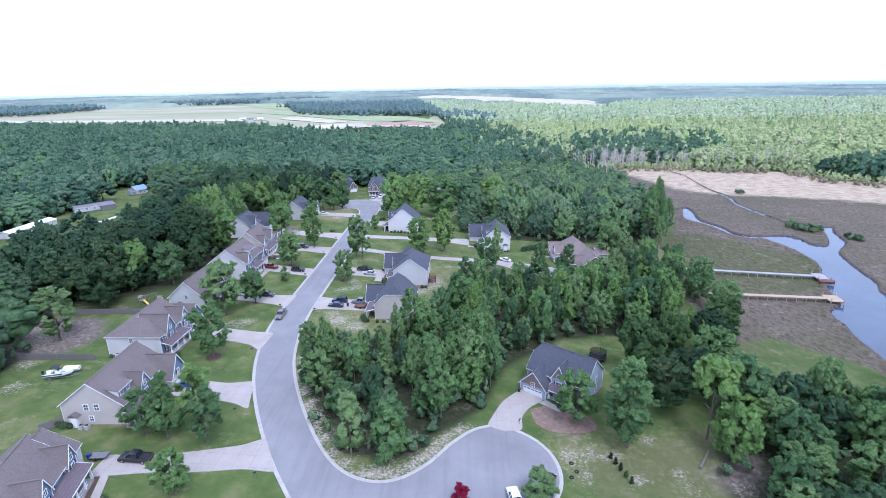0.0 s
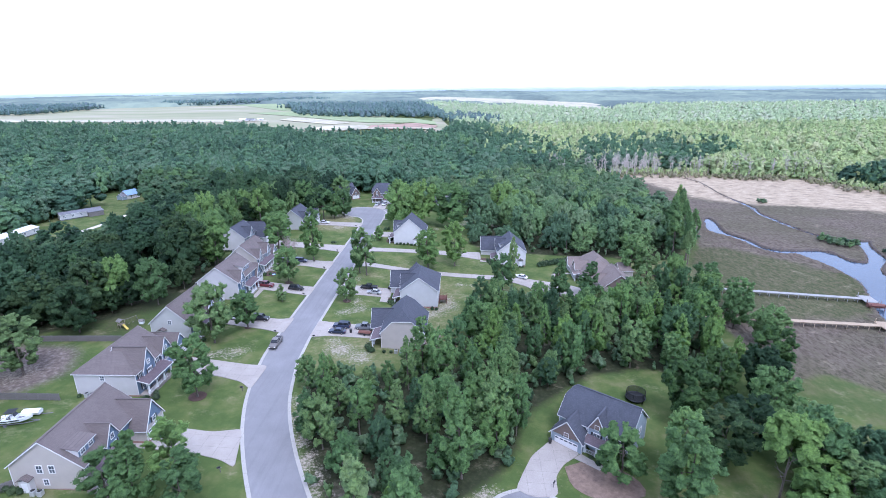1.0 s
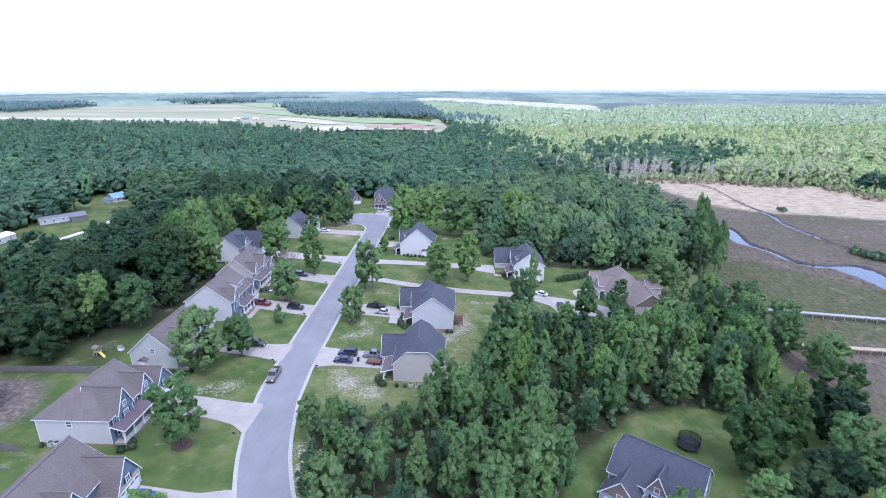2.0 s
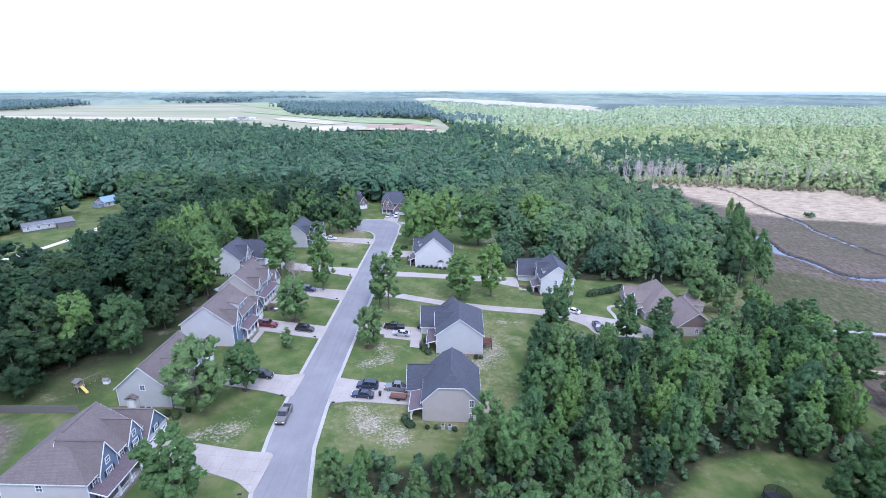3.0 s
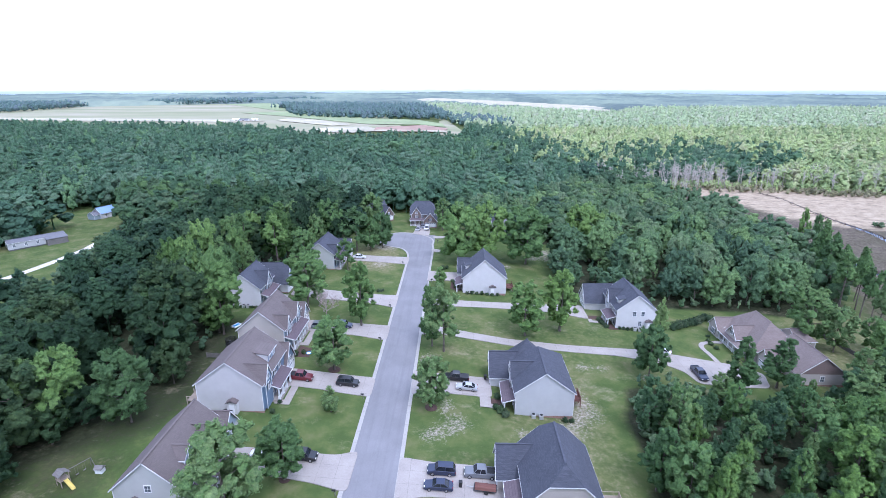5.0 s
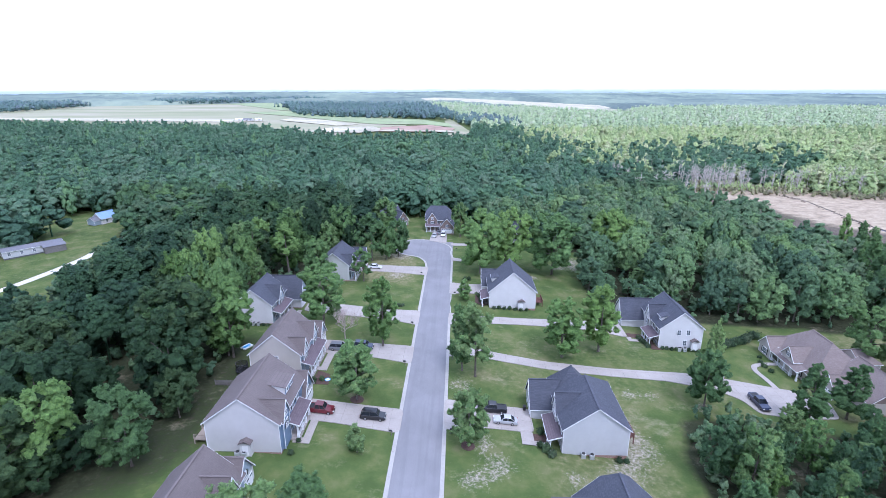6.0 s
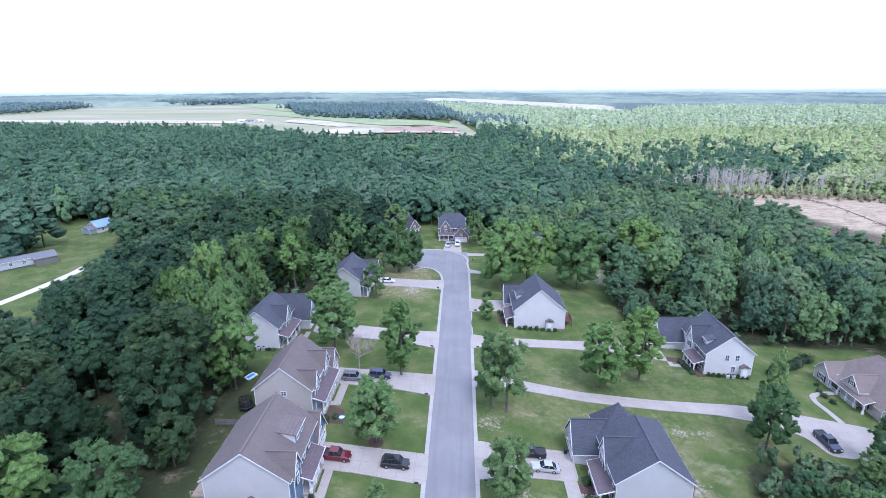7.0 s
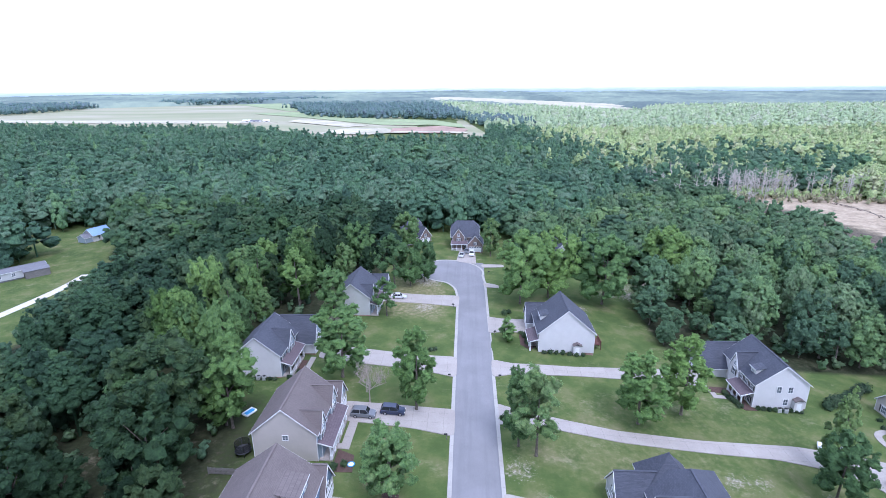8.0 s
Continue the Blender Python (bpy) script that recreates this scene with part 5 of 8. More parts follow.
# These grey blue-greens carry the haze of distance in the base colour.
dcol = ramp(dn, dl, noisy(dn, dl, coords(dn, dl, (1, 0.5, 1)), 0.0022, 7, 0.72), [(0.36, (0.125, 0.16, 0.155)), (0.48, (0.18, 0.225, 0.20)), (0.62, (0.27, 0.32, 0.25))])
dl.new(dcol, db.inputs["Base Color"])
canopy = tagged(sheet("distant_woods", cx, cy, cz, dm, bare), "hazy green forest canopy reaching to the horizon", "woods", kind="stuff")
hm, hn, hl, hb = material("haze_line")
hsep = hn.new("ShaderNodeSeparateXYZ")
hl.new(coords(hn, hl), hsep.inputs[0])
# Painted haze: the backdrop glows by itself and whitens with height.
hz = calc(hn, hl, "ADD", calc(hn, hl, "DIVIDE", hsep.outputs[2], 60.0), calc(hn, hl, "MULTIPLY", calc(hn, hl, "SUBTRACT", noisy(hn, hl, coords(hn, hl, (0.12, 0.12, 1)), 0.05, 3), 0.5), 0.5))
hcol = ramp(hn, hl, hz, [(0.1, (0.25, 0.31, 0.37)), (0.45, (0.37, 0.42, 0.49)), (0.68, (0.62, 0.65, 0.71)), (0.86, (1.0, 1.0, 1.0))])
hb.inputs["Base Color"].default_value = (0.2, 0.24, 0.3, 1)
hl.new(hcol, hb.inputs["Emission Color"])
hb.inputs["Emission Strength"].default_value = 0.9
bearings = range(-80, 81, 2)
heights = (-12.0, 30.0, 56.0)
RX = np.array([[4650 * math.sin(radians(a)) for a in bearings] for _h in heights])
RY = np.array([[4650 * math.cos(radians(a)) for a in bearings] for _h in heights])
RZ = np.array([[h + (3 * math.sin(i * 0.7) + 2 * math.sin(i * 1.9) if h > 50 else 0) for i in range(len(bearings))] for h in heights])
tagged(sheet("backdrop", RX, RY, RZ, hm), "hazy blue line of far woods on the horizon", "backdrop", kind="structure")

# ---- marsh reeds and bleached trees ----
rng = np.random.default_rng(44)


def tufts(name, label, pts, tall, wide, seed):
    rng = np.random.default_rng(seed)
    n = len(pts)
    V, Q = [], []
    for k in range(3):
        a = rng.uniform(0, 6.28, n)
        dx, dy = np.cos(a) * wide / 2, np.sin(a) * wide / 2
        h = tall * rng.uniform(0.5, 1.2, n)
        lean = rng.uniform(-0.35, 0.35, (n, 2))
        ox, oy = rng.uniform(-0.4, 0.4, (2, n))
        z = land(pts[:, 0], pts[:, 1]) - 0.05
        x, y = pts[:, 0] + ox, pts[:, 1] + oy
        quad = np.stack([np.stack([x - dx, y - dy, z], -1), np.stack([x + dx, y + dy, z], -1), np.stack([x + dx * 0.5 + lean[:, 0], y + dy * 0.5 + lean[:, 1], z + h], -1), np.stack([x - dx * 0.7 + lean[:, 0], y - dy * 0.7 + lean[:, 1], z + h * 0.9], -1)], 1)
        V.append(quad.reshape(-1, 3))
        Q.append(np.arange(n * 4).reshape(n, 4) + k * n * 4)
    me = bpy.data.meshes.new(name)
    fill(me, np.concatenate(V), np.concatenate(Q), np.tile(np.repeat(rng.random(n), 4), 3))
    me.materials.append(M_REED)
    return tagged(new(name, me), label, "reeds", kind="stuff")


def along_banks(line, count, spread):
    line = np.array(line)
    i, u = rng.integers(len(line) - 1, size=count), rng.random(count)[:, None]
    p = line[i] * (1 - u) + line[i + 1] * u + rng.normal(0, spread, (count, 2))
    return p[~inside(p[:, 0], p[:, 1], RIVER)]


banks = np.concatenate([along_banks(RIVER, 3600, 1.1), along_banks(ribbon(UPPER, -1.3, 1.5), 420, 0.35)])
tufts("reed_bank", "dark brown reeds lining the creek banks", banks, 0.6, 0.5, 45)
scrub = np.concatenate([rng.normal(c, s, (k, 2)) for c, s, k in (((221, 65), 2.2, 12), ((217.5, 73), 1.6, 7), ((231, 50), 2.2, 9), ((231, 154), 1.0, 7), ((262, 60), 2, 5))])
stand("scrub", "green bushes on the creek banks", scrub, 3.0, 1.7, 3, 110, 0.3, LEAF_MID, 47, 0.0, sticks=False, fine=2)
bm = bmesh.new()
for k in range(260):
    x, y = (rng.uniform(110, 330) if k < 150 else rng.uniform(112, 205)), 0
    y = 262 - 0.16 * (x - 175) + rng.uniform(-4, 60) * rng.random() if x > 172 else rng.uniform(225, 310)
    z, t = H(x, y), rng.uniform(9, 18)
    rod(bm, (x, y, z - 0.3), (x + rng.uniform(-0.8, 0.8), y, z + t), 0.26, 0.08, 5)
    for _k in range(12):
        a, zz = rng.uniform(0, 6.28), z + t * rng.uniform(0.45, 0.9)
        rod(bm, (x, y, zz), (x + 2.2 * math.cos(a), y + 2.2 * math.sin(a), zz + rng.uniform(0.2, 2.0)), 0.13, 0.05, 4)
tagged(part("dead_trees", bm, M_SNAG), "bleached bare trunks at the marsh edge", "dead trees", kind="stuff")


# ---- houses ----
FACE = {"front": 0, "right": 90, "back": 180, "left": -90}


def beam(bm, p, q, wide, deep):
    """A squared board from p to q."""
    p, q = Vector(p), Vector(q)
    m = Matrix.Translation((p + q) / 2) @ (q - p).to_track_quat("X", "Z").to_matrix().to_4x4()
    s = (q - p).length / 2
    box(bm, -s, s, -wide / 2, wide / 2, -deep / 2, deep / 2, m)


WINDOW_MESH = {}


def mesh_of(name, bm, mat):
    me = bpy.data.meshes.new(name)
    bmesh.ops.recalc_face_normals(bm, faces=bm.faces)
    bm.to_mesh(me)
    bm.free()
    me.materials.append(mat)
    return me


def ring(bm, w, h, t, y0, y1):
    """A rectangular frame in one piece, open at the back."""
    loops = [[bm.verts.new((sx * (w / 2 + e), y, sz * (h / 2 + e))) for sx, sz in ((-1, -1), (1, -1), (1, 1), (-1, 1))] for e, y in ((t, y1), (t, y0), (0, y0), (0, y1))]
    for p, q in zip(loops, loops[1:]):
        for k in range(4):
            bm.faces.new((p[k], p[(k + 1) % 4], q[(k + 1) % 4], q[k]))


def window_meshes(w, h):
    key = (w, h)
    if key not in WINDOW_MESH:
        fr, pn, rail, bar, sh = (bmesh.new() for _ in range(5))
        ring(fr, w, h, 0.11, -0.09, 0.02)
        box(pn, -w / 2, w / 2, -0.035, -0.005, -h / 2, h / 2)
        box(rail, -w / 2, w / 2, -0.062, 0.0, -0.03, 0.03)
        box(bar, -0.025, 0.025, -0.055, 0.0, -h / 2, h / 2)
        box(sh, -0.2, 0.2, -0.045, 0.0, -h / 2 - 0.03, h / 2 + 0.03, bevel=0.015)
        WINDOW_MESH[key] = [mesh_of(*k) for k in (("window", fr, M_TRIM), ("pane", pn, M_GLASS), ("sash_rail", rail, M_TRIM), ("glazing_bar", bar, M_TRIM), ("shutter", sh, M_SHUTTER))]
    return WINDOW_MESH[key]


def window(h, x, y, z, face, w=0.95, tall=1.5, shutters=False):
    fr, pn, rail, bar, sh = window_meshes(w, tall)
    ob = shared("window", fr, h, pose(x, y, z, 0, 0, FACE[face]))
    shared("pane", pn, ob, Matrix.Identity(4))
    shared("sash_rail", rail, ob, Matrix.Identity(4))
    lights = 2 if w < 1.3 else 4
    for k in range(1, lights):
        shared("glazing_bar", bar, ob, pose(-w / 2 + w * k / lights, 0, 0))
    if shutters:
        for s in (-1, 1):
            shared("shutter", sh, ob, pose(s * (w / 2 + 0.34), 0, 0), "dark louvred shutter")
    return ob


def block(h, x0, x1, y0, y1, ze, zr, wall, roof, axis="x", c0=0.0, c1=0.0, over=0.42, z0=0.3, gable=None, trim=True):
    """A walled block with a pitched roof. c0, c1: how far each end of the ridge is hipped (0 gable, 1 full hip)."""
    if axis == "y":
        u0, u1, v0, v1, m = y0, y1, -x1, -x0, pose(0, 0, 0, 0, 0, 90)
    else:
        u0, u1, v0, v1, m = x0, x1, y0, y1, Matrix.Identity(4)
    mid, half = (v0 + v1) / 2, (v1 - v0) / 2
    slope = (zr - ze) / half
    bm = bmesh.new()
    box(bm, u0, u1, v0, v1, z0, ze, m)
    part("wall", bm, wall, h)
    for u, c, s in ((u0, c0, 1), (u1, c1, -1)):
        if c < 1:
            zc = zr - c * (zr - ze)
            w = half * (zr - zc) / (zr - ze)
            pts = [(v0, ze), (v1, ze)] + ([(mid + w, zc), (mid - w, zc)] if w > 0.05 else [(mid, zr)])
            bm = bmesh.new()
            prism(bm, pts, u, u + s * 0.3, m)
            part("gable_wall", bm, gable or wall, h)
    # roof planes, with eaves and verges standing out
    lift = 0.16
    e0, e1, a0, a1 = v0 - over, v1 + over, u0 - over * 0.8, u1 + over * 0.8
    zl, top = ze - slope * over + lift, zr + lift
    span = half + over

    def end(a, c, s):
        zc = top - c * (top - zl)
        w = span * (top - zc) / (top - zl)
        return (a, mid - w, zc), (a, mid + w, zc), (a + s * c * span * 0.8, mid, top)

    p0, q0, r0 = end(a0, c0, 1)
    p1, q1, r1 = end(a1, c1, -1)
    front = [(a0, e0, zl), (a1, e0, zl), p1, r1, r0, p0]
    back = [(a1, e1, zl), (a0, e1, zl), q0, r0, r1, q1]
    bm = bmesh.new()
    slab(bm, [front, back, [p0, r0, q0], [p1, q1, r1]], 0.14, m)
    part("roof", bm, roof, h)
    bm = bmesh.new()
    beam(bm, (r0[0], mid, top + 0.02), (r1[0], mid, top + 0.02), 0.34, 0.07)
    bmesh.ops.transform(bm, matrix=m, verts=bm.verts)
    part("ridge_cap", bm, roof, h)
    if trim:
        d = Vector((0, 0, -0.12))
        lines = [((a0, e0, zl), (a1, e0, zl)), ((a0, e1, zl), (a1, e1, zl))]
        for a, p, q, c in ((a0, p0, q0, c0), (a1, p1, q1, c1)):
            if c < 1:
                lines += [((a, e0, zl), p), ((a, e1, zl), q)]
                if c > 0:
                    lines.append((p, q))
            else:
                lines.append(((a, e0, zl), (a, e1, zl)))
        for p, q in lines:
            bm = bmesh.new()
            beam(bm, Vector(p) + d, Vector(q) + d, 0.07, 0.17)
            bmesh.ops.transform(bm, matrix=m, verts=bm.verts)
            part("fascia", bm, M_TRIM, h)
        for u in (u0, u1):
            for v in (v0, v1):
                bm = bmesh.new()
                box(bm, u - 0.05, u + 0.05, v - 0.05, v + 0.05, z0, ze - 0.02, m)
                part("corner_board", bm, M_TRIM, h)


def porch(h, x0, x1, y0, y1, tall, posts, roof=None, rail=True):
    """A porch along the front: slab, posts, railing, lean-to roof."""
    bm = bmesh.new()
    box(bm, x0, x1, y0, y1, -0.4, 0.3, bevel=0.03)
    part("porch_floor", bm, M_DRIVE, h)
    for k in range(posts):
        x = x0 + 0.2 + (x1 - x0 - 0.4) * k / (posts - 1)
        bm = bmesh.new()
        box(bm, x - 0.13, x + 0.13, y0 + 0.08, y0 + 0.34, 0.3, tall)
        box(bm, x - 0.21, x + 0.21, y0, y0 + 0.42, 0.3, 1.2, bevel=0.03)
        box(bm, x - 0.2, x + 0.2, y0, y0 + 0.4, tall - 0.15, tall)
        part("porch_post", bm, M_TRIM, h)
    if rail:
        bm = bmesh.new()
        box(bm, x0 + 0.3, x1 - 1.9, y0 + 0.17, y0 + 0.25, 1.15, 1.22)
        box(bm, x0 + 0.3, x1 - 1.9, y0 + 0.17, y0 + 0.25, 0.42, 0.48)
        n = int((x1 - x0 - 2.2) / 0.16)
        for k in range(n):
            x = x0 + 0.35 + k * 0.16
            box(bm, x, x + 0.04, y0 + 0.19, y0 + 0.23, 0.48, 1.15)
        part("porch_railing", bm, M_TRIM, h)
    bm = bmesh.new()
    box(bm, x0, x1, y0, y0 + 0.2, tall, tall + 0.25)
    part("porch_beam", bm, M_TRIM, h)
    bm = bmesh.new()
    slab(bm, [[(x0 - 0.25, y0 - 0.35, tall + 0.28), (x1 + 0.25, y0 - 0.35, tall + 0.28), (x1 + 0.25, y1, tall + 1.1), (x0 - 0.25, y1, tall + 1.1)]], 0.12)
    part("porch_roof", bm, roof or M_PLUM, h, "plum-brown shingled lean-to porch roof")
    bm = bmesh.new()
    for x in (x0 - 0.25, x1 + 0.25):
        beam(bm, (x, y0 - 0.35, tall + 0.2), (x, y1, tall + 1.02), 0.07, 0.2)
    beam(bm, (x0 - 0.25, y0 - 0.36, tall + 0.2), (x1 + 0.25, y0 - 0.36, tall + 0.2), 0.07, 0.2)
    part("porch_fascia", bm, M_TRIM, h)


def entry_door(h, x, y, face="front"):
    m = pose(x, y, 0.3, 0, 0, FACE[face])
    bm = bmesh.new()
    box(bm, -0.5, 0.5, -0.05, 0.02, 0, 2.1, m)
    for z in (0.25, 1.15):
        for s in (-0.22, 0.22):
            box(bm, s - 0.16, s + 0.16, -0.065, -0.04, z, z + 0.72, m)
    d = part("front_door", bm, M_DOOR, h)
    bm = bmesh.new()
    for a, b, c, e in ((-0.65, -0.5, 0, 2.1), (0.5, 0.65, 0, 2.1), (-0.65, 0.65, 2.1, 2.28)):
        box(bm, a, b, -0.09, 0.02, c, e, m)
    part("door_frame", bm, M_TRIM, d)


def garage_door(h, x, y, wide, face="front"):
    m = pose(x, y, 0.1, 0, 0, FACE[face])
    bm = bmesh.new()
    for r in range(4):
        for k in range(int(wide)):
            a = -wide / 2 + wide * k / int(wide)
            box(bm, a + 0.06, a + wide / int(wide) - 0.06, -0.09, -0.03, r * 0.54 + 0.06, r * 0.54 + 0.5, m)
    box(bm, -wide / 2, wide / 2, -0.06, 0.02, 0, 2.18, m)
    d = part("garage_door", bm, M_TRIM, h, "white panelled garage door")
    bm = bmesh.new()
    for k in range(int(wide)):
        a = -wide / 2 + wide * k / int(wide)
        box(bm, a + 0.14, a + wide / int(wide) - 0.14, -0.1, -0.08, 1.74, 2.06, m)
    part("garage_window", bm, M_GLASS, d)


def dormer(h, x, y, z, wide, tall, wall, roof, deep=2.6, kind="gable"):
    """A dormer standing on the front slope, its face at y."""
    if kind == "gable":
        block(h, x - wide / 2, x + wide / 2, y, y + deep, z + tall, z + tall + wide * 0.42, wall, roof, "y", over=0.25, z0=z)
    else:
        rise = 0.2 * deep
        bm = bmesh.new()
        prism(bm, [(y, z - 0.6), (y, z + tall), (y + deep, z + tall + rise), (y + deep, z - 0.6)], x - wide / 2, x + wide / 2)
        part("dormer_wall", bm, M_WHITE, h)
        bm = bmesh.new()
        box(bm, x - wide / 2 + 0.05, x + wide / 2 - 0.05, y - 0.03, y + 0.02, z, z + tall - 0.1)
        part("dormer_front", bm, wall, h)
        bm = bmesh.new()
        slab(bm, [[(x - wide / 2 - 0.25, y - 0.35, z + tall + 0.06), (x + wide / 2 + 0.25, y - 0.35, z + tall + 0.06), (x + wide / 2 + 0.25, y + deep + 0.3, z + tall + rise + 0.16), (x - wide / 2 - 0.25, y + deep + 0.3, z + tall + rise + 0.16)]], 0.12)
        part("dormer_roof", bm, roof, h)
        bm = bmesh.new()
        beam(bm, (x - wide / 2 - 0.26, y - 0.36, z + tall - 0.03), (x + wide / 2 + 0.26, y - 0.36, z + tall - 0.03), 0.06, 0.18)
        part("dormer_fascia", bm, M_TRIM, h)
    panes = 2 if wide > 2.6 and kind == "shed" else 1
    for k in range(panes):
        window(h, x + (k - (panes - 1) / 2) * wide * 0.5, y - 0.035, z + tall * 0.52, "front", min(0.95, wide - 0.7), min(1.05, tall - 0.35))


def hood(h, x, y, face):
    """A small gabled hood on brackets over a side door."""
    m = pose(x, y, 0, 0, 0, FACE[face])
    bm = bmesh.new()
    slab(bm, [[(-1.1, -1.3, 2.75), (0, -1.3, 3.35), (0, 0.05, 3.35), (-1.1, 0.05, 2.75)], [(0, -1.3, 3.35), (1.1, -1.3, 2.75), (1.1, 0.05, 2.75), (0, 0.05, 3.35)]], 0.12, m)
    part("hood_roof", bm, M_BROWNROOF, h)
    bm = bmesh.new()
    box(bm, -0.95, 0.95, -0.95, 0.0, 0.1, 2.62, m)
    part("side_entry", bm, M_WHITE, h)
    bm = bmesh.new()
    box(bm, -0.48, 0.48, -1.0, -0.94, 0.15, 2.2, m)
    part("side_door", bm, M_TRIM, h)


def house(label, x, y, rz, corners):
    """An empty at the base of a house. corners: half width and half depth, to find the ground under it."""
    m = pose(x, y, 0, 0, 0, rz)
    pts = [m @ Vector((sx * corners[0], sy * corners[1], 0)) for sx in (-1, 1) for sy in (-1, 1)]
    zs = [H(p.x, p.y) for p in pts]
    z = 0.5 * min(zs) + 0.5 * max(zs) - 0.1
    ob = new("house")
    ob.matrix_basis = pose(x, y, z, 0, 0, rz)
    return tagged(ob, label, "house", "houses of the neighbourhood"), z


def plinth(h, rects, drop=1.4):
    for x0, x1, y0, y1 in rects:
        bm = bmesh.new()
        box(bm, x0 + 0.05, x1 - 0.05, y0 + 0.05, y1 - 0.05, -drop, 0.31)
        part("foundation", bm, M_BRICK, h, "brick foundation")


def standard(label, x, y, rz, W, D, ze, zr, wall, roof, accent=None, c=(0, 0), garage=None, gables=(), dormers=(), porches=(), sides="left", side_windows=(), gable_z=None, hood_at=None, drop=1.4):
    """A house with its ridge along the street, cross gables, dormers, porches and a garage wing."""
    h, z = house(label, x, y, rz, (W / 2, D / 2))
    accent = accent or wall
    rects = [(-W / 2, W / 2, -D / 2, D / 2)]
    block(h, -W / 2, W / 2, -D / 2, D / 2, ze, zr, wall, roof, "x", *c)
    if accent is not wall:
        bm = bmesh.new()
        box(bm, -W / 2 + 0.1, W / 2 - 0.1, -D / 2 - 0.05, -D / 2 + 0.05, 0.32, ze - 0.1)
        part("front_cladding", bm, accent, h)
    for gx, gw, top in gables:
        bot = ze - 0.05
        block(h, gx - gw / 2, gx + gw / 2, -D / 2 - 0.5, 0.0, bot, top, accent, roof, "y", over=0.32)
        window(h, gx, -D / 2 - 0.52, bot + (top - bot) * 0.18, "front", 0.8, 0.95)
        window(h, gx, -D / 2 - 0.52, ze - 1.6, "front", 1.3 if gw > 3.4 else 0.9, 1.5, True)
    for dx, dw, dh, kind in dormers:
        slope = (zr - ze) / (D / 2)
        dy = -D / 2 + (1.5 if kind == "gable" else 1.0)
        deep = (dh + 0.6) / slope + 0.6 if kind == "gable" else dh / (slope - 0.2)
        dormer(h, dx, dy, ze + slope * (dy + D / 2) - (0.3 if kind == "gable" else -0.1), dw, dh, accent, roof, deep, kind)
    if garage:
        gx0, gx1, gy0, gze, gzr = garage
        rects.append((gx0, gx1, gy0, 0))
        block(h, gx0, gx1, gy0, 0.5, gze, gzr, wall, roof, "y", gable=accent, c1=0.0)
        garage_door(h, (gx0 + gx1) / 2, gy0 - 0.02, min(5.0, gx1 - gx0 - 1.0))
        window(h, (gx0 + gx1) / 2, gy0 - 0.02, gze + 0.35, "front", 0.9, 1.0, True)
    for p0, p1, depth, tall, posts in porches:
        porch(h, p0, p1, -D / 2 - depth, -D / 2, tall, posts)
        entry_door(h, (p0 + p1) / 2, -D / 2 - 0.06)
        for k in (0.2, 0.8):
            window(h, p0 + (p1 - p0) * k, -D / 2 - 0.06, 1.75, "front", 0.95, 1.6, True)
        for k in (0.14, 0.5, 0.86):
            window(h, p0 + (p1 - p0) * k, -D / 2 - 0.06, ze - 1.15, "front", 0.95, 1.5, True)
    sx = -W / 2 if sides == "left" else W / 2
    for v, zz, w, t in side_windows:
        window(h, sx, v, zz, sides, w, t)
    for v in (-D * 0.25, D * 0.22):
        for zz in (1.8, ze - 1.1):
            window(h, v, D / 2, zz, "back", 0.95, 1.5)
    if hood_at is not None:
        hood(h, sx, hood_at, sides)
    plinth(h, rects, drop)
    return h


standard("white-sided two-storey house with a charcoal roof and plum porch", -47.5, 34.2, 90, 12.2, 10.2, 5.7, 9.9, M_WHITE, M_BLACKROOF, M_GREYBLUE, (0, 0), (4.4, 10.6, -9.6, 3.5, 8.8), [(0.2, 3.8, 8.8)], (), [(-5.8, 3.4, 2.2, 2.9, 4)], "left")
standard("tan-sided two-storey house with a brown shingle roof and long porch", -32.5, 8.9, 90, 13.2, 11.0, 5.9, 10.5, M_TAN, M_BROWNROOF, M_GREYBLUE, (0, 0), (5.4, 10.8, -6.4, 3.1, 6.6), [(-4.2, 2.8, 8.6), (3.2, 3.2, 8.8)], (), [(-6.3, 5.0, 2.3, 2.9, 6)], "left", [(-0.2, 4.9, 0.9, 0.9)])
standard("white-sided two-storey house with a brown roof and shed dormer", -29.8, -14.5, 90, 14.6, 12.8, 6.2, 10.9, M_OFFWHITE, M_BROWNROOF, M_BLUE, (0, 0), (5.0, 10.4, -7.0, 3.1, 7.2), [(-4.8, 3.2, 9.2)], [(1.8, 4.2, 1.6, "shed")], [(-3.6, 3.6, 2.0, 2.9, 4)], "left", (), None, -0.6)
standard("grey-sage one-and-a-half-storey house with a steep brown roof", -31.2, -39.0, 90, 15.2, 10.8, 4.6, 9.4, M_SAGE, M_BROWNROOF, M_GREYBLUE, (0, 0), (5.8, 11.4, -5.2, 3.0, 6.6), [(3.0, 3.6, 8.0)], [(-2.4, 3.2, 1.3, "gable")], [(-7.2, 1.4, 2.3, 2.7, 4)], "left", [(0.0, 4.7, 0.9, 1.1)], None, 2.2)
standard("white-sided two-storey house with a hipped brown roof and blue gables", -30.8, -66.2, 90, 13.4, 13.8, 5.6, 10.1, M_OFFWHITE, M_BROWNROOF, M_BLUE, (1.0, 0.0), (6.2, 12.4, -8.0, 3.2, 7.2), [(-2.4, 4.2, 9.6), (4.4, 3.6, 8.7)], (), [(-6.4, 2.6, 2.4, 2.8, 4)], "left", [(0.6, 4.4, 0.9, 1.1)])
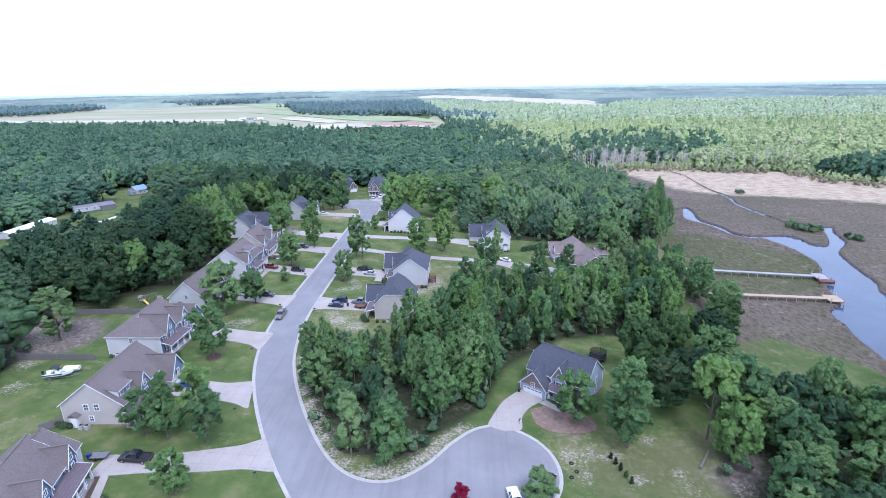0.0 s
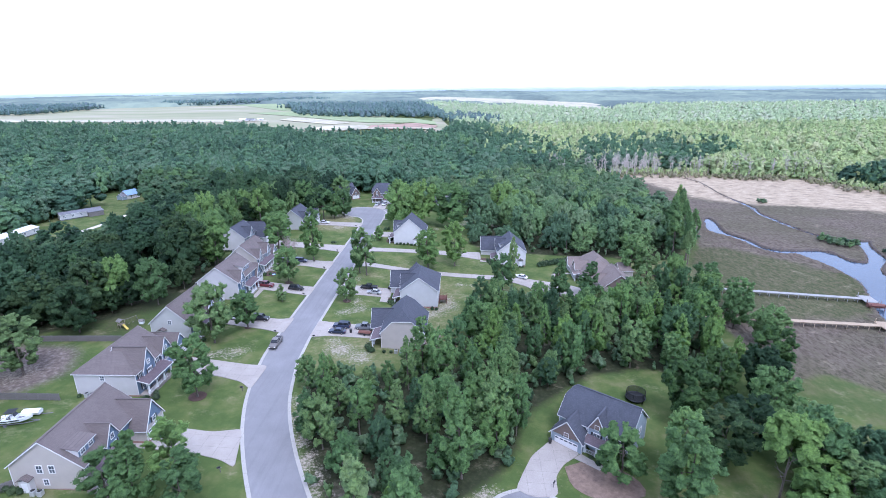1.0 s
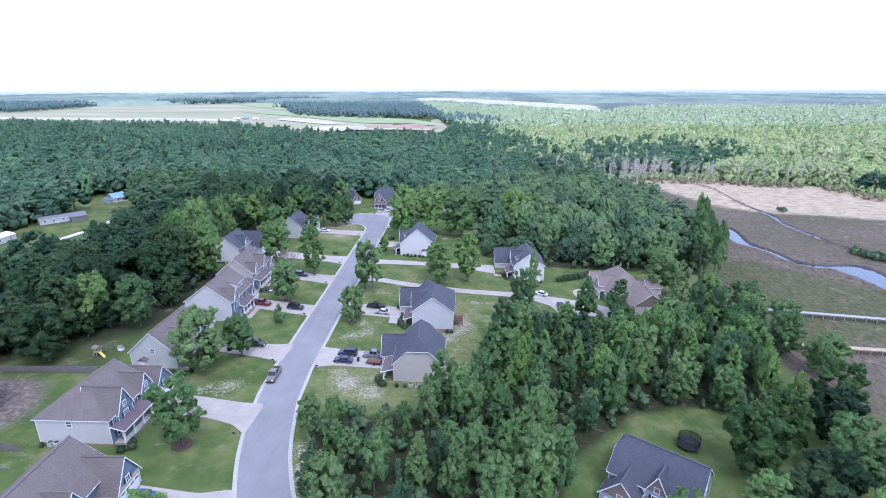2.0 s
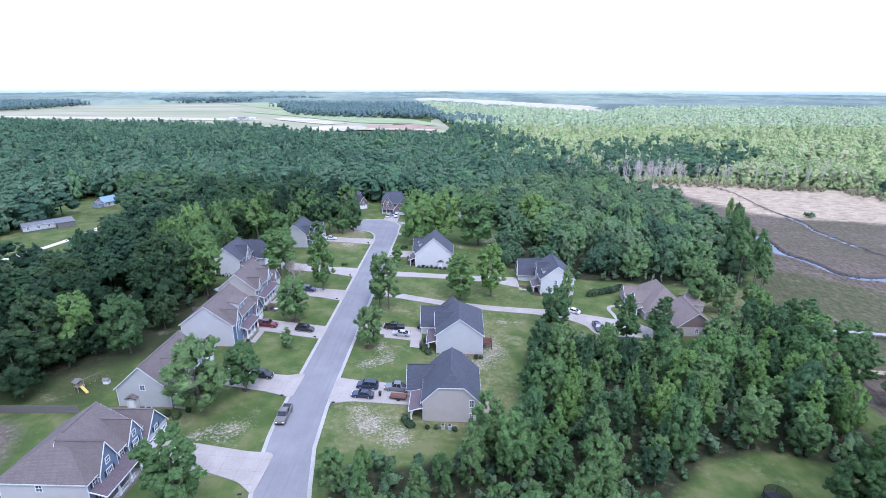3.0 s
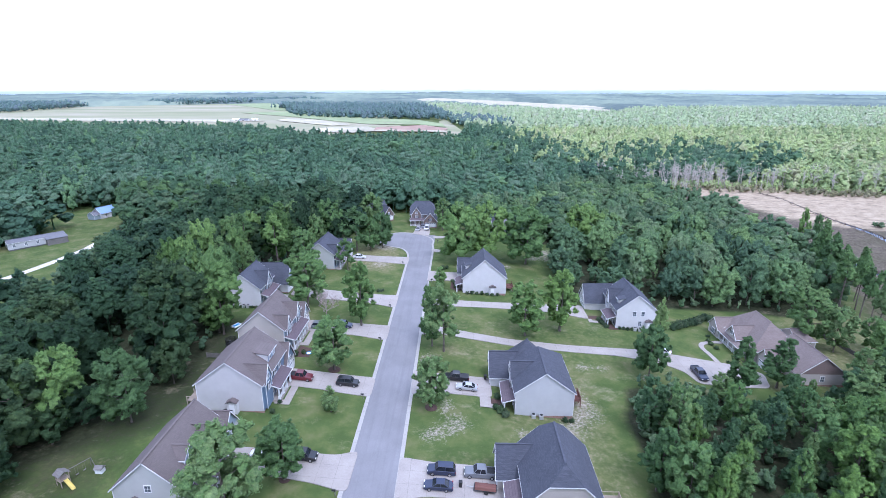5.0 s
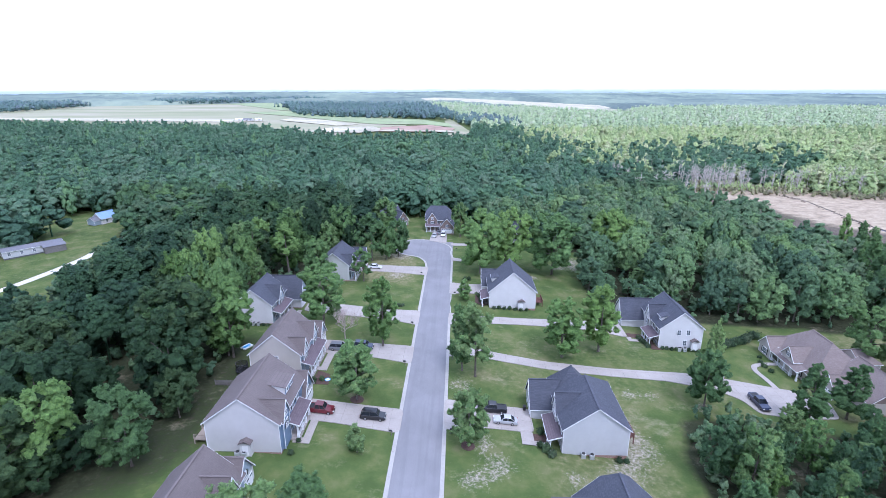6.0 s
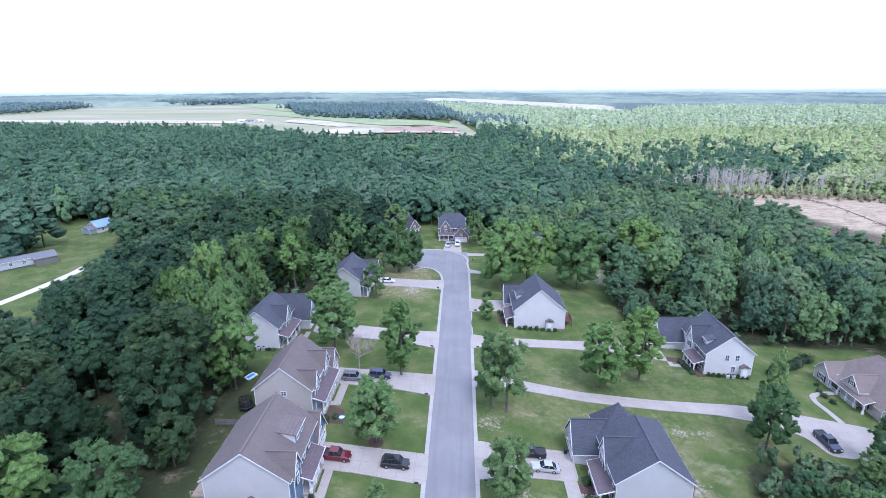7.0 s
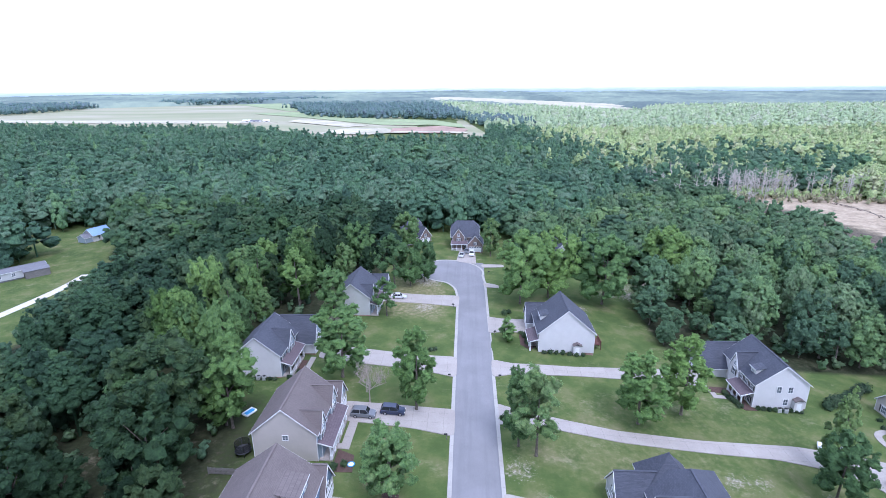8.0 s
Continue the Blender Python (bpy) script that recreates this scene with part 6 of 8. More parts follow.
standard("beige-sided house with a brown roof and a shed dormer", -22.6, -91.2, 92, 16.9, 12.6, 5.0, 9.8, M_TAN, M_BROWNROOF, M_BLUE, (0, 0), (3.6, 9.4, -9.6, 3.2, 7.6), [(-1.4, 3.6, 8.0)], [(-5.6, 4.0, 1.5, "shed")], [(-9.0, -2.0, 2.2, 2.7, 3)], "left", [(1.2, 4.3, 0.9, 1.4), (-0.9, 4.3, 0.9, 1.4), (0.6, 1.7, 0.8, 1.1)], None, 3.6)
# Shade on this front wall is put into its slate-blue cladding.
shade_blue_house = standard("two-storey house with shade-blue front wall, brown roof and brown porch", -19.6, -122.1, 105, 15.0, 12.0, 5.2, 9.7, M_WHITE, M_BROWNROOF, M_BLUE, (0, 0), None, [(5.6, 2.8, 8.0), (-2.8, 3.2, 8.2)], (), [(-7.2, 6.2, 2.8, 2.8, 6)], "left")
block(shade_blue_house, 7.3, 9.7, -6.0, 4.2, 5.2, 9.1, M_WHITE, M_BROWNROOF, "x")
plinth(shade_blue_house, [(7.3, 9.7, -6.0, 4.2)])
standard("grey-sided two-storey house with a charcoal roof half hidden by trees", -33.8, 68.0, 90, 14.0, 10.0, 5.6, 9.6, M_SAGE, M_BLACKROOF, M_GREYBLUE, (0, 0), (5.0, 10.4, -8.0, 3.1, 7.0), [(-3.6, 3.4, 8.2)], (), [(-6.6, 3.4, 2.2, 2.8, 4)], "left")
standard("white-sided house with a steep charcoal roof and side entrance hood", 22.9, 51.4, -90, 12.0, 13.6, 5.7, 11.6, M_WHITE, M_BLACKROOF, M_WHITE, (0, 0), (-12.0, -5.6, -8.4, 3.2, 7.2), (), [(-0.4, 3.0, 1.3, "shed")], [(-1.0, 5.8, 2.2, 2.8, 4)], "right", (), None, 2.6)
standard("white-sided two-storey house with a charcoal roof and several gables", 65.8, 36.2, -90, 14.0, 11.2, 6.2, 10.6, M_WHITE, M_BLACKROOF, M_WHITE, (0, 0), (-12.0, -4.8, -11.8, 3.4, 8.0), [(-1.0, 3.4, 9.4)], [(3.6, 2.0, 1.2, "shed")], [(0.6, 6.6, 2.4, 2.9, 4)], "right", [(-0.6, 4.9, 0.9, 1.4), (1.8, 4.9, 0.9, 1.4), (1.2, 1.9, 0.9, 1.4)], None, 3.6, 2.2)
hip_house = standard("pale grey two-storey house with a charcoal hipped and gabled roof", 32.4, -6.6, -90, 16.0, 12.0, 5.9, 10.3, M_PALE, M_BLACKROOF, M_WHITE, (1.0, 0), (-8.6, -1.8, -10.6, 3.6, 7.9), [(1.4, 3.6, 9.2)], (), [(0.2, 7.6, 2.4, 2.9, 4)], "right", (), None, None, 2.4)
block(hip_house, -9.6, -3.4, -5.8, 1.6, 5.9, 10.4, M_PALE, M_BLACKROOF, "x", 1.0, 1.0)
standard("tan-sided two-storey house with a charcoal clipped-gable roof", 30.6, -37.6, -90, 13.2, 11.6, 5.2, 10.9, M_TAN, M_BLACKROOF, M_WHITE, (0.35, 0.42), (-6.8, -0.8, -9.6, 3.4, 7.4), (), (), [(0.4, 7.0, 2.6, 2.9, 4)], "right", [(4.2, 4.7, 0.8, 1.5), (4.2, 1.9, 0.8, 0.9)], None, None, 1.8)
far_house = standard("dark brick two-storey house with white trim at the turning circle", -2.4, 133.0, 0, 11.0, 10.6, 5.7, 10.6, M_BROWNSIDE, M_BLACKROOF, M_BROWNSIDE, (0.5, 0.5), (1.0, 7.0, -8.6, 3.2, 6.8), [(-2.6, 4.4, 8.8)], (), [(-5.4, 0.8, 2.4, 2.8, 4)], "left")
standard("brown house with a dark roof half hidden among trees", -27.0, 136.0, 40, 12.0, 10.0, 4.2, 8.2, M_BROWNSIDE, M_BLACKROOF, M_BROWNSIDE, (0, 0), (1.0, 6.4, -8.6, 3.0, 6.6), (), (), [(-5.6, 0.6, 2.2, 2.7, 3)], "left")
standard("grey house with a dark roof glimpsed behind large trees", 34.0, 124.0, -70, 13.0, 10.0, 5.2, 9.8, M_PALE, M_BLACKROOF, M_WHITE, (0, 0), None, [(2.6, 3.6, 8.4)], (), [(-5.0, 1.0, 2.2, 2.8, 4)], "right")

# the house by the near turning circle, turned to face it
creek = standard("grey-blue house with brown shake gables and a charcoal roof", 76.1, -74.7, -36.9, 14.6, 10.0, 5.2, 9.9, M_GREYBLUE, M_BLACKROOF, M_GREYBLUE, (0.35, 0), (-7.3, -0.6, -8.4, 3.0, 6.6), [(1.1, 3.6, 8.4)], (), [(-0.6, 6.8, 2.4, 2.7, 4)], "right", [(1.2, 4.2, 0.9, 1.3), (1.2, 1.8, 0.9, 1.3)])
bm = bmesh.new()
prism(bm, [(-3.05, 3.0), (3.05, 3.0), (0, 6.3)], -0.06, 0.02, pose(-3.95, -8.42, 0, 0, 0, 90))
part("shake_gable", bm, M_BROWNSIDE, creek)
bm = bmesh.new()
prism(bm, [(-1.65, 5.2), (1.65, 5.2), (0, 8.0)], -0.06, 0.02, pose(1.1, -5.54, 0, 0, 0, 90))
part("shake_gable", bm, M_BROWNSIDE, creek)

# the low brown house with the big hipped roof
low, _z = house("low tan-brick house with a broad weathered brown hipped roof", 98.8, 18.0, -90, (14, 9))
block(low, -14.0, 4.0, -8.2, 5.8, 3.3, 9.2, M_TAN, M_TANROOF, "x", 0.95, 0.95)
block(low, 2.0, 14.4, -2.6, 8.8, 3.2, 7.6, M_TAN, M_TANROOF, "x", 0, 0, gable=M_BROWNSIDE)
block(low, -14.0, -9.0, -10.4, 0.0, 3.3, 5.8, M_TAN, M_TANROOF, "y")
block(low, -6.2, -1.4, -9.4, 0.0, 4.4, 7.0, M_TAN, M_TANROOF, "y")
block(low, 4.6, 9.0, -6.6, 3.0, 3.2, 5.6, M_TAN, M_TANROOF, "y", 0)
block(low, -10.0, -3.0, 8.0, 13.0, 3.0, 5.0, M_TAN, M_TANROOF, "y", 0, 1)
porch(low, -9.0, 1.6, -10.2, -8.2, 2.8, 5, M_TANROOF)
entry_door(low, -3.6, -8.26)
window(low, -11.5, -10.42, 1.8, "front", 1.7, 1.5, True)
window(low, -3.8, -9.44, 5.0, "front", 0.9, 1.0, True)
for wx in (-7.4, -0.4):
    window(low, wx, -8.24, 1.8, "front", 0.95, 1.5, True)
window(low, 14.42, 3.2, 1.9, "right", 0.9, 1.3)
garage_door(low, 6.8, -6.62, 3.0)
plinth(low, [(-14, 4, -8.2, 8.6), (2, 14.4, -2.6, 8.8), (-14, -9, -10.4, 0), (4.6, 9, -6.6, 3)], 1.5)


def trailer_home(x, y, rz, length, wide, wall, roof, label, lean=True):
    z = H(x, y)
    ob = tagged(new("mobile_home"), label, "mobile home")
    ob.matrix_basis = pose(x, y, z, 0, 0, rz)
    block(ob, -length / 2, length / 2, -wide / 2, wide / 2, 3.0, 3.9, wall, roof, "x", over=0.25, z0=0.5)
    bm = bmesh.new()
    box(bm, -length / 2 + 0.2, length / 2 - 0.2, -wide / 2 + 0.2, wide / 2 - 0.2, -0.2, 0.55)
    part("skirting", bm, M_GREYROOF, ob)
    for k in range(5):
        window(ob, -length / 2 + length * (k + 0.5) / 5, -wide / 2, 1.9, "front", 0.9, 1.1)
    if lean:
        bm = bmesh.new()
        slab(bm, [[(length * 0.12, -wide / 2 - 2.6, 2.7), (length / 2 + 0.4, -wide / 2 - 2.6, 2.7), (length / 2 + 0.4, -wide / 2, 3.3), (length * 0.12, -wide / 2, 3.3)]], 0.1)
        part("lean_to_roof", bm, roof, ob)
        bm = bmesh.new()
        box(bm, length * 0.14, length / 2 + 0.2, -wide / 2 - 2.4, -wide / 2 - 2.2, 0.0, 2.55)
        box(bm, length * 0.14, length * 0.14 + 0.15, -wide / 2 - 2.4, -wide / 2 - 0.1, 0.0, 2.6)
        part("lean_to_wall", bm, M_FENCE, ob, "dark boarded porch wall")


def farm_shed(x, y, rz, length, wide, roof):
    """A low shed among the far fields."""
    ob = tagged(new("farm_shed"), "small pale farm shed far off among the fields", "shed", "farm sheds in the fields")
    ob.matrix_basis = pose(x, y, H(x, y), 0, 0, rz)
    block(ob, -length / 2, length / 2, -wide / 2, wide / 2, 3.4, 5.2, M_WHITE, roof, "x", over=0.4, z0=-0.2)
    bm = bmesh.new()
    box(bm, -1.8, 1.8, -wide / 2 - 0.08, -wide / 2 + 0.02, 0.0, 2.9)
    part("door", bm, M_FENCE, ob, "dark sliding door")


for x, y, rz, length, wide, roof in ((-407, 882, 12, 14, 8, M_POOLWHITE), (-388, 874, -8, 18, 9, M_GREYROOF), (-372, 884, 30, 11, 7, M_POOLWHITE)):
    farm_shed(x, y, rz, length, wide, roof)
trailer_home(-157.5, 88.5, 50, 19.0, 4.8, M_PALE, M_GREYROOF, "long pale mobile home with a dark boarded porch")
trailer_home(-158.0, 44.0, 90, 27.0, 7.0, M_WHITE, M_POOLWHITE, "long white mobile home in a clearing", False)
barn, _z = house("small house with a bright blue metal roof at the forest edge", -161.0, 136.0, 70, (5, 4))
barn.scale = (0.78, 0.78, 0.95)
block(barn, -5, 5, -4, 4, 3.2, 5.6, M_WHITE, M_TARPBLUE, "x", over=0.6)
block(barn, -9, -5, -3, 3, 2.6, 4.0, M_GREYBLUE, M_GREYROOF, "x", over=0.3)
window(barn, -2, -4.01, 1.8, "front"), window(barn, 2, -4.01, 1.8, "front")


# ---- vehicles ----
def paint(name, colour):
    m = plain("car_paint_" + name, colour, 0.28, 0.15, vary=0.04)
    m.node_tree.nodes["Principled BSDF"].inputs["Coat Weight"].default_value = 0.6
    return m


PAINT = {k: paint(k, c) for k, c in (("black", (0.012, 0.013, 0.016)), ("silver", (0.42, 0.43, 0.45)), ("white", (0.72, 0.73, 0.75)), ("red", (0.13, 0.012, 0.02)), ("blue", (0.03, 0.07, 0.24)), ("navy", (0.02, 0.03, 0.07)), ("grey", (0.16, 0.17, 0.19)), ("taupe", (0.15, 0.135, 0.125)))}
SHAPES = {  # length, width, belt and roof height, cabin from the nose: windscreen foot, roof front, roof rear, rear foot
    "sedan": (4.8, 1.82, 0.92, 1.45, 1.35, 2.05, 3.35, 4.2), "suv": (4.9, 1.95, 1.08, 1.80, 1.25, 1.85, 4.35, 4.75), "pickup": (5.8, 2.0, 1.12, 1.88, 1.55, 2.15, 3.55, 3.75),
}


def vehicle(shape, colour, x, y, heading, label):
    """A parked vehicle; heading in degrees is the way its nose points, from the x axis."""
    L, Wd, belt, top, a, b, c, d = SHAPES[shape]
    ob = tagged(new({"sedan": "car", "suv": "suv", "pickup": "pickup_truck"}[shape]), label, "car" if shape != "pickup" else "pickup truck", "parked vehicles")
    m = pose(x, y, 0, 0, 0, heading)
    f, k = m @ Vector((1.5, 0, 0)), m @ Vector((-1.5, 0, 0))
    tilt = math.degrees(math.atan2(H(f.x, f.y) - H(k.x, k.y), 3.0))
    ob.matrix_basis = pose(x, y, H(x, y) + 0.14, 0, 0, heading) @ pose(0, 0, 0, 0, -tilt, 0)
    w = Wd / 2
    nose = L / 2

    def X(s):
        return nose - s

    bm = bmesh.new()
    outline = [(X(0.02), 0.42), (X(0.0), 0.66), (X(0.18), belt - 0.18), (X(a), belt), (X(L - 0.1 if shape != "sedan" else L - 0.45), belt), (X(L - 0.03), belt - 0.12), (X(L), 0.5), (X(L - 0.1), 0.3), (X(0.2), 0.28)]
    rows = []
    for yy, s in ((-w, 0.93), (-w * 0.9, 1.0), (w * 0.9, 1.0), (w, 0.93)):
        rows.append([bm.verts.new((px * (1 if abs(yy) < w else 0.985), yy, 0.3 + (pz - 0.3) * s)) for px, pz in outline])
    n = len(outline)
    for r, s in zip(rows, rows[1:]):
        for i in range(n):
            bm.faces.new((r[i], r[(i + 1) % n], s[(i + 1) % n], s[i]))
    bm.faces.new(rows[0]), bm.faces.new(rows[-1][::-1])
    body = part("body", bm, PAINT[colour], ob)
    bm = bmesh.new()
    base, roofw = w * 0.93, w * 0.76
    lo = [(X(a), belt - 0.02), (X(d), belt - 0.02)]
    hi = [(X(b), top), (X(c), top)]
    v = [bm.verts.new(p) for p in ((lo[0][0], -base, lo[0][1]), (lo[0][0], base, lo[0][1]), (lo[1][0], base, lo[1][1]), (lo[1][0], -base, lo[1][1]), (hi[0][0], -roofw, top - 0.03), (hi[0][0], roofw, top - 0.03), (hi[1][0], roofw, top - 0.03), (hi[1][0], -roofw, top - 0.03))]
    for q in ((0, 1, 5, 4), (1, 2, 6, 5), (2, 3, 7, 6), (3, 0, 4, 7), (4, 5, 6, 7), (0, 3, 2, 1)):
        bm.faces.new([v[i] for i in q])
    part("glazing", bm, M_CARGLASS, ob)
    bm = bmesh.new()
    box(bm, X(c) - 0.06, X(b) + 0.06, -roofw - 0.02, roofw + 0.02, top - 0.05, top + 0.02, bevel=0.03)
    part("roof", bm, PAINT[colour], ob)
    for s in (-1, 1):
        for f0, f1, w0, t0 in ((a, b, 0.07, 0.0), (d, c, 0.16 if shape != "sedan" else 0.1, 0.0), ((a + d) / 2, (b + c) / 2, 0.07, 0.01)):
            bm = bmesh.new()
            beam(bm, (X(f0), s * (base + t0), belt), (X(f1), s * (roofw + t0), top - 0.02), w0, 0.07)
            part("pillar", bm, PAINT[colour], ob)
    if shape == "pickup":
        bm = bmesh.new()
        box(bm, X(L - 0.16), X(d + 0.14), -w * 0.8, w * 0.8, belt - 0.02, belt + 0.012)
        part("load_bed", bm, M_BLACK, ob, "dark open load bed")
        bm = bmesh.new()
        for s in (-1, 1):
            box(bm, X(L - 0.06), X(d + 0.06), s * w * 0.88 - 0.08, s * w * 0.88 + 0.08, belt - 0.05, belt + 0.09)
        box(bm, X(L - 0.02), X(L - 0.14), -w * 0.9, w * 0.9, belt - 0.4, belt + 0.09)
        part("bed_side", bm, PAINT[colour], ob)
    for s in (-1, 1):
        bm = bmesh.new()
        box(bm, X(0.14), X(-0.02), s * w * 0.68 - 0.2, s * w * 0.68 + 0.2, 0.62, 0.78, bevel=0.02)
        part("headlight", bm, M_LAMP, ob)
        bm = bmesh.new()
        box(bm, X(L + 0.02), X(L - 0.1), s * w * 0.8 - 0.12, s * w * 0.8 + 0.12, 0.68, 0.95, bevel=0.02)
        part("tail_light", bm, M_TAIL, ob)
        bm = bmesh.new()
        box(bm, X(a + 0.35), X(a + 0.12), s * (w + 0.1) - 0.09, s * (w + 0.1) + 0.09, belt + 0.0, belt + 0.16, bevel=0.03)
        part("mirror", bm, PAINT[colour], ob)
        for px in (X(0.92), X(L - 1.05)):
            r = 0.36 if shape != "sedan" else 0.32
            bm = bmesh.new()
            rod(bm, (px, s * (w - 0.2), r - 0.02), (px, s * (w + 0.03), r - 0.02), r, r, 18)
            wheel = part("wheel", bm, M_RUBBER, ob)
            bm = bmesh.new()
            rod(bm, (px, s * (w - 0.05), r - 0.02), (px, s * (w + 0.045), r - 0.02), r * 0.62, r * 0.55, 12)
            part("rim", bm, M_RIM, wheel)
    bm = bmesh.new()
    box(bm, X(0.06), X(-0.05), -w * 0.92, w * 0.92, 0.3, 0.52, bevel=0.03)
    part("bumper", bm, M_BLACK if shape != "sedan" else PAINT[colour], ob)
    bm = bmesh.new()
    box(bm, X(L + 0.05), X(L - 0.06), -w * 0.92, w * 0.92, 0.3, 0.55, bevel=0.03)
    part("bumper", bm, M_BLACK if shape != "sedan" else PAINT[colour], ob)
    return ob


vehicle("pickup", "taupe", -3.1, -46.6, -90, "grey-brown pickup truck parked at the kerb")
vehicle("pickup", "red", -20.2, -9.2, 0, "dark red crew-cab pickup truck on a driveway")
vehicle("suv", "black", -9.6, -9.6, 0, "black sport utility vehicle parked on a driveway")
vehicle("pickup", "black", 14.0, -4.0, 180, "dark pickup truck parked on a driveway")
vehicle("sedan", "silver", 16.4, -7.4, 180, "silver saloon car parked on a driveway")
vehicle("suv", "navy", 11.6, -34.0, 180, "dark blue sport utility vehicle parked on a driveway")
vehicle("sedan", "navy", 11.2, -37.6, 180, "dark blue saloon car parked on a driveway")
vehicle("pickup", "grey", 18.4, -34.0, 180, "dark grey pickup truck parked nose to the street")
vehicle("sedan", "white", -19.2, -33.6, 0, "white saloon car parked under a tree")
vehicle("suv", "black", -12.6, -33.0, 0, "black sport utility vehicle parked on a driveway")
vehicle("suv", "grey", -22.0, 16.0, 0, "grey sport utility vehicle parked beside a house")
vehicle("suv", "navy", -16.4, 17.6, 0, "dark blue sport utility vehicle parked on a driveway")
vehicle("sedan", "white", -22.5, 74.6, 0, "white car parked on a driveway")
vehicle("sedan", "blue", -11.2, -84.6, 5, "bright blue saloon car parked on a driveway")
vehicle("pickup", "black", -8.6, -108.6, 180, "black pickup truck parked on a driveway")
vehicle("sedan", "white", 68.4, 15.9, 153, "white car parked under a tree beside a long driveway")
vehicle("pickup", "navy", 73.6, 5.2, -88, "dark blue pickup truck parked on a long driveway")
vehicle("sedan", "silver", -3.6, 118.4, -100, "silver saloon car parked before a house")
vehicle("suv", "white", 0.2, 120.6, -95, "white sport utility vehicle parked before a house")
vehicle("sedan", "grey", -1.8, 123.8, -95, "grey car parked before a garage")
vehicle("pickup", "white", 60.8, -112.4, 100, "white pickup truck in the turning circle")
vehicle("suv", "black", 67.0, -107.6, 60, "black car parked in the turning circle")

# ---- loose things in the gardens ----
def mailbox(x, y, heading):
    ob = tagged(new("mailbox"), "black mailbox on a dark wooden post by the kerb", "mailbox", "street mailboxes")
    ob.matrix_basis = pose(x, y, H(x, y), 0, 0, heading)
    bm = bmesh.new()
    box(bm, -0.06, 0.06, -0.06, 0.06, -0.3, 1.15, bevel=0.01)
    box(bm, -0.06, 0.06, -0.45, 0.3, 0.95, 1.05)
    part("post", bm, M_FENCE, ob)
    bm = bmesh.new()
    prism(bm, [(-0.12, 1.06), (0.12, 1.06), (0.12, 1.22), (0.07, 1.31), (-0.07, 1.31), (-0.12, 1.22)], -0.5, 0.12, pose(0, 0, 0, 0, 0, 90))
    part("letter_box", bm, M_BLACK, ob)


for x, y, a in ((-5.4, -14.2, -90), (-5.4, 11.0, -90), (-5.4, 31.4, -90), (-5.6, 69.8, -90), (-5.2, -40.8, -90), (-3.0, -68.2, -80), (3.4, -93.0, -60), (14.6, -110.6, -55), (5.6, -42.0, 90), (5.6, -12.4, 90), (5.6, 15.4, 90), (5.6, 32.2, 90), (5.6, 53.2, 90), (5.8, 100, 90), (63.6, -90.6, 150), (5.4, 17.4, 90)):
    mailbox(x, y, a)


def shrub_mesh(seed, r, tall):
    g = np.random.default_rng(seed)
    c = [(g.uniform(-0.3, 0.3) * r, g.uniform(-0.3, 0.3) * r, tall * g.uniform(0.35, 0.6)) for _ in range(4)]
    v, q, ns = spray(g, (np.array(c), np.array([r * 0.62] * 4), c, [r * 0.48] * 4), 150, 0.14)
    me = bpy.data.meshes.new("foliage")
    fill(me, v, q, None, ns)
    me.materials.append(LEAF_SHRUB)
    return me


SHRUBS = [shrub_mesh(60 + k, 0.8, 1.1) for k in range(4)]


def shrub(x, y, s=1.0, label="clipped round evergreen shrub beside a house wall"):
    ob = tagged(new("shrub", SHRUBS[int(abs(x * 7 + y * 3)) % 4]), label, "shrub", "foundation shrubs")
    ob.matrix_basis = pose(x, y, H(x, y) - 0.1, 0, 0, (x * 37) % 360) @ Matrix.Diagonal((s, s, s, 1))


for k in range(8):
    shrub(-51.6 + k * 1.15, 27.2, 0.75)
for k in range(7):
    shrub(17.4 + k * 1.6, 44.6, 0.9 + 0.15 * (k % 2))
for k in range(9):
    shrub(61.2 + k * 1.15, 28.4, 0.85)
for k in range(7):
    shrub(57.4 - 0.2 * k, 28.8 + 0.8 * k, 1.0, "dark evergreen shrub in a planted bed by a porch")
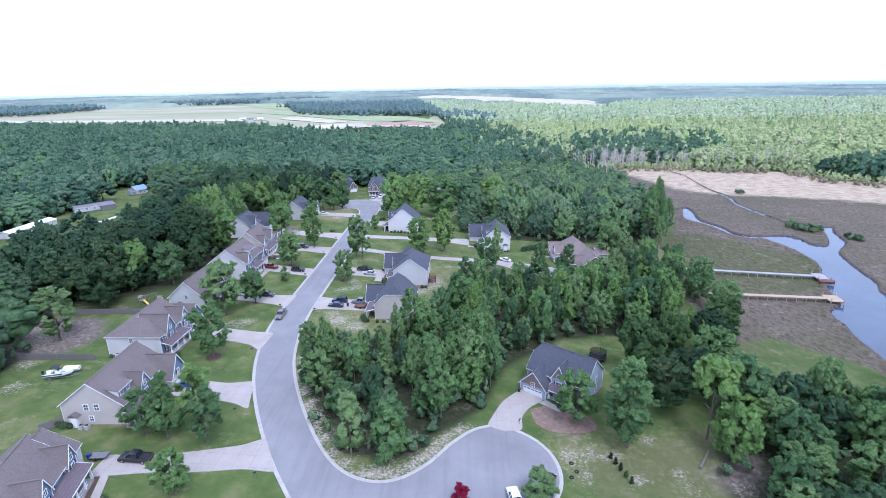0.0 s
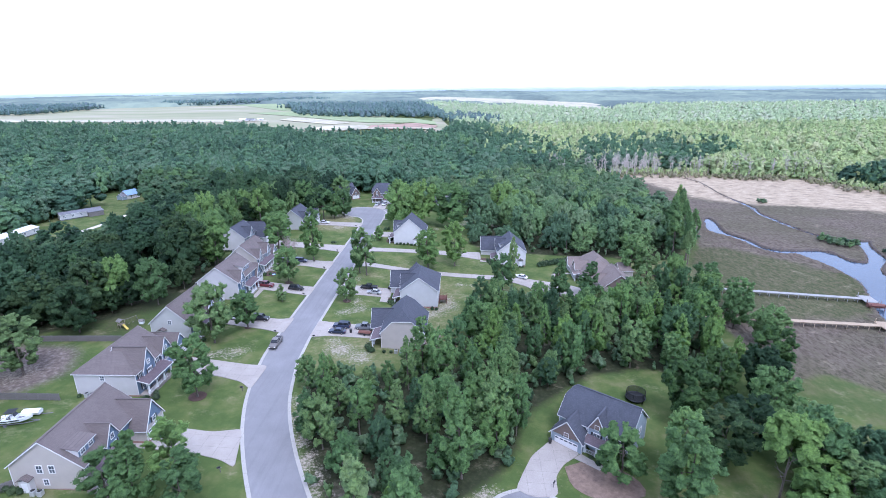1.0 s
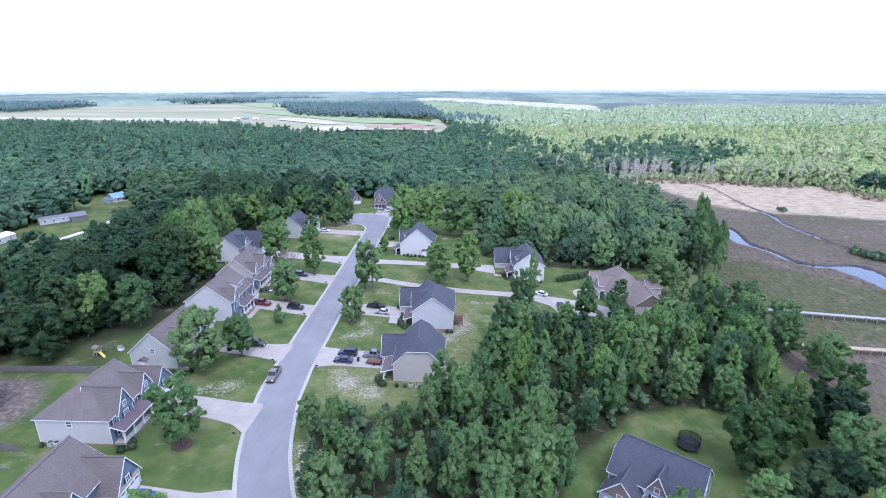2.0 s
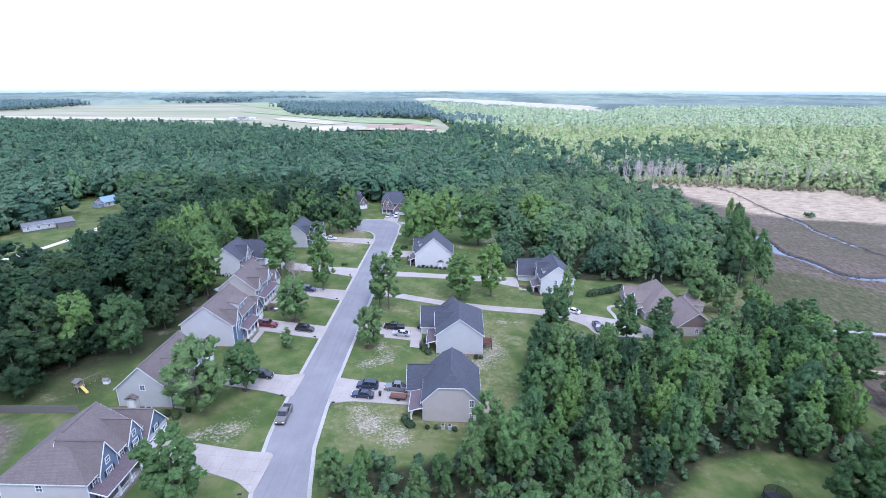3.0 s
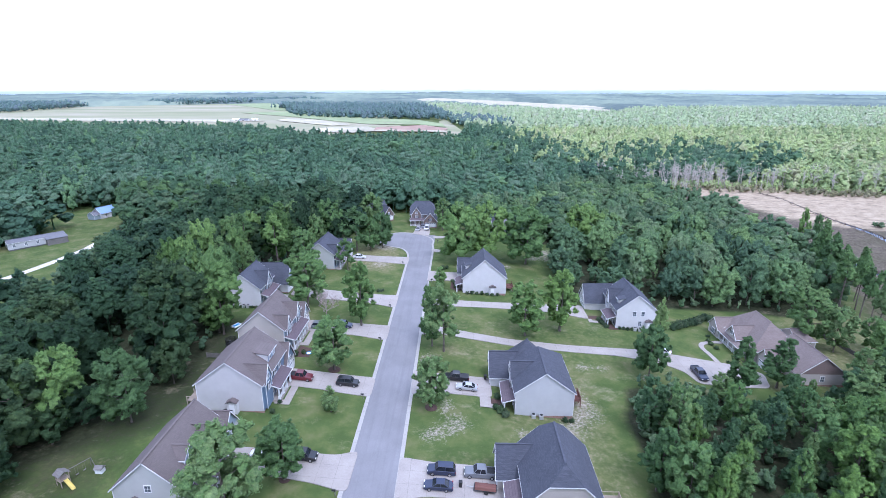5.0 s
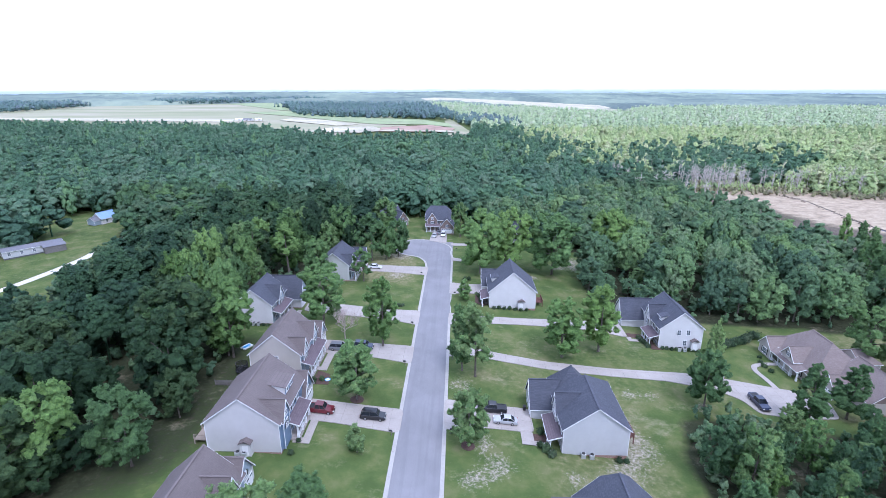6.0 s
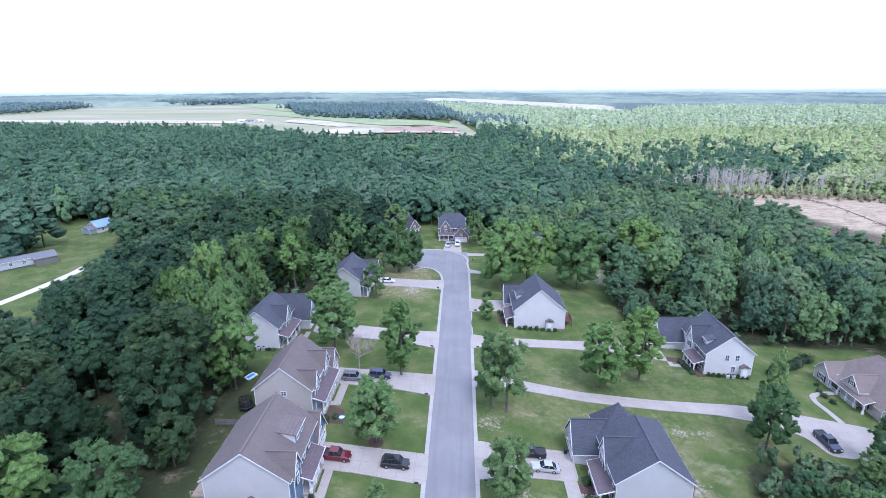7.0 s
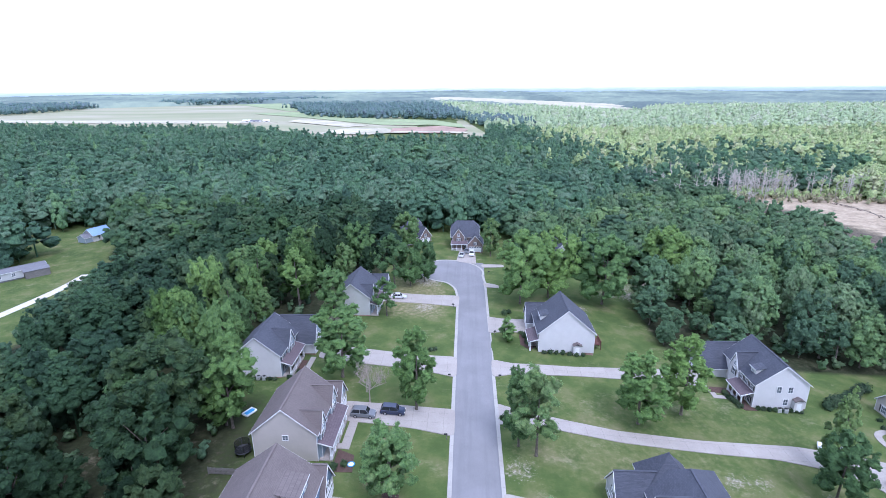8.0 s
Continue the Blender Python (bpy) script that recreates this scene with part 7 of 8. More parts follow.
for x, y, s in ((23.6, -14.6, 1.5), (24.4, -15.8, 1.3), (22.6, -13.4, 1.1), (36.6, -15.6, 1.0), (38.0, -15.6, 0.9), (23.2, -9.4, 1.2), (22.4, -46.6, 1.6), (21.4, -45.0, 1.4), (25.8, -46.6, 0.8), (27.6, -46.6, 0.8), (31.4, -46.8, 0.9), (34.4, -46.6, 1.0), (36.2, -47.0, 0.8), (-24.0, 0.8, 1.2), (-25.4, 0.6, 1.1), (-22.6, 2.0, 1.0), (-23.6, -49.0, 1.2), (-25.6, -48.8, 1.3), (-22.4, -47.2, 1.0), (-29.6, -100.6, 1.1), (-28.0, -101.0, 1.2), (-26.6, -101.0, 1.0), (-21.6, -74.4, 1.3), (-20.2, -73.2, 1.2), (-21.0, -71.6, 1.0), (-36.4, -74.2, 0.8), (17.0, 58.0, 1.3), (13.6, 52.6, 1.3), (14.4, 50.8, 1.4), (14.0, 49.2, 1.3), (12.8, 54.2, 1.0), (-40.6, 28.0, 1.0), (-39.4, 30.2, 0.9), (-22.0, -21.6, 0.9), (-21.6, -18.4, 0.8), (73.4, -83.6, 0.9), (72.4, -82.0, 0.7), (75.6, -85.0, 0.9), (84.8, 24.6, 0.9), (84.6, 22.6, 1.1), (85.0, 20.2, 1.0), (86.0, 27.4, 0.8), (-8.0, -118, 1.0), (-8.0, -120, 1.0), (-17.0, 92.4, 1.0), (9.0, 66.0, 1.4), (10.4, 67.0, 1.2), (-10.6, 43.4, 1.0), (-9.6, 43.8, 0.9)):
    shrub(x, y, s)
for k in range(12):
    shrub(77.6 + k * 1.25, 31.0 + k * 0.72, 2.0, "tall dark evergreen screen shrub in a row")


def condenser(x, y):
    ob = tagged(new("air_conditioner"), "grey air conditioning condenser beside a house wall", "air conditioner", "condensers")
    ob.matrix_basis = pose(x, y, H(x, y))
    bm = bmesh.new()
    box(bm, -0.42, 0.42, -0.42, 0.42, 0.0, 0.95, bevel=0.05)
    part("casing", bm, M_METAL, ob)
    bm = bmesh.new()
    rod(bm, (0, 0, 0.94), (0, 0, 0.98), 0.34, 0.34, 16)
    part("fan_grille", bm, M_BLACK, ob)


for x, y in ((30.2, -15.2), (31.8, -15.2), (29.0, -46.4), (30.4, -46.4), (65.4, 28.2), (66.8, 28.2), (-47.2, 27.2), (-46.0, 27.2), (-30.6, -22.8), (-29.4, -22.8), (-24.4, -101.0), (-23.2, -101.0), (-35.0, -73.8), (-33.8, -73.8), (-31.0, -47.8), (-29.8, -47.8)):
    condenser(x, y)
BEDS = [
    [(19.8, -9.8), (24.6, -9.8), (24.6, -12.0), (19.8, -12.0)], arc(8.9, -15.4, 1.3, 0, 340, 14), arc(-13.8, -4.0, 1.4, 0, 340, 14), arc(-11.8, -71.3, 1.9, 0, 340, 14), arc(-14.2, -38.0, 1.0, 0, 340, 12),
    [(57.2, 34.0), (59.8, 34.0), (59.8, 30.0), (61.0, 28.0), (58.2, 27.8), (56.6, 31.0)], [(53.8, 36.2), (59.6, 36.2), (59.6, 33.9), (53.8, 33.9)], [(-42.4, 36.0), (-38.8, 36.0), (-38.8, 31.4), (-42.4, 31.4)],
    smooth_line([(66.6, -85.0), (72, -83.0), (79, -86), (80, -91), (72, -92.6), (67.4, -90.2), (66.6, -85.0)], 3)[:-1], [(-24.4, 5.8), (-21.4, 4.6), (-20.8, 0.4), (-26.6, -0.2), (-26.8, 1.6), (-24.4, 2.0)],
    [(-14.4, -113.6), (-12.5, -112.9), (-10.8, -118), (-8.6, -124.2), (-9.6, -124.6), (-12.2, -118.4)], [(15.0, 54.0), (12.2, 55.0), (12.0, 48.4), (14.4, 46.0), (16.0, 48)],
]
for outline in BEDS:
    dirt = len(outline) > 16
    tagged(drape("dirt_bed" if dirt else "mulch_bed", outline, 0.07, M_DIRT if dirt else M_MULCH, 0.2), "bare brown dirt bed beside a driveway" if dirt else "dark mulch planting bed", "flower bed", kind="structure")

# trampolines, pools, play set
def trampoline(x, y, r, label):
    ob = tagged(new("trampoline"), label, "trampoline")
    ob.matrix_basis = pose(x, y, H(x, y))
    bm = bmesh.new()
    rod(bm, (0, 0, 0.88), (0, 0, 0.92), r, r, 24)
    part("mat", bm, M_BLACK, ob)
    bm = bmesh.new()
    pts = arc(0, 0, r, 0, 360, 24)
    for p, q in zip(pts, pts[1:]):
        rod(bm, (*p, 0.9), (*q, 0.9), 0.12, 0.12, 6)
    part("pad", bm, M_SHUTTER, ob)
    for k in range(6):
        a = k * math.pi / 3
        bm = bmesh.new()
        rod(bm, (r * math.cos(a), r * math.sin(a), -0.2), (r * math.cos(a), r * math.sin(a), 2.6), 0.04, 0.04, 6)
        part("pole", bm, M_BLACK, ob)
    bm = bmesh.new()
    rim = [[bm.verts.new((*p, z)) for p in pts[:-1]] for z in (0.95, 2.55)]
    for i in range(24):
        bm.faces.new((rim[0][i], rim[0][(i + 1) % 24], rim[1][(i + 1) % 24], rim[1][i]))
    part("safety_net", bm, M_NET, ob, "fine black safety netting")
    bm = bmesh.new()
    for p, q in zip(pts, pts[1:]):
        rod(bm, (*p, 2.55), (*q, 2.55), 0.03, 0.03, 4)
    part("top_ring", bm, M_BLACK, ob)


trampoline(87.6, -60.6, 2.2, "round black trampoline with a safety net on a lawn")
trampoline(-40.6, 3.6, 1.3, "small dark blue trampoline with a net behind a house")
pool = tagged(new("paddling_pool"), "rectangular blue inflatable pool with a white rim", "pool")
pool.matrix_basis = pose(-44.4, 15.3, H(-44.4, 15.3), 0, 0, 62) @ Matrix.Diagonal((0.85, 0.85, 0.9, 1))
bm = bmesh.new()
for a, b, c, d in ((-1.5, 1.5, -0.95, -0.65), (-1.5, 1.5, 0.65, 0.95), (-1.5, -1.2, -0.65, 0.65), (1.2, 1.5, -0.65, 0.65)):
    box(bm, a, b, c, d, 0, 0.5, bevel=0.1)
part("rim", bm, M_POOLWHITE, pool)
bm = bmesh.new()
box(bm, -1.25, 1.25, -0.7, 0.7, 0.0, 0.33)
part("pool_water", bm, M_POOL, pool)
toy = tagged(new("toddler_pool"), "small round pale blue plastic pool on a lawn", "pool")
toy.matrix_basis = pose(-21.4, 2.2, H(-21.4, 2.2) + 0.02) @ Matrix.Diagonal((0.78, 0.78, 0.8, 1))
bm = bmesh.new()
pts = arc(0, 0, 0.75, 0, 360, 18)
for p, q in zip(pts, pts[1:]):
    rod(bm, (*p, 0.14), (*q, 0.14), 0.1, 0.1, 6)
part("rim", bm, M_POOL, toy)
bm = bmesh.new()
rod(bm, (0, 0, 0.0), (0, 0, 0.12), 0.72, 0.72, 18)
part("pool_floor", bm, M_POOLWHITE, toy)
play = tagged(new("play_set"), "wooden climbing tower with a yellow slide and a swing", "play set")
play.matrix_basis = pose(-48.6, -41.4, H(-48.6, -41.4), 0, 0, -25) @ Matrix.Diagonal((0.82, 0.82, 0.9, 1))
for k, (px, py) in enumerate(((-0.8, -0.8), (0.8, -0.8), (0.8, 0.8), (-0.8, 0.8))):
    bm = bmesh.new()
    box(bm, px - 0.06, px + 0.06, py - 0.06, py + 0.06, -0.2, 2.4)
    part("post", bm, M_DECK, play)
bm = bmesh.new()
box(bm, -0.9, 0.9, -0.9, 0.9, 1.2, 1.3)
part("platform", bm, M_DECK, play)
bm = bmesh.new()
slab(bm, [[(-1.1, -1.1, 2.4), (1.1, -1.1, 2.4), (1.1, 0, 3.0), (-1.1, 0, 3.0)], [(-1.1, 0, 3.0), (1.1, 0, 3.0), (1.1, 1.1, 2.4), (-1.1, 1.1, 2.4)]], 0.08)
part("canopy", bm, M_FENCE, play)
bm = bmesh.new()
slab(bm, [[(0.9, -0.3, 1.3), (0.9, 0.3, 1.3), (3.3, 0.3, 0.15), (3.3, -0.3, 0.15)]], 0.06)
for s in (-0.32, 0.32):
    beam(bm, (0.9, s, 1.4), (3.3, s, 0.25), 0.06, 0.22)
part("slide", bm, M_YELLOW, play, "yellow plastic slide")
bm = bmesh.new()
rod(bm, (0, 0.9, 2.3), (0.4, 5.2, 2.3), 0.07, 0.07, 6)
rod(bm, (0.4, 5.2, 2.3), (1.3, 5.4, 0), 0.06, 0.06, 6)
rod(bm, (0.4, 5.2, 2.3), (-0.6, 5.4, 0), 0.06, 0.06, 6)
for yy in (2.4, 3.8):
    for s in (-0.22, 0.22):
        rod(bm, (0.2, yy + s, 2.3), (0.2, yy + s, 0.55), 0.015, 0.015, 4)
    box(bm, 0.05, 0.35, yy - 0.25, yy + 0.25, 0.5, 0.56)
part("swing_frame", bm, M_FENCE, play)
cot = tagged(new("playhouse"), "small white plastic playhouse on a back lawn", "playhouse")
cot.matrix_basis = pose(-44.6, -38.6, H(-44.6, -38.6))
bm = bmesh.new()
box(bm, -0.6, 0.6, -0.5, 0.5, 0, 0.9, bevel=0.05)
part("wall", bm, M_POOLWHITE, cot)
bm = bmesh.new()
prism(bm, [(-0.65, 0.88), (0.65, 0.88), (0, 1.4)], -0.7, 0.7)
part("roof", bm, M_FENCE, cot)

# boat on its trailer
boat = tagged(new("boat"), "white motor boat with an outboard on a trailer", "boat")
boat.matrix_basis = pose(-42.4, -83.6, H(-42.4, -83.6) + 0.55, 0, 0, 12)
bm = bmesh.new()
secs = [(-3.0, 1.05, 0.0, 1.0), (-1.0, 1.15, 0.0, 1.05), (1.2, 1.0, 0.05, 1.15), (2.5, 0.55, 0.3, 1.28), (3.2, 0.06, 0.8, 1.4)]
rings = []
for x, w, lo, hi in secs:
    rings.append([bm.verts.new(p) for p in ((x, -w, hi), (x, -w * 0.8, lo + 0.3), (x, 0, lo), (x, w * 0.8, lo + 0.3), (x, w, hi), (x, w * 0.82, hi), (x, w * 0.7, lo + 0.5), (x, -w * 0.7, lo + 0.5), (x, -w * 0.82, hi))])
for r, s in zip(rings, rings[1:]):
    for i in range(9):
        bm.faces.new((r[i], r[(i + 1) % 9], s[(i + 1) % 9], s[i]))
bm.faces.new(rings[0]), bm.faces.new(rings[-1][::-1])
part("hull", bm, M_POOLWHITE, boat)
bm = bmesh.new()
box(bm, -0.5, 0.4, -0.55, 0.55, 0.6, 1.5, bevel=0.08)
part("console", bm, M_POOLWHITE, boat)
bm = bmesh.new()
box(bm, -2.8, 1.5, -0.72, 0.72, 0.5, 0.62)
part("cockpit_floor", bm, M_GREYROOF, boat, "grey cockpit floor")
bm = bmesh.new()
slab(bm, [[(0.42, -0.62, 1.5), (0.42, 0.62, 1.5), (0.05, 0.55, 2.0), (0.05, -0.55, 2.0)]], 0.04)
part("windscreen", bm, M_CARGLASS, boat, "dark tinted windscreen")
for s in (-1, 1):
    bm = bmesh.new()
    beam(bm, (-3.0, s * 1.07, 0.72), (1.2, s * 1.03, 0.84), 0.04, 0.2)
    part("hull_stripe", bm, M_SHUTTER, boat, "dark blue stripe along the hull")
    bm = bmesh.new()
    box(bm, -2.2, -1.4, s * 0.4 - 0.25, s * 0.4 + 0.25, 0.6, 1.05, bevel=0.06)
    part("seat", bm, M_POOLWHITE, boat)
bm = bmesh.new()
for s in (-0.8, 0.8):
    rod(bm, (-1.0, s, 1.0), (-0.9, s, 2.5), 0.03, 0.03, 5)
    rod(bm, (-1.0, s, 1.0), (0.3, s, 2.5), 0.03, 0.03, 5)
slab(bm, [[(-1.3, -0.85, 2.5), (0.5, -0.85, 2.5), (0.5, 0.85, 2.5), (-1.3, 0.85, 2.5)]], 0.06)
part("folding_top", bm, M_SHUTTER, boat, "dark canvas folding top on a frame")
bm = bmesh.new()
box(bm, -3.5, -3.0, -0.2, 0.2, 0.9, 1.6, bevel=0.08)
box(bm, -3.35, -3.15, -0.1, 0.1, 0.1, 0.9)
part("outboard_motor", bm, M_BLACK, boat)
bm = bmesh.new()
for s in (-0.7, 0.7):
    beam(bm, (-3.0, s, -0.1), (1.6, s, -0.1), 0.1, 0.12)
    beam(bm, (1.6, s, -0.1), (4.3, 0, -0.15), 0.1, 0.12)
    rod(bm, (-1.6, s * 1.3 - 0.1, -0.25), (-1.6, s * 1.3 + 0.1, -0.25), 0.3, 0.3, 14)
part("boat_trailer", bm, M_GREYROOF, boat)
small = tagged(new("jet_boat"), "small covered boat behind a larger one", "boat")
small.matrix_basis = pose(-41.0, -80.6, H(-41.0, -80.6) + 0.4, 0, 0, 8)
bm = bmesh.new()
prism(bm, [(-0.8, 0.6), (-0.6, 0.0), (0.6, 0.0), (0.8, 0.6), (0.4, 0.95), (-0.4, 0.95)], -2.2, 1.2)
part("hull", bm, M_POOLWHITE, small)
bm = bmesh.new()
beam(bm, (-2.2, 0, -0.15), (3.4, 0, -0.15), 0.12, 0.1)
for s in (-0.8, 0.8):
    rod(bm, (-0.8, s - 0.1, -0.12), (-0.8, s + 0.1, -0.12), 0.26, 0.26, 12)
part("boat_trailer", bm, M_GREYROOF, small)
flat = tagged(new("utility_trailer"), "flat utility trailer parked beside a garage", "trailer")
flat.matrix_basis = pose(-15.4, -108.6, H(-15.4, -108.6) + 0.14, 0, 0, 5)
bm = bmesh.new()
box(bm, -1.5, 1.5, -0.85, 0.85, 0.5, 0.6)
beam(bm, (1.5, 0, 0.5), (2.7, 0, 0.42), 0.1, 0.1)
part("trailer_bed", bm, M_GREYROOF, flat)
for s in (-0.95, 0.95):
    bm = bmesh.new()
    rod(bm, (-0.2, s - 0.09, 0.3), (-0.2, s + 0.09, 0.3), 0.3, 0.3, 14)
    part("wheel", bm, M_RUBBER, flat)


def bin_(x, y, mat, label):
    ob = tagged(new("wheelie_bin"), label, "bin", "wheelie bins")
    ob.matrix_basis = pose(x, y, H(x, y) + 0.12)
    bm = bmesh.new()
    v = box(bm, -0.3, 0.3, -0.35, 0.35, 0.05, 1.0)
    for p in v:
        if p.co.z < 0.5:
            p.co.x *= 0.8
            p.co.y *= 0.8
    part("body", bm, mat, ob)
    bm = bmesh.new()
    box(bm, -0.32, 0.32, -0.4, 0.36, 1.0, 1.08, bevel=0.02)
    part("lid", bm, mat, ob)


bin_(-17.0, -109.0, M_BINBLUE, "deep blue plastic wheeled bin beside a garage"), bin_(20.8, -2.6, M_BLACK, "black plastic wheeled bin beside a garage"), bin_(14.9, -36.9, M_BLACK, "black plastic wheeled bin on a driveway"), bin_(64.8, -78.4, M_BLACK, "black plastic wheeled bin beside a garage")


def deck(x0, x1, y0, y1, top, mat, label):
    zc = H((x0 + x1) / 2, (y0 + y1) / 2)
    ob = tagged(new("deck"), label, "deck")
    ob.matrix_basis = pose(0, 0, zc)
    n = int((y1 - y0) / 0.3)
    for k in range(n):
        bm = bmesh.new()
        yy = y0 + (y1 - y0) * k / n
        box(bm, x0, x1, yy, yy + (y1 - y0) / n - 0.03, top - 0.06, top)
        part("board", bm, mat, ob)
    for px in (x0 + 0.1, x1 - 0.1):
        for py in (y0 + 0.1, (y0 + y1) / 2, y1 - 0.1):
            bm = bmesh.new()
            box(bm, px - 0.08, px + 0.08, py - 0.08, py + 0.08, -0.9, top + 1.0)
            part("post", bm, mat, ob)
    bm = bmesh.new()
    for z in (top + 0.95, top + 0.15):
        beam(bm, (x1 - 0.1, y0 + 0.1, z), (x1 - 0.1, y1 - 0.1, z), 0.09, 0.06)
        for py in (y0 + 0.1, y1 - 0.1):
            beam(bm, (x0 + 0.1, py, z), (x1 - 0.1, py, z), 0.09, 0.06)
    for k in range(int((y1 - y0) / 0.15)):
        beam(bm, (x1 - 0.1, y0 + 0.15 * k + 0.1, top + 0.15), (x1 - 0.1, y0 + 0.15 * k + 0.1, top + 0.95), 0.04, 0.04)
    part("railing", bm, mat, ob)


deck(36.6, 40.6, -44.6, -38.6, 1.9, M_DECK, "raised weathered timber deck behind a house")
deck(38.6, 41.2, -10.0, -6.4, 1.6, M_REDDECK, "small red-stained timber deck behind a house")
deck(29.9, 32.4, 48.6, 52.6, 1.3, M_REDDECK, "small red-stained timber deck behind a house")
deck(-39.6, -36.8, -20.0, -14.0, 0.8, M_DECK, "low timber deck behind a house")


BOARDS = {}


def board_mesh(tall, mat):
    if (tall, mat.name) not in BOARDS:
        bm = bmesh.new()
        box(bm, -0.09, 0.09, 0.03, 0.055, 0.05, tall)
        me = bpy.data.meshes.new("board")
        bm.to_mesh(me)
        bm.free()
        me.materials.append(mat)
        BOARDS[tall, mat.name] = me
    return BOARDS[tall, mat.name]


def fence(points, label, mat=M_FENCE, tall=1.75):
    ob = tagged(new("fence"), label, "fence")
    for (ax, ay), (bx, by) in zip(points, points[1:]):
        n = max(1, round(math.hypot(bx - ax, by - ay) / 2.4))
        for k in range(n):
            p = (ax + (bx - ax) * k / n, ay + (by - ay) * k / n)
            q = (ax + (bx - ax) * (k + 1) / n, ay + (by - ay) * (k + 1) / n)
            z = H(*p)
            bm = bmesh.new()
            box(bm, p[0] - 0.06, p[0] + 0.06, p[1] - 0.06, p[1] + 0.06, z - 0.3, z + tall + 0.1)
            part("post", bm, mat, ob)
            bm = bmesh.new()
            for rail in (0.35, tall - 0.35):
                beam(bm, (*p, z + rail), (*q, H(*q) + rail), 0.05, 0.09)
            panel = part("panel", bm, mat, ob)
            turn = math.degrees(math.atan2(by - ay, bx - ax))
            for j in range(12):
                u = (j + 0.5) / 12
                bx_, by_ = p[0] + (q[0] - p[0]) * u, p[1] + (q[1] - p[1]) * u
                shared("board", board_mesh(tall, mat), panel, pose(bx_, by_, H(bx_, by_) + 0.03 * ((j * 7) % 3 - 1), 0, 0, turn))
    return ob


fence([(-76, -50.5), (-43.2, -49.2)], "weathered grey board fence along a back garden")
fence([(-68, -76.2), (-39.6, -75.6)], "dark board fence between two back gardens")
fence([(-44.4, -1.4), (-36.8, -1.8)], "dark board fence beside a back garden", tall=1.3)
fence([(-31.5, -102.6), (-28.4, -99.6)], "short dark board fence beside a house")
fence([(120, 30), (122, 16), (112, 8), (108.2, 8)], "low dark board fence round a back lawn", tall=1.2)


def dock(line, wide, platform, mat, label):
    """A boardwalk on posts across the marsh with a landing at its end."""
    ob = tagged(new("dock"), label, "dock", "docks")
    p = np.array(line, float)
    (ax, ay), (bx, by) = p[0], p[-1]
    length = math.hypot(bx - ax, by - ay)
    deg = math.degrees(math.atan2(by - ay, bx - ax))
    top = -6.5 + 1.5
    ob.matrix_basis = pose(ax, ay, 0, 0, 0, deg)
    n = int(length / 0.45)
    me = None
    for k in range(n):
        if me is None:
            bm = bmesh.new()
            box(bm, 0, 0.41, -wide / 2, wide / 2, top - 0.05, top, bevel=0.008)
            first = part("board", bm, mat, ob)
            me = first.data
        else:
            shared("board", me, ob, pose(k * 0.45, 0, (0.006 * ((k * 7) % 5 - 2))))
    for s in (-1, 1):
        bm = bmesh.new()
        box(bm, 0, length, s * wide * 0.42 - 0.05, s * wide * 0.42 + 0.05, top - 0.28, top - 0.05)
        part("stringer", bm, mat, ob)
    for k in range(int(length / 3) + 1):
        for s in (-1, 1):
            bm = bmesh.new()
            rod(bm, (k * 3.0, s * wide * 0.5, -8.0), (k * 3.0, s * wide * 0.5, top + 0.12), 0.11, 0.1, 7)
            part("piling", bm, mat, ob)
    x0, x1, y0, y1 = platform
    bm = bmesh.new()
    box(bm, length + x0, length + x1, y0 + 0.1, y1 - 0.1, top - 0.2, top + 0.005)
    landing = part("landing", bm, mat, ob)
    bm = bmesh.new()
    box(bm, 0, 0.41, y0, y1, top + 0.01, top + 0.07)
    plank = mesh_of("board", bm, mat)
    for k in range(int((x1 - x0) / 0.45)):
        shared("board", plank, landing, pose(length + x0 + k * 0.45, 0, 0))
    for px in (x0 + 0.3, x1 - 0.3):
        for py in (y0 + 0.2, y1 - 0.2):
            bm = bmesh.new()
            rod(bm, (length + px, py, -8.4), (length + px, py, top + 1.1), 0.14, 0.13, 8)
            part("piling", bm, mat, landing)
    return ob


dock([(122, 11.4), (182.6, 0.1)], 1.7, (-0.6, 3.4, -3.6, 2.6), M_DOCKOLD, "long grey timber boardwalk over the marsh to a landing")
dock([(122, -14.6), (173.4, -20.6)], 1.9, (-0.6, 4.0, -3.2, 2.6), M_DOCKNEW, "long new pale timber boardwalk over the marsh to a landing")
hoist = tagged(new("boat_lift"), "small covered boat at the end of a dock", "boat")
hoist.matrix_basis = pose(183.4, -5.2, -6.3, 0, 0, -12)
bm = bmesh.new()
prism(bm, [(-1.0, 1.2), (-0.7, 0.4), (0.7, 0.4), (1.0, 1.2), (0.5, 1.6), (-0.5, 1.6)], -2.6, 2.2)
part("hull", bm, M_REDDECK, hoist)
bm = bmesh.new()
for px in (-2.2, 1.8):
    for s in (-1.4, 1.4):
        rod(bm, (px, s, -1.2), (px, s, 2.0), 0.1, 0.1, 6)
part("lift_frame", bm, M_REDDECK, hoist)

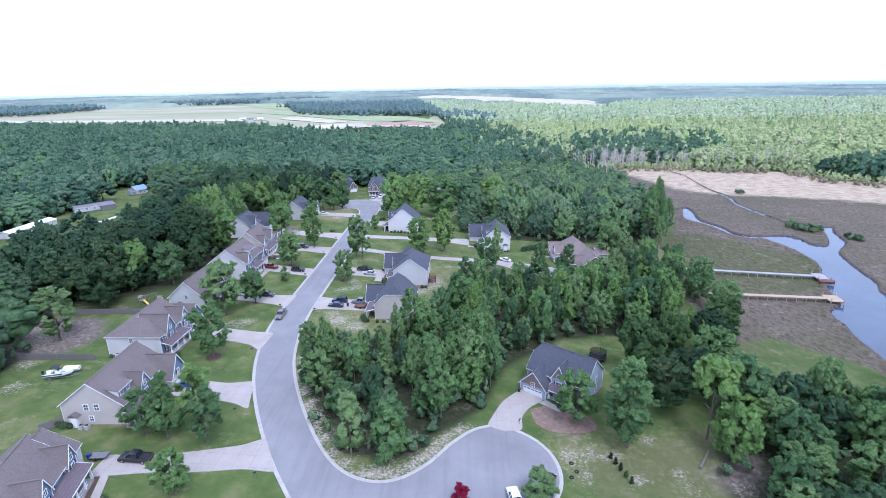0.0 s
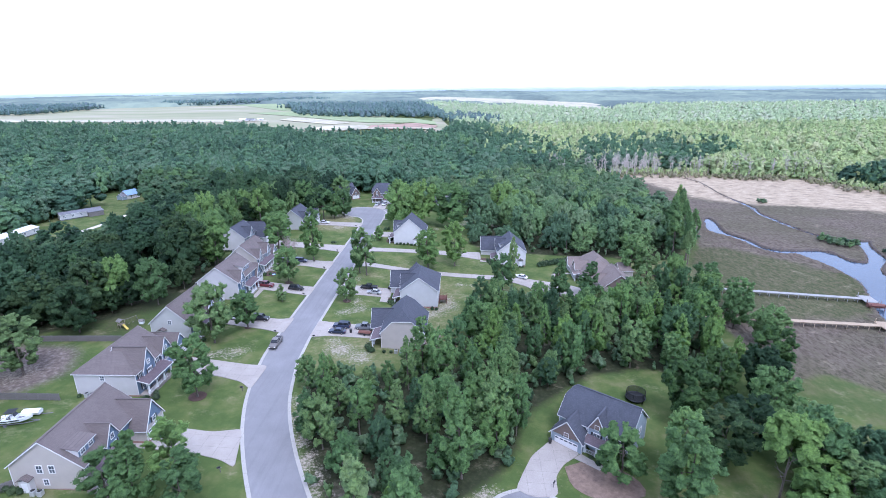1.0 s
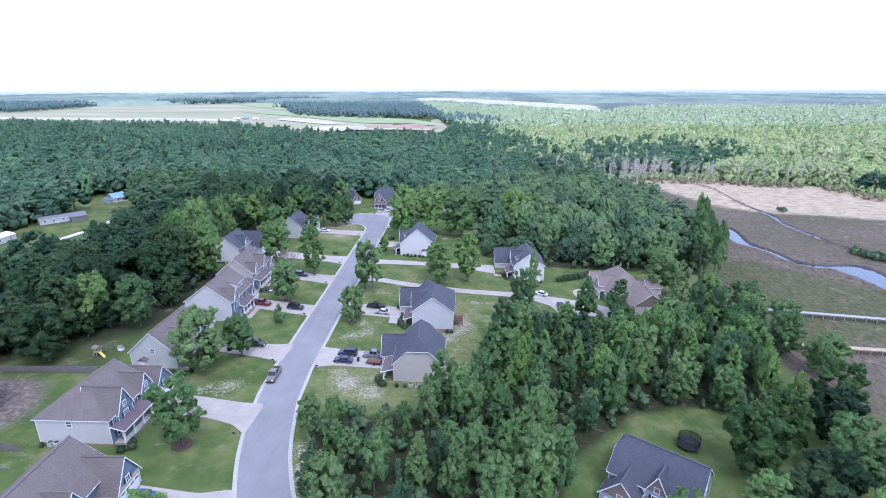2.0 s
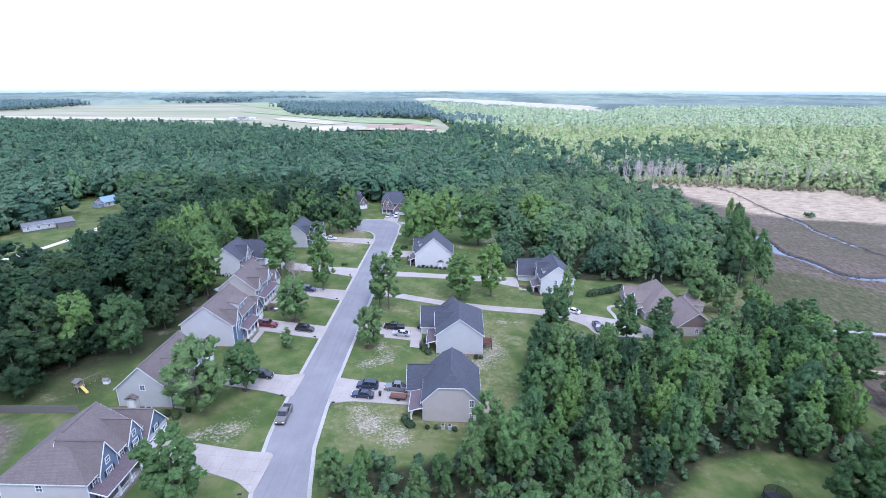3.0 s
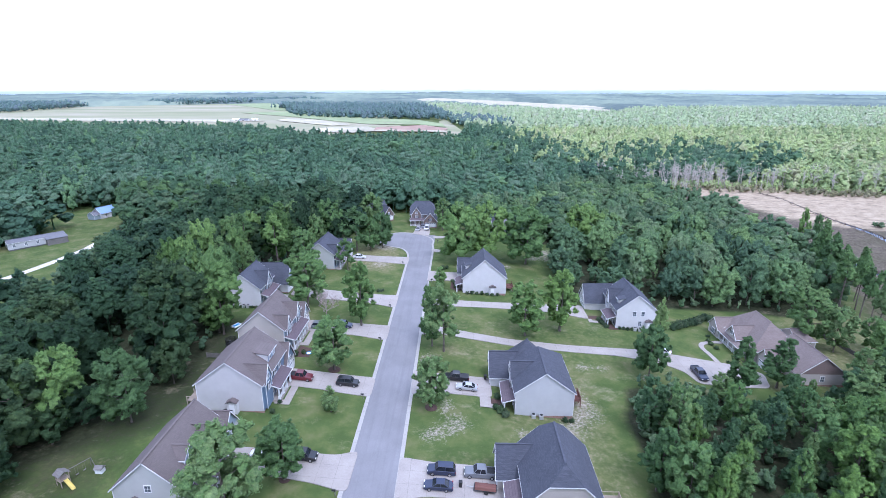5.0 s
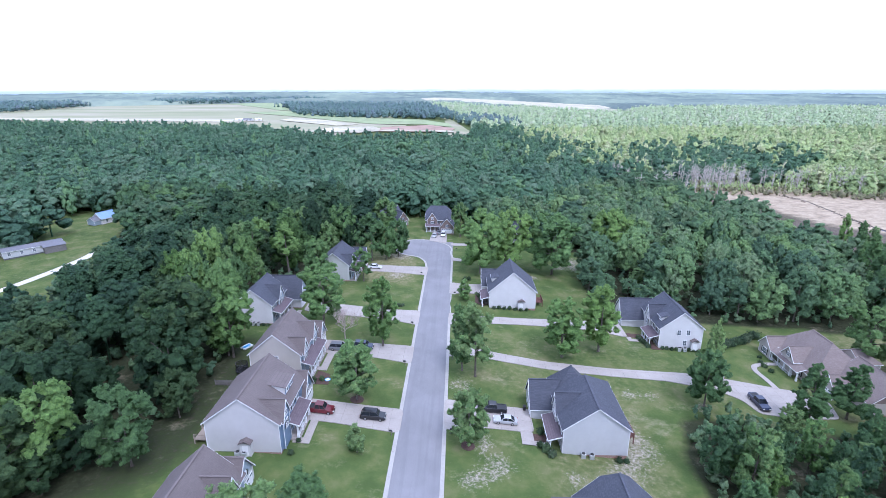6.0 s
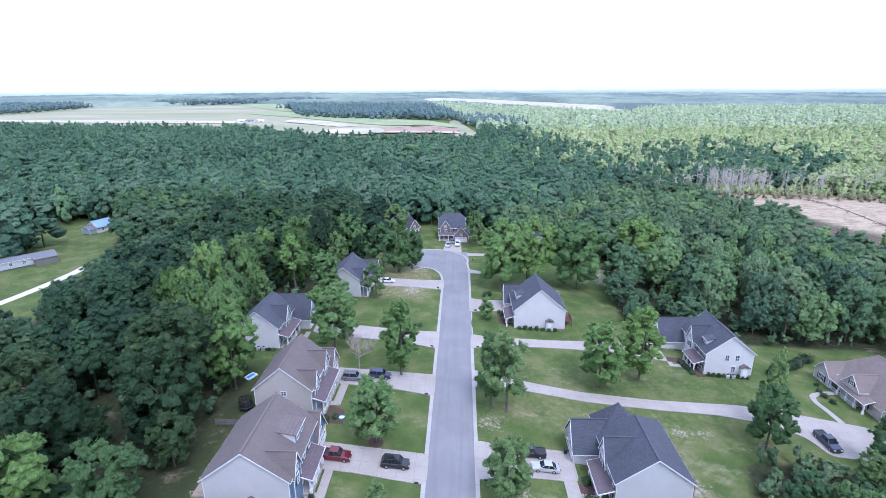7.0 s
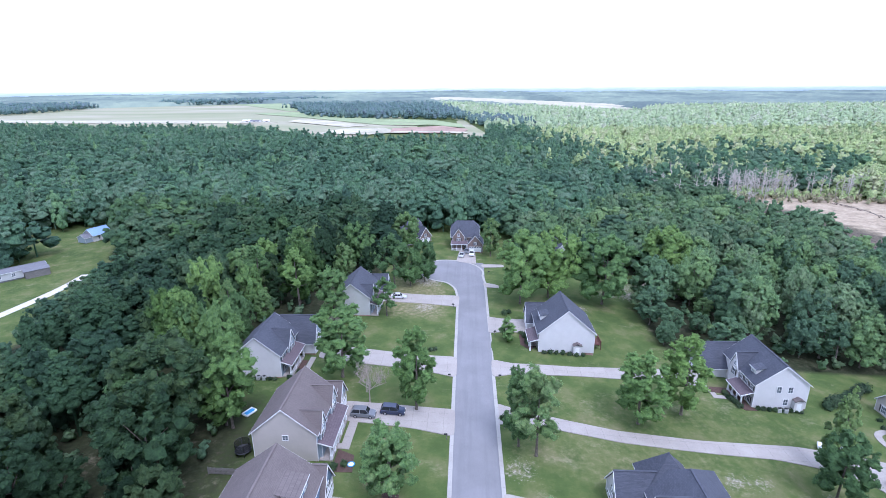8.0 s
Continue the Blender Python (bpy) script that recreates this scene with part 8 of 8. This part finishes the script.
# a leafless pinkish tree and a leaning trunk
def bare_tree(x, y, tall, label, seed, lean=(0, 0), levels=4, mat=M_SNAG):
    g = np.random.default_rng(seed)
    bm = bmesh.new()
    z = H(x, y)
    ends = [((x, y, z - 0.2), (x + lean[0] * 0.4, y + lean[1] * 0.4, z + tall * 0.4), tall * 0.013)]
    for level in range(levels):
        nxt = []
        for p, q, r in ends:
            rod(bm, p, q, r, r * 0.7, 6 if level < 2 else 4)
            for _k in range(4 if level else 6):
                d = Vector(q) - Vector(p)
                l = tall * (0.34, 0.22, 0.16, 0.12, 0.08)[level] * g.uniform(0.7, 1.2)
                t = Vector((g.normal(0, 0.55), g.normal(0, 0.55), 0.75)).normalized() * l
                s = Vector(p).lerp(Vector(q), g.uniform(0.55, 1.0))
                nxt.append((s, s + t, r * 0.55))
        ends = nxt
    ob = new("bare_tree")
    part("crown", bm, mat, ob)
    return tagged(ob, label, "tree")


bare_tree(-21.5, 20.6, 10.5, "leafless pinkish-grey ornamental tree beside a driveway", 3, levels=5, mat=M_TWIG)
bare_tree(74, 96, 11.0, "leafless grey tree in a sandy yard", 4, levels=5)
fallen = tagged(new("fallen_trunk"), "bare fallen tree trunk lying on sandy ground", "trunk")
bm = bmesh.new()
rod(bm, (101.3, -96.0, H(101.3, -96.0) + 0.3), (99.2, -98.6, H(99.2, -98.6) + 0.26), 0.2, 0.25, 9)
rod(bm, (99.2, -98.6, H(99.2, -98.6) + 0.26), (97.4, -101, H(97.4, -101) + 0.2), 0.25, 0.29, 9)
for k in range(4):
    rod(bm, (100.8 - 0.6 * k, -96.6 - 0.75 * k, H(100, -97) + 0.3), (101.4 - 0.7 * k + 0.5 * (k % 2), -97.6 - 0.5 * k, H(100, -97) + 0.7 + 0.2 * (k % 3)), 0.06, 0.03, 5)
part("trunk", bm, M_DEADWOOD, fallen)


# young conifers, discarded tyres and a garden pad on the rough lawns
for k in range(5):
    tree(7, 80.6 + 0.55 * k, -99.6 - 1.6 * k, 1.7 + 0.2 * (k % 3), 0.55, "tiny young conifer planted in a row on a rough lawn", "young conifers", k * 50.0, LEAF_DEEP)
for x, y in ((71.9, -105.4), (73.2, -103.8), (72.6, -101.6)):
    bm = bmesh.new()
    for i in range(14):
        a, b = 2 * math.pi * i / 14, 2 * math.pi * (i + 1) / 14
        rod(bm, (0.33 * math.cos(a), 0.33 * math.sin(a), 0.12), (0.33 * math.cos(b), 0.33 * math.sin(b), 0.12), 0.12, 0.12, 8)
    tyre = tagged(part("tyre", bm, M_RUBBER), "old black tyre lying on a verge", "tyre", "discarded tyres")
    tyre.matrix_basis = pose(x, y, H(x, y))

# a low utility trailer with a brown load, beside the garage
haul = tagged(new("utility_trailer"), "low utility trailer under a brown tarpaulin on a driveway", "trailer")
haul.matrix_basis = pose(19.0, -37.4, H(19.0, -37.4) + 0.14, 0, 0, 172)
bm = bmesh.new()
box(bm, -1.9, 1.9, -0.85, 0.85, 0.45, 0.62, bevel=0.03)
part("bed", bm, M_BLACK, haul)
bm = bmesh.new()
prism(bm, [(-0.8, 0.63), (0.8, 0.63), (0.62, 0.98), (0.1, 1.12), (-0.6, 0.95)], -1.8, 1.7)
part("tarpaulin", bm, M_REDDECK, haul, "crumpled brown tarpaulin")
bm = bmesh.new()
rod(bm, (1.9, 0, 0.5), (3.1, 0, 0.45), 0.05, 0.05, 6)
part("drawbar", bm, M_METAL, haul)
for s in (-1, 1):
    bm = bmesh.new()
    rod(bm, (-0.2, s * 0.86, 0.33), (-0.2, s * 1.04, 0.33), 0.33, 0.33, 16)
    part("wheel", bm, M_RUBBER, haul)
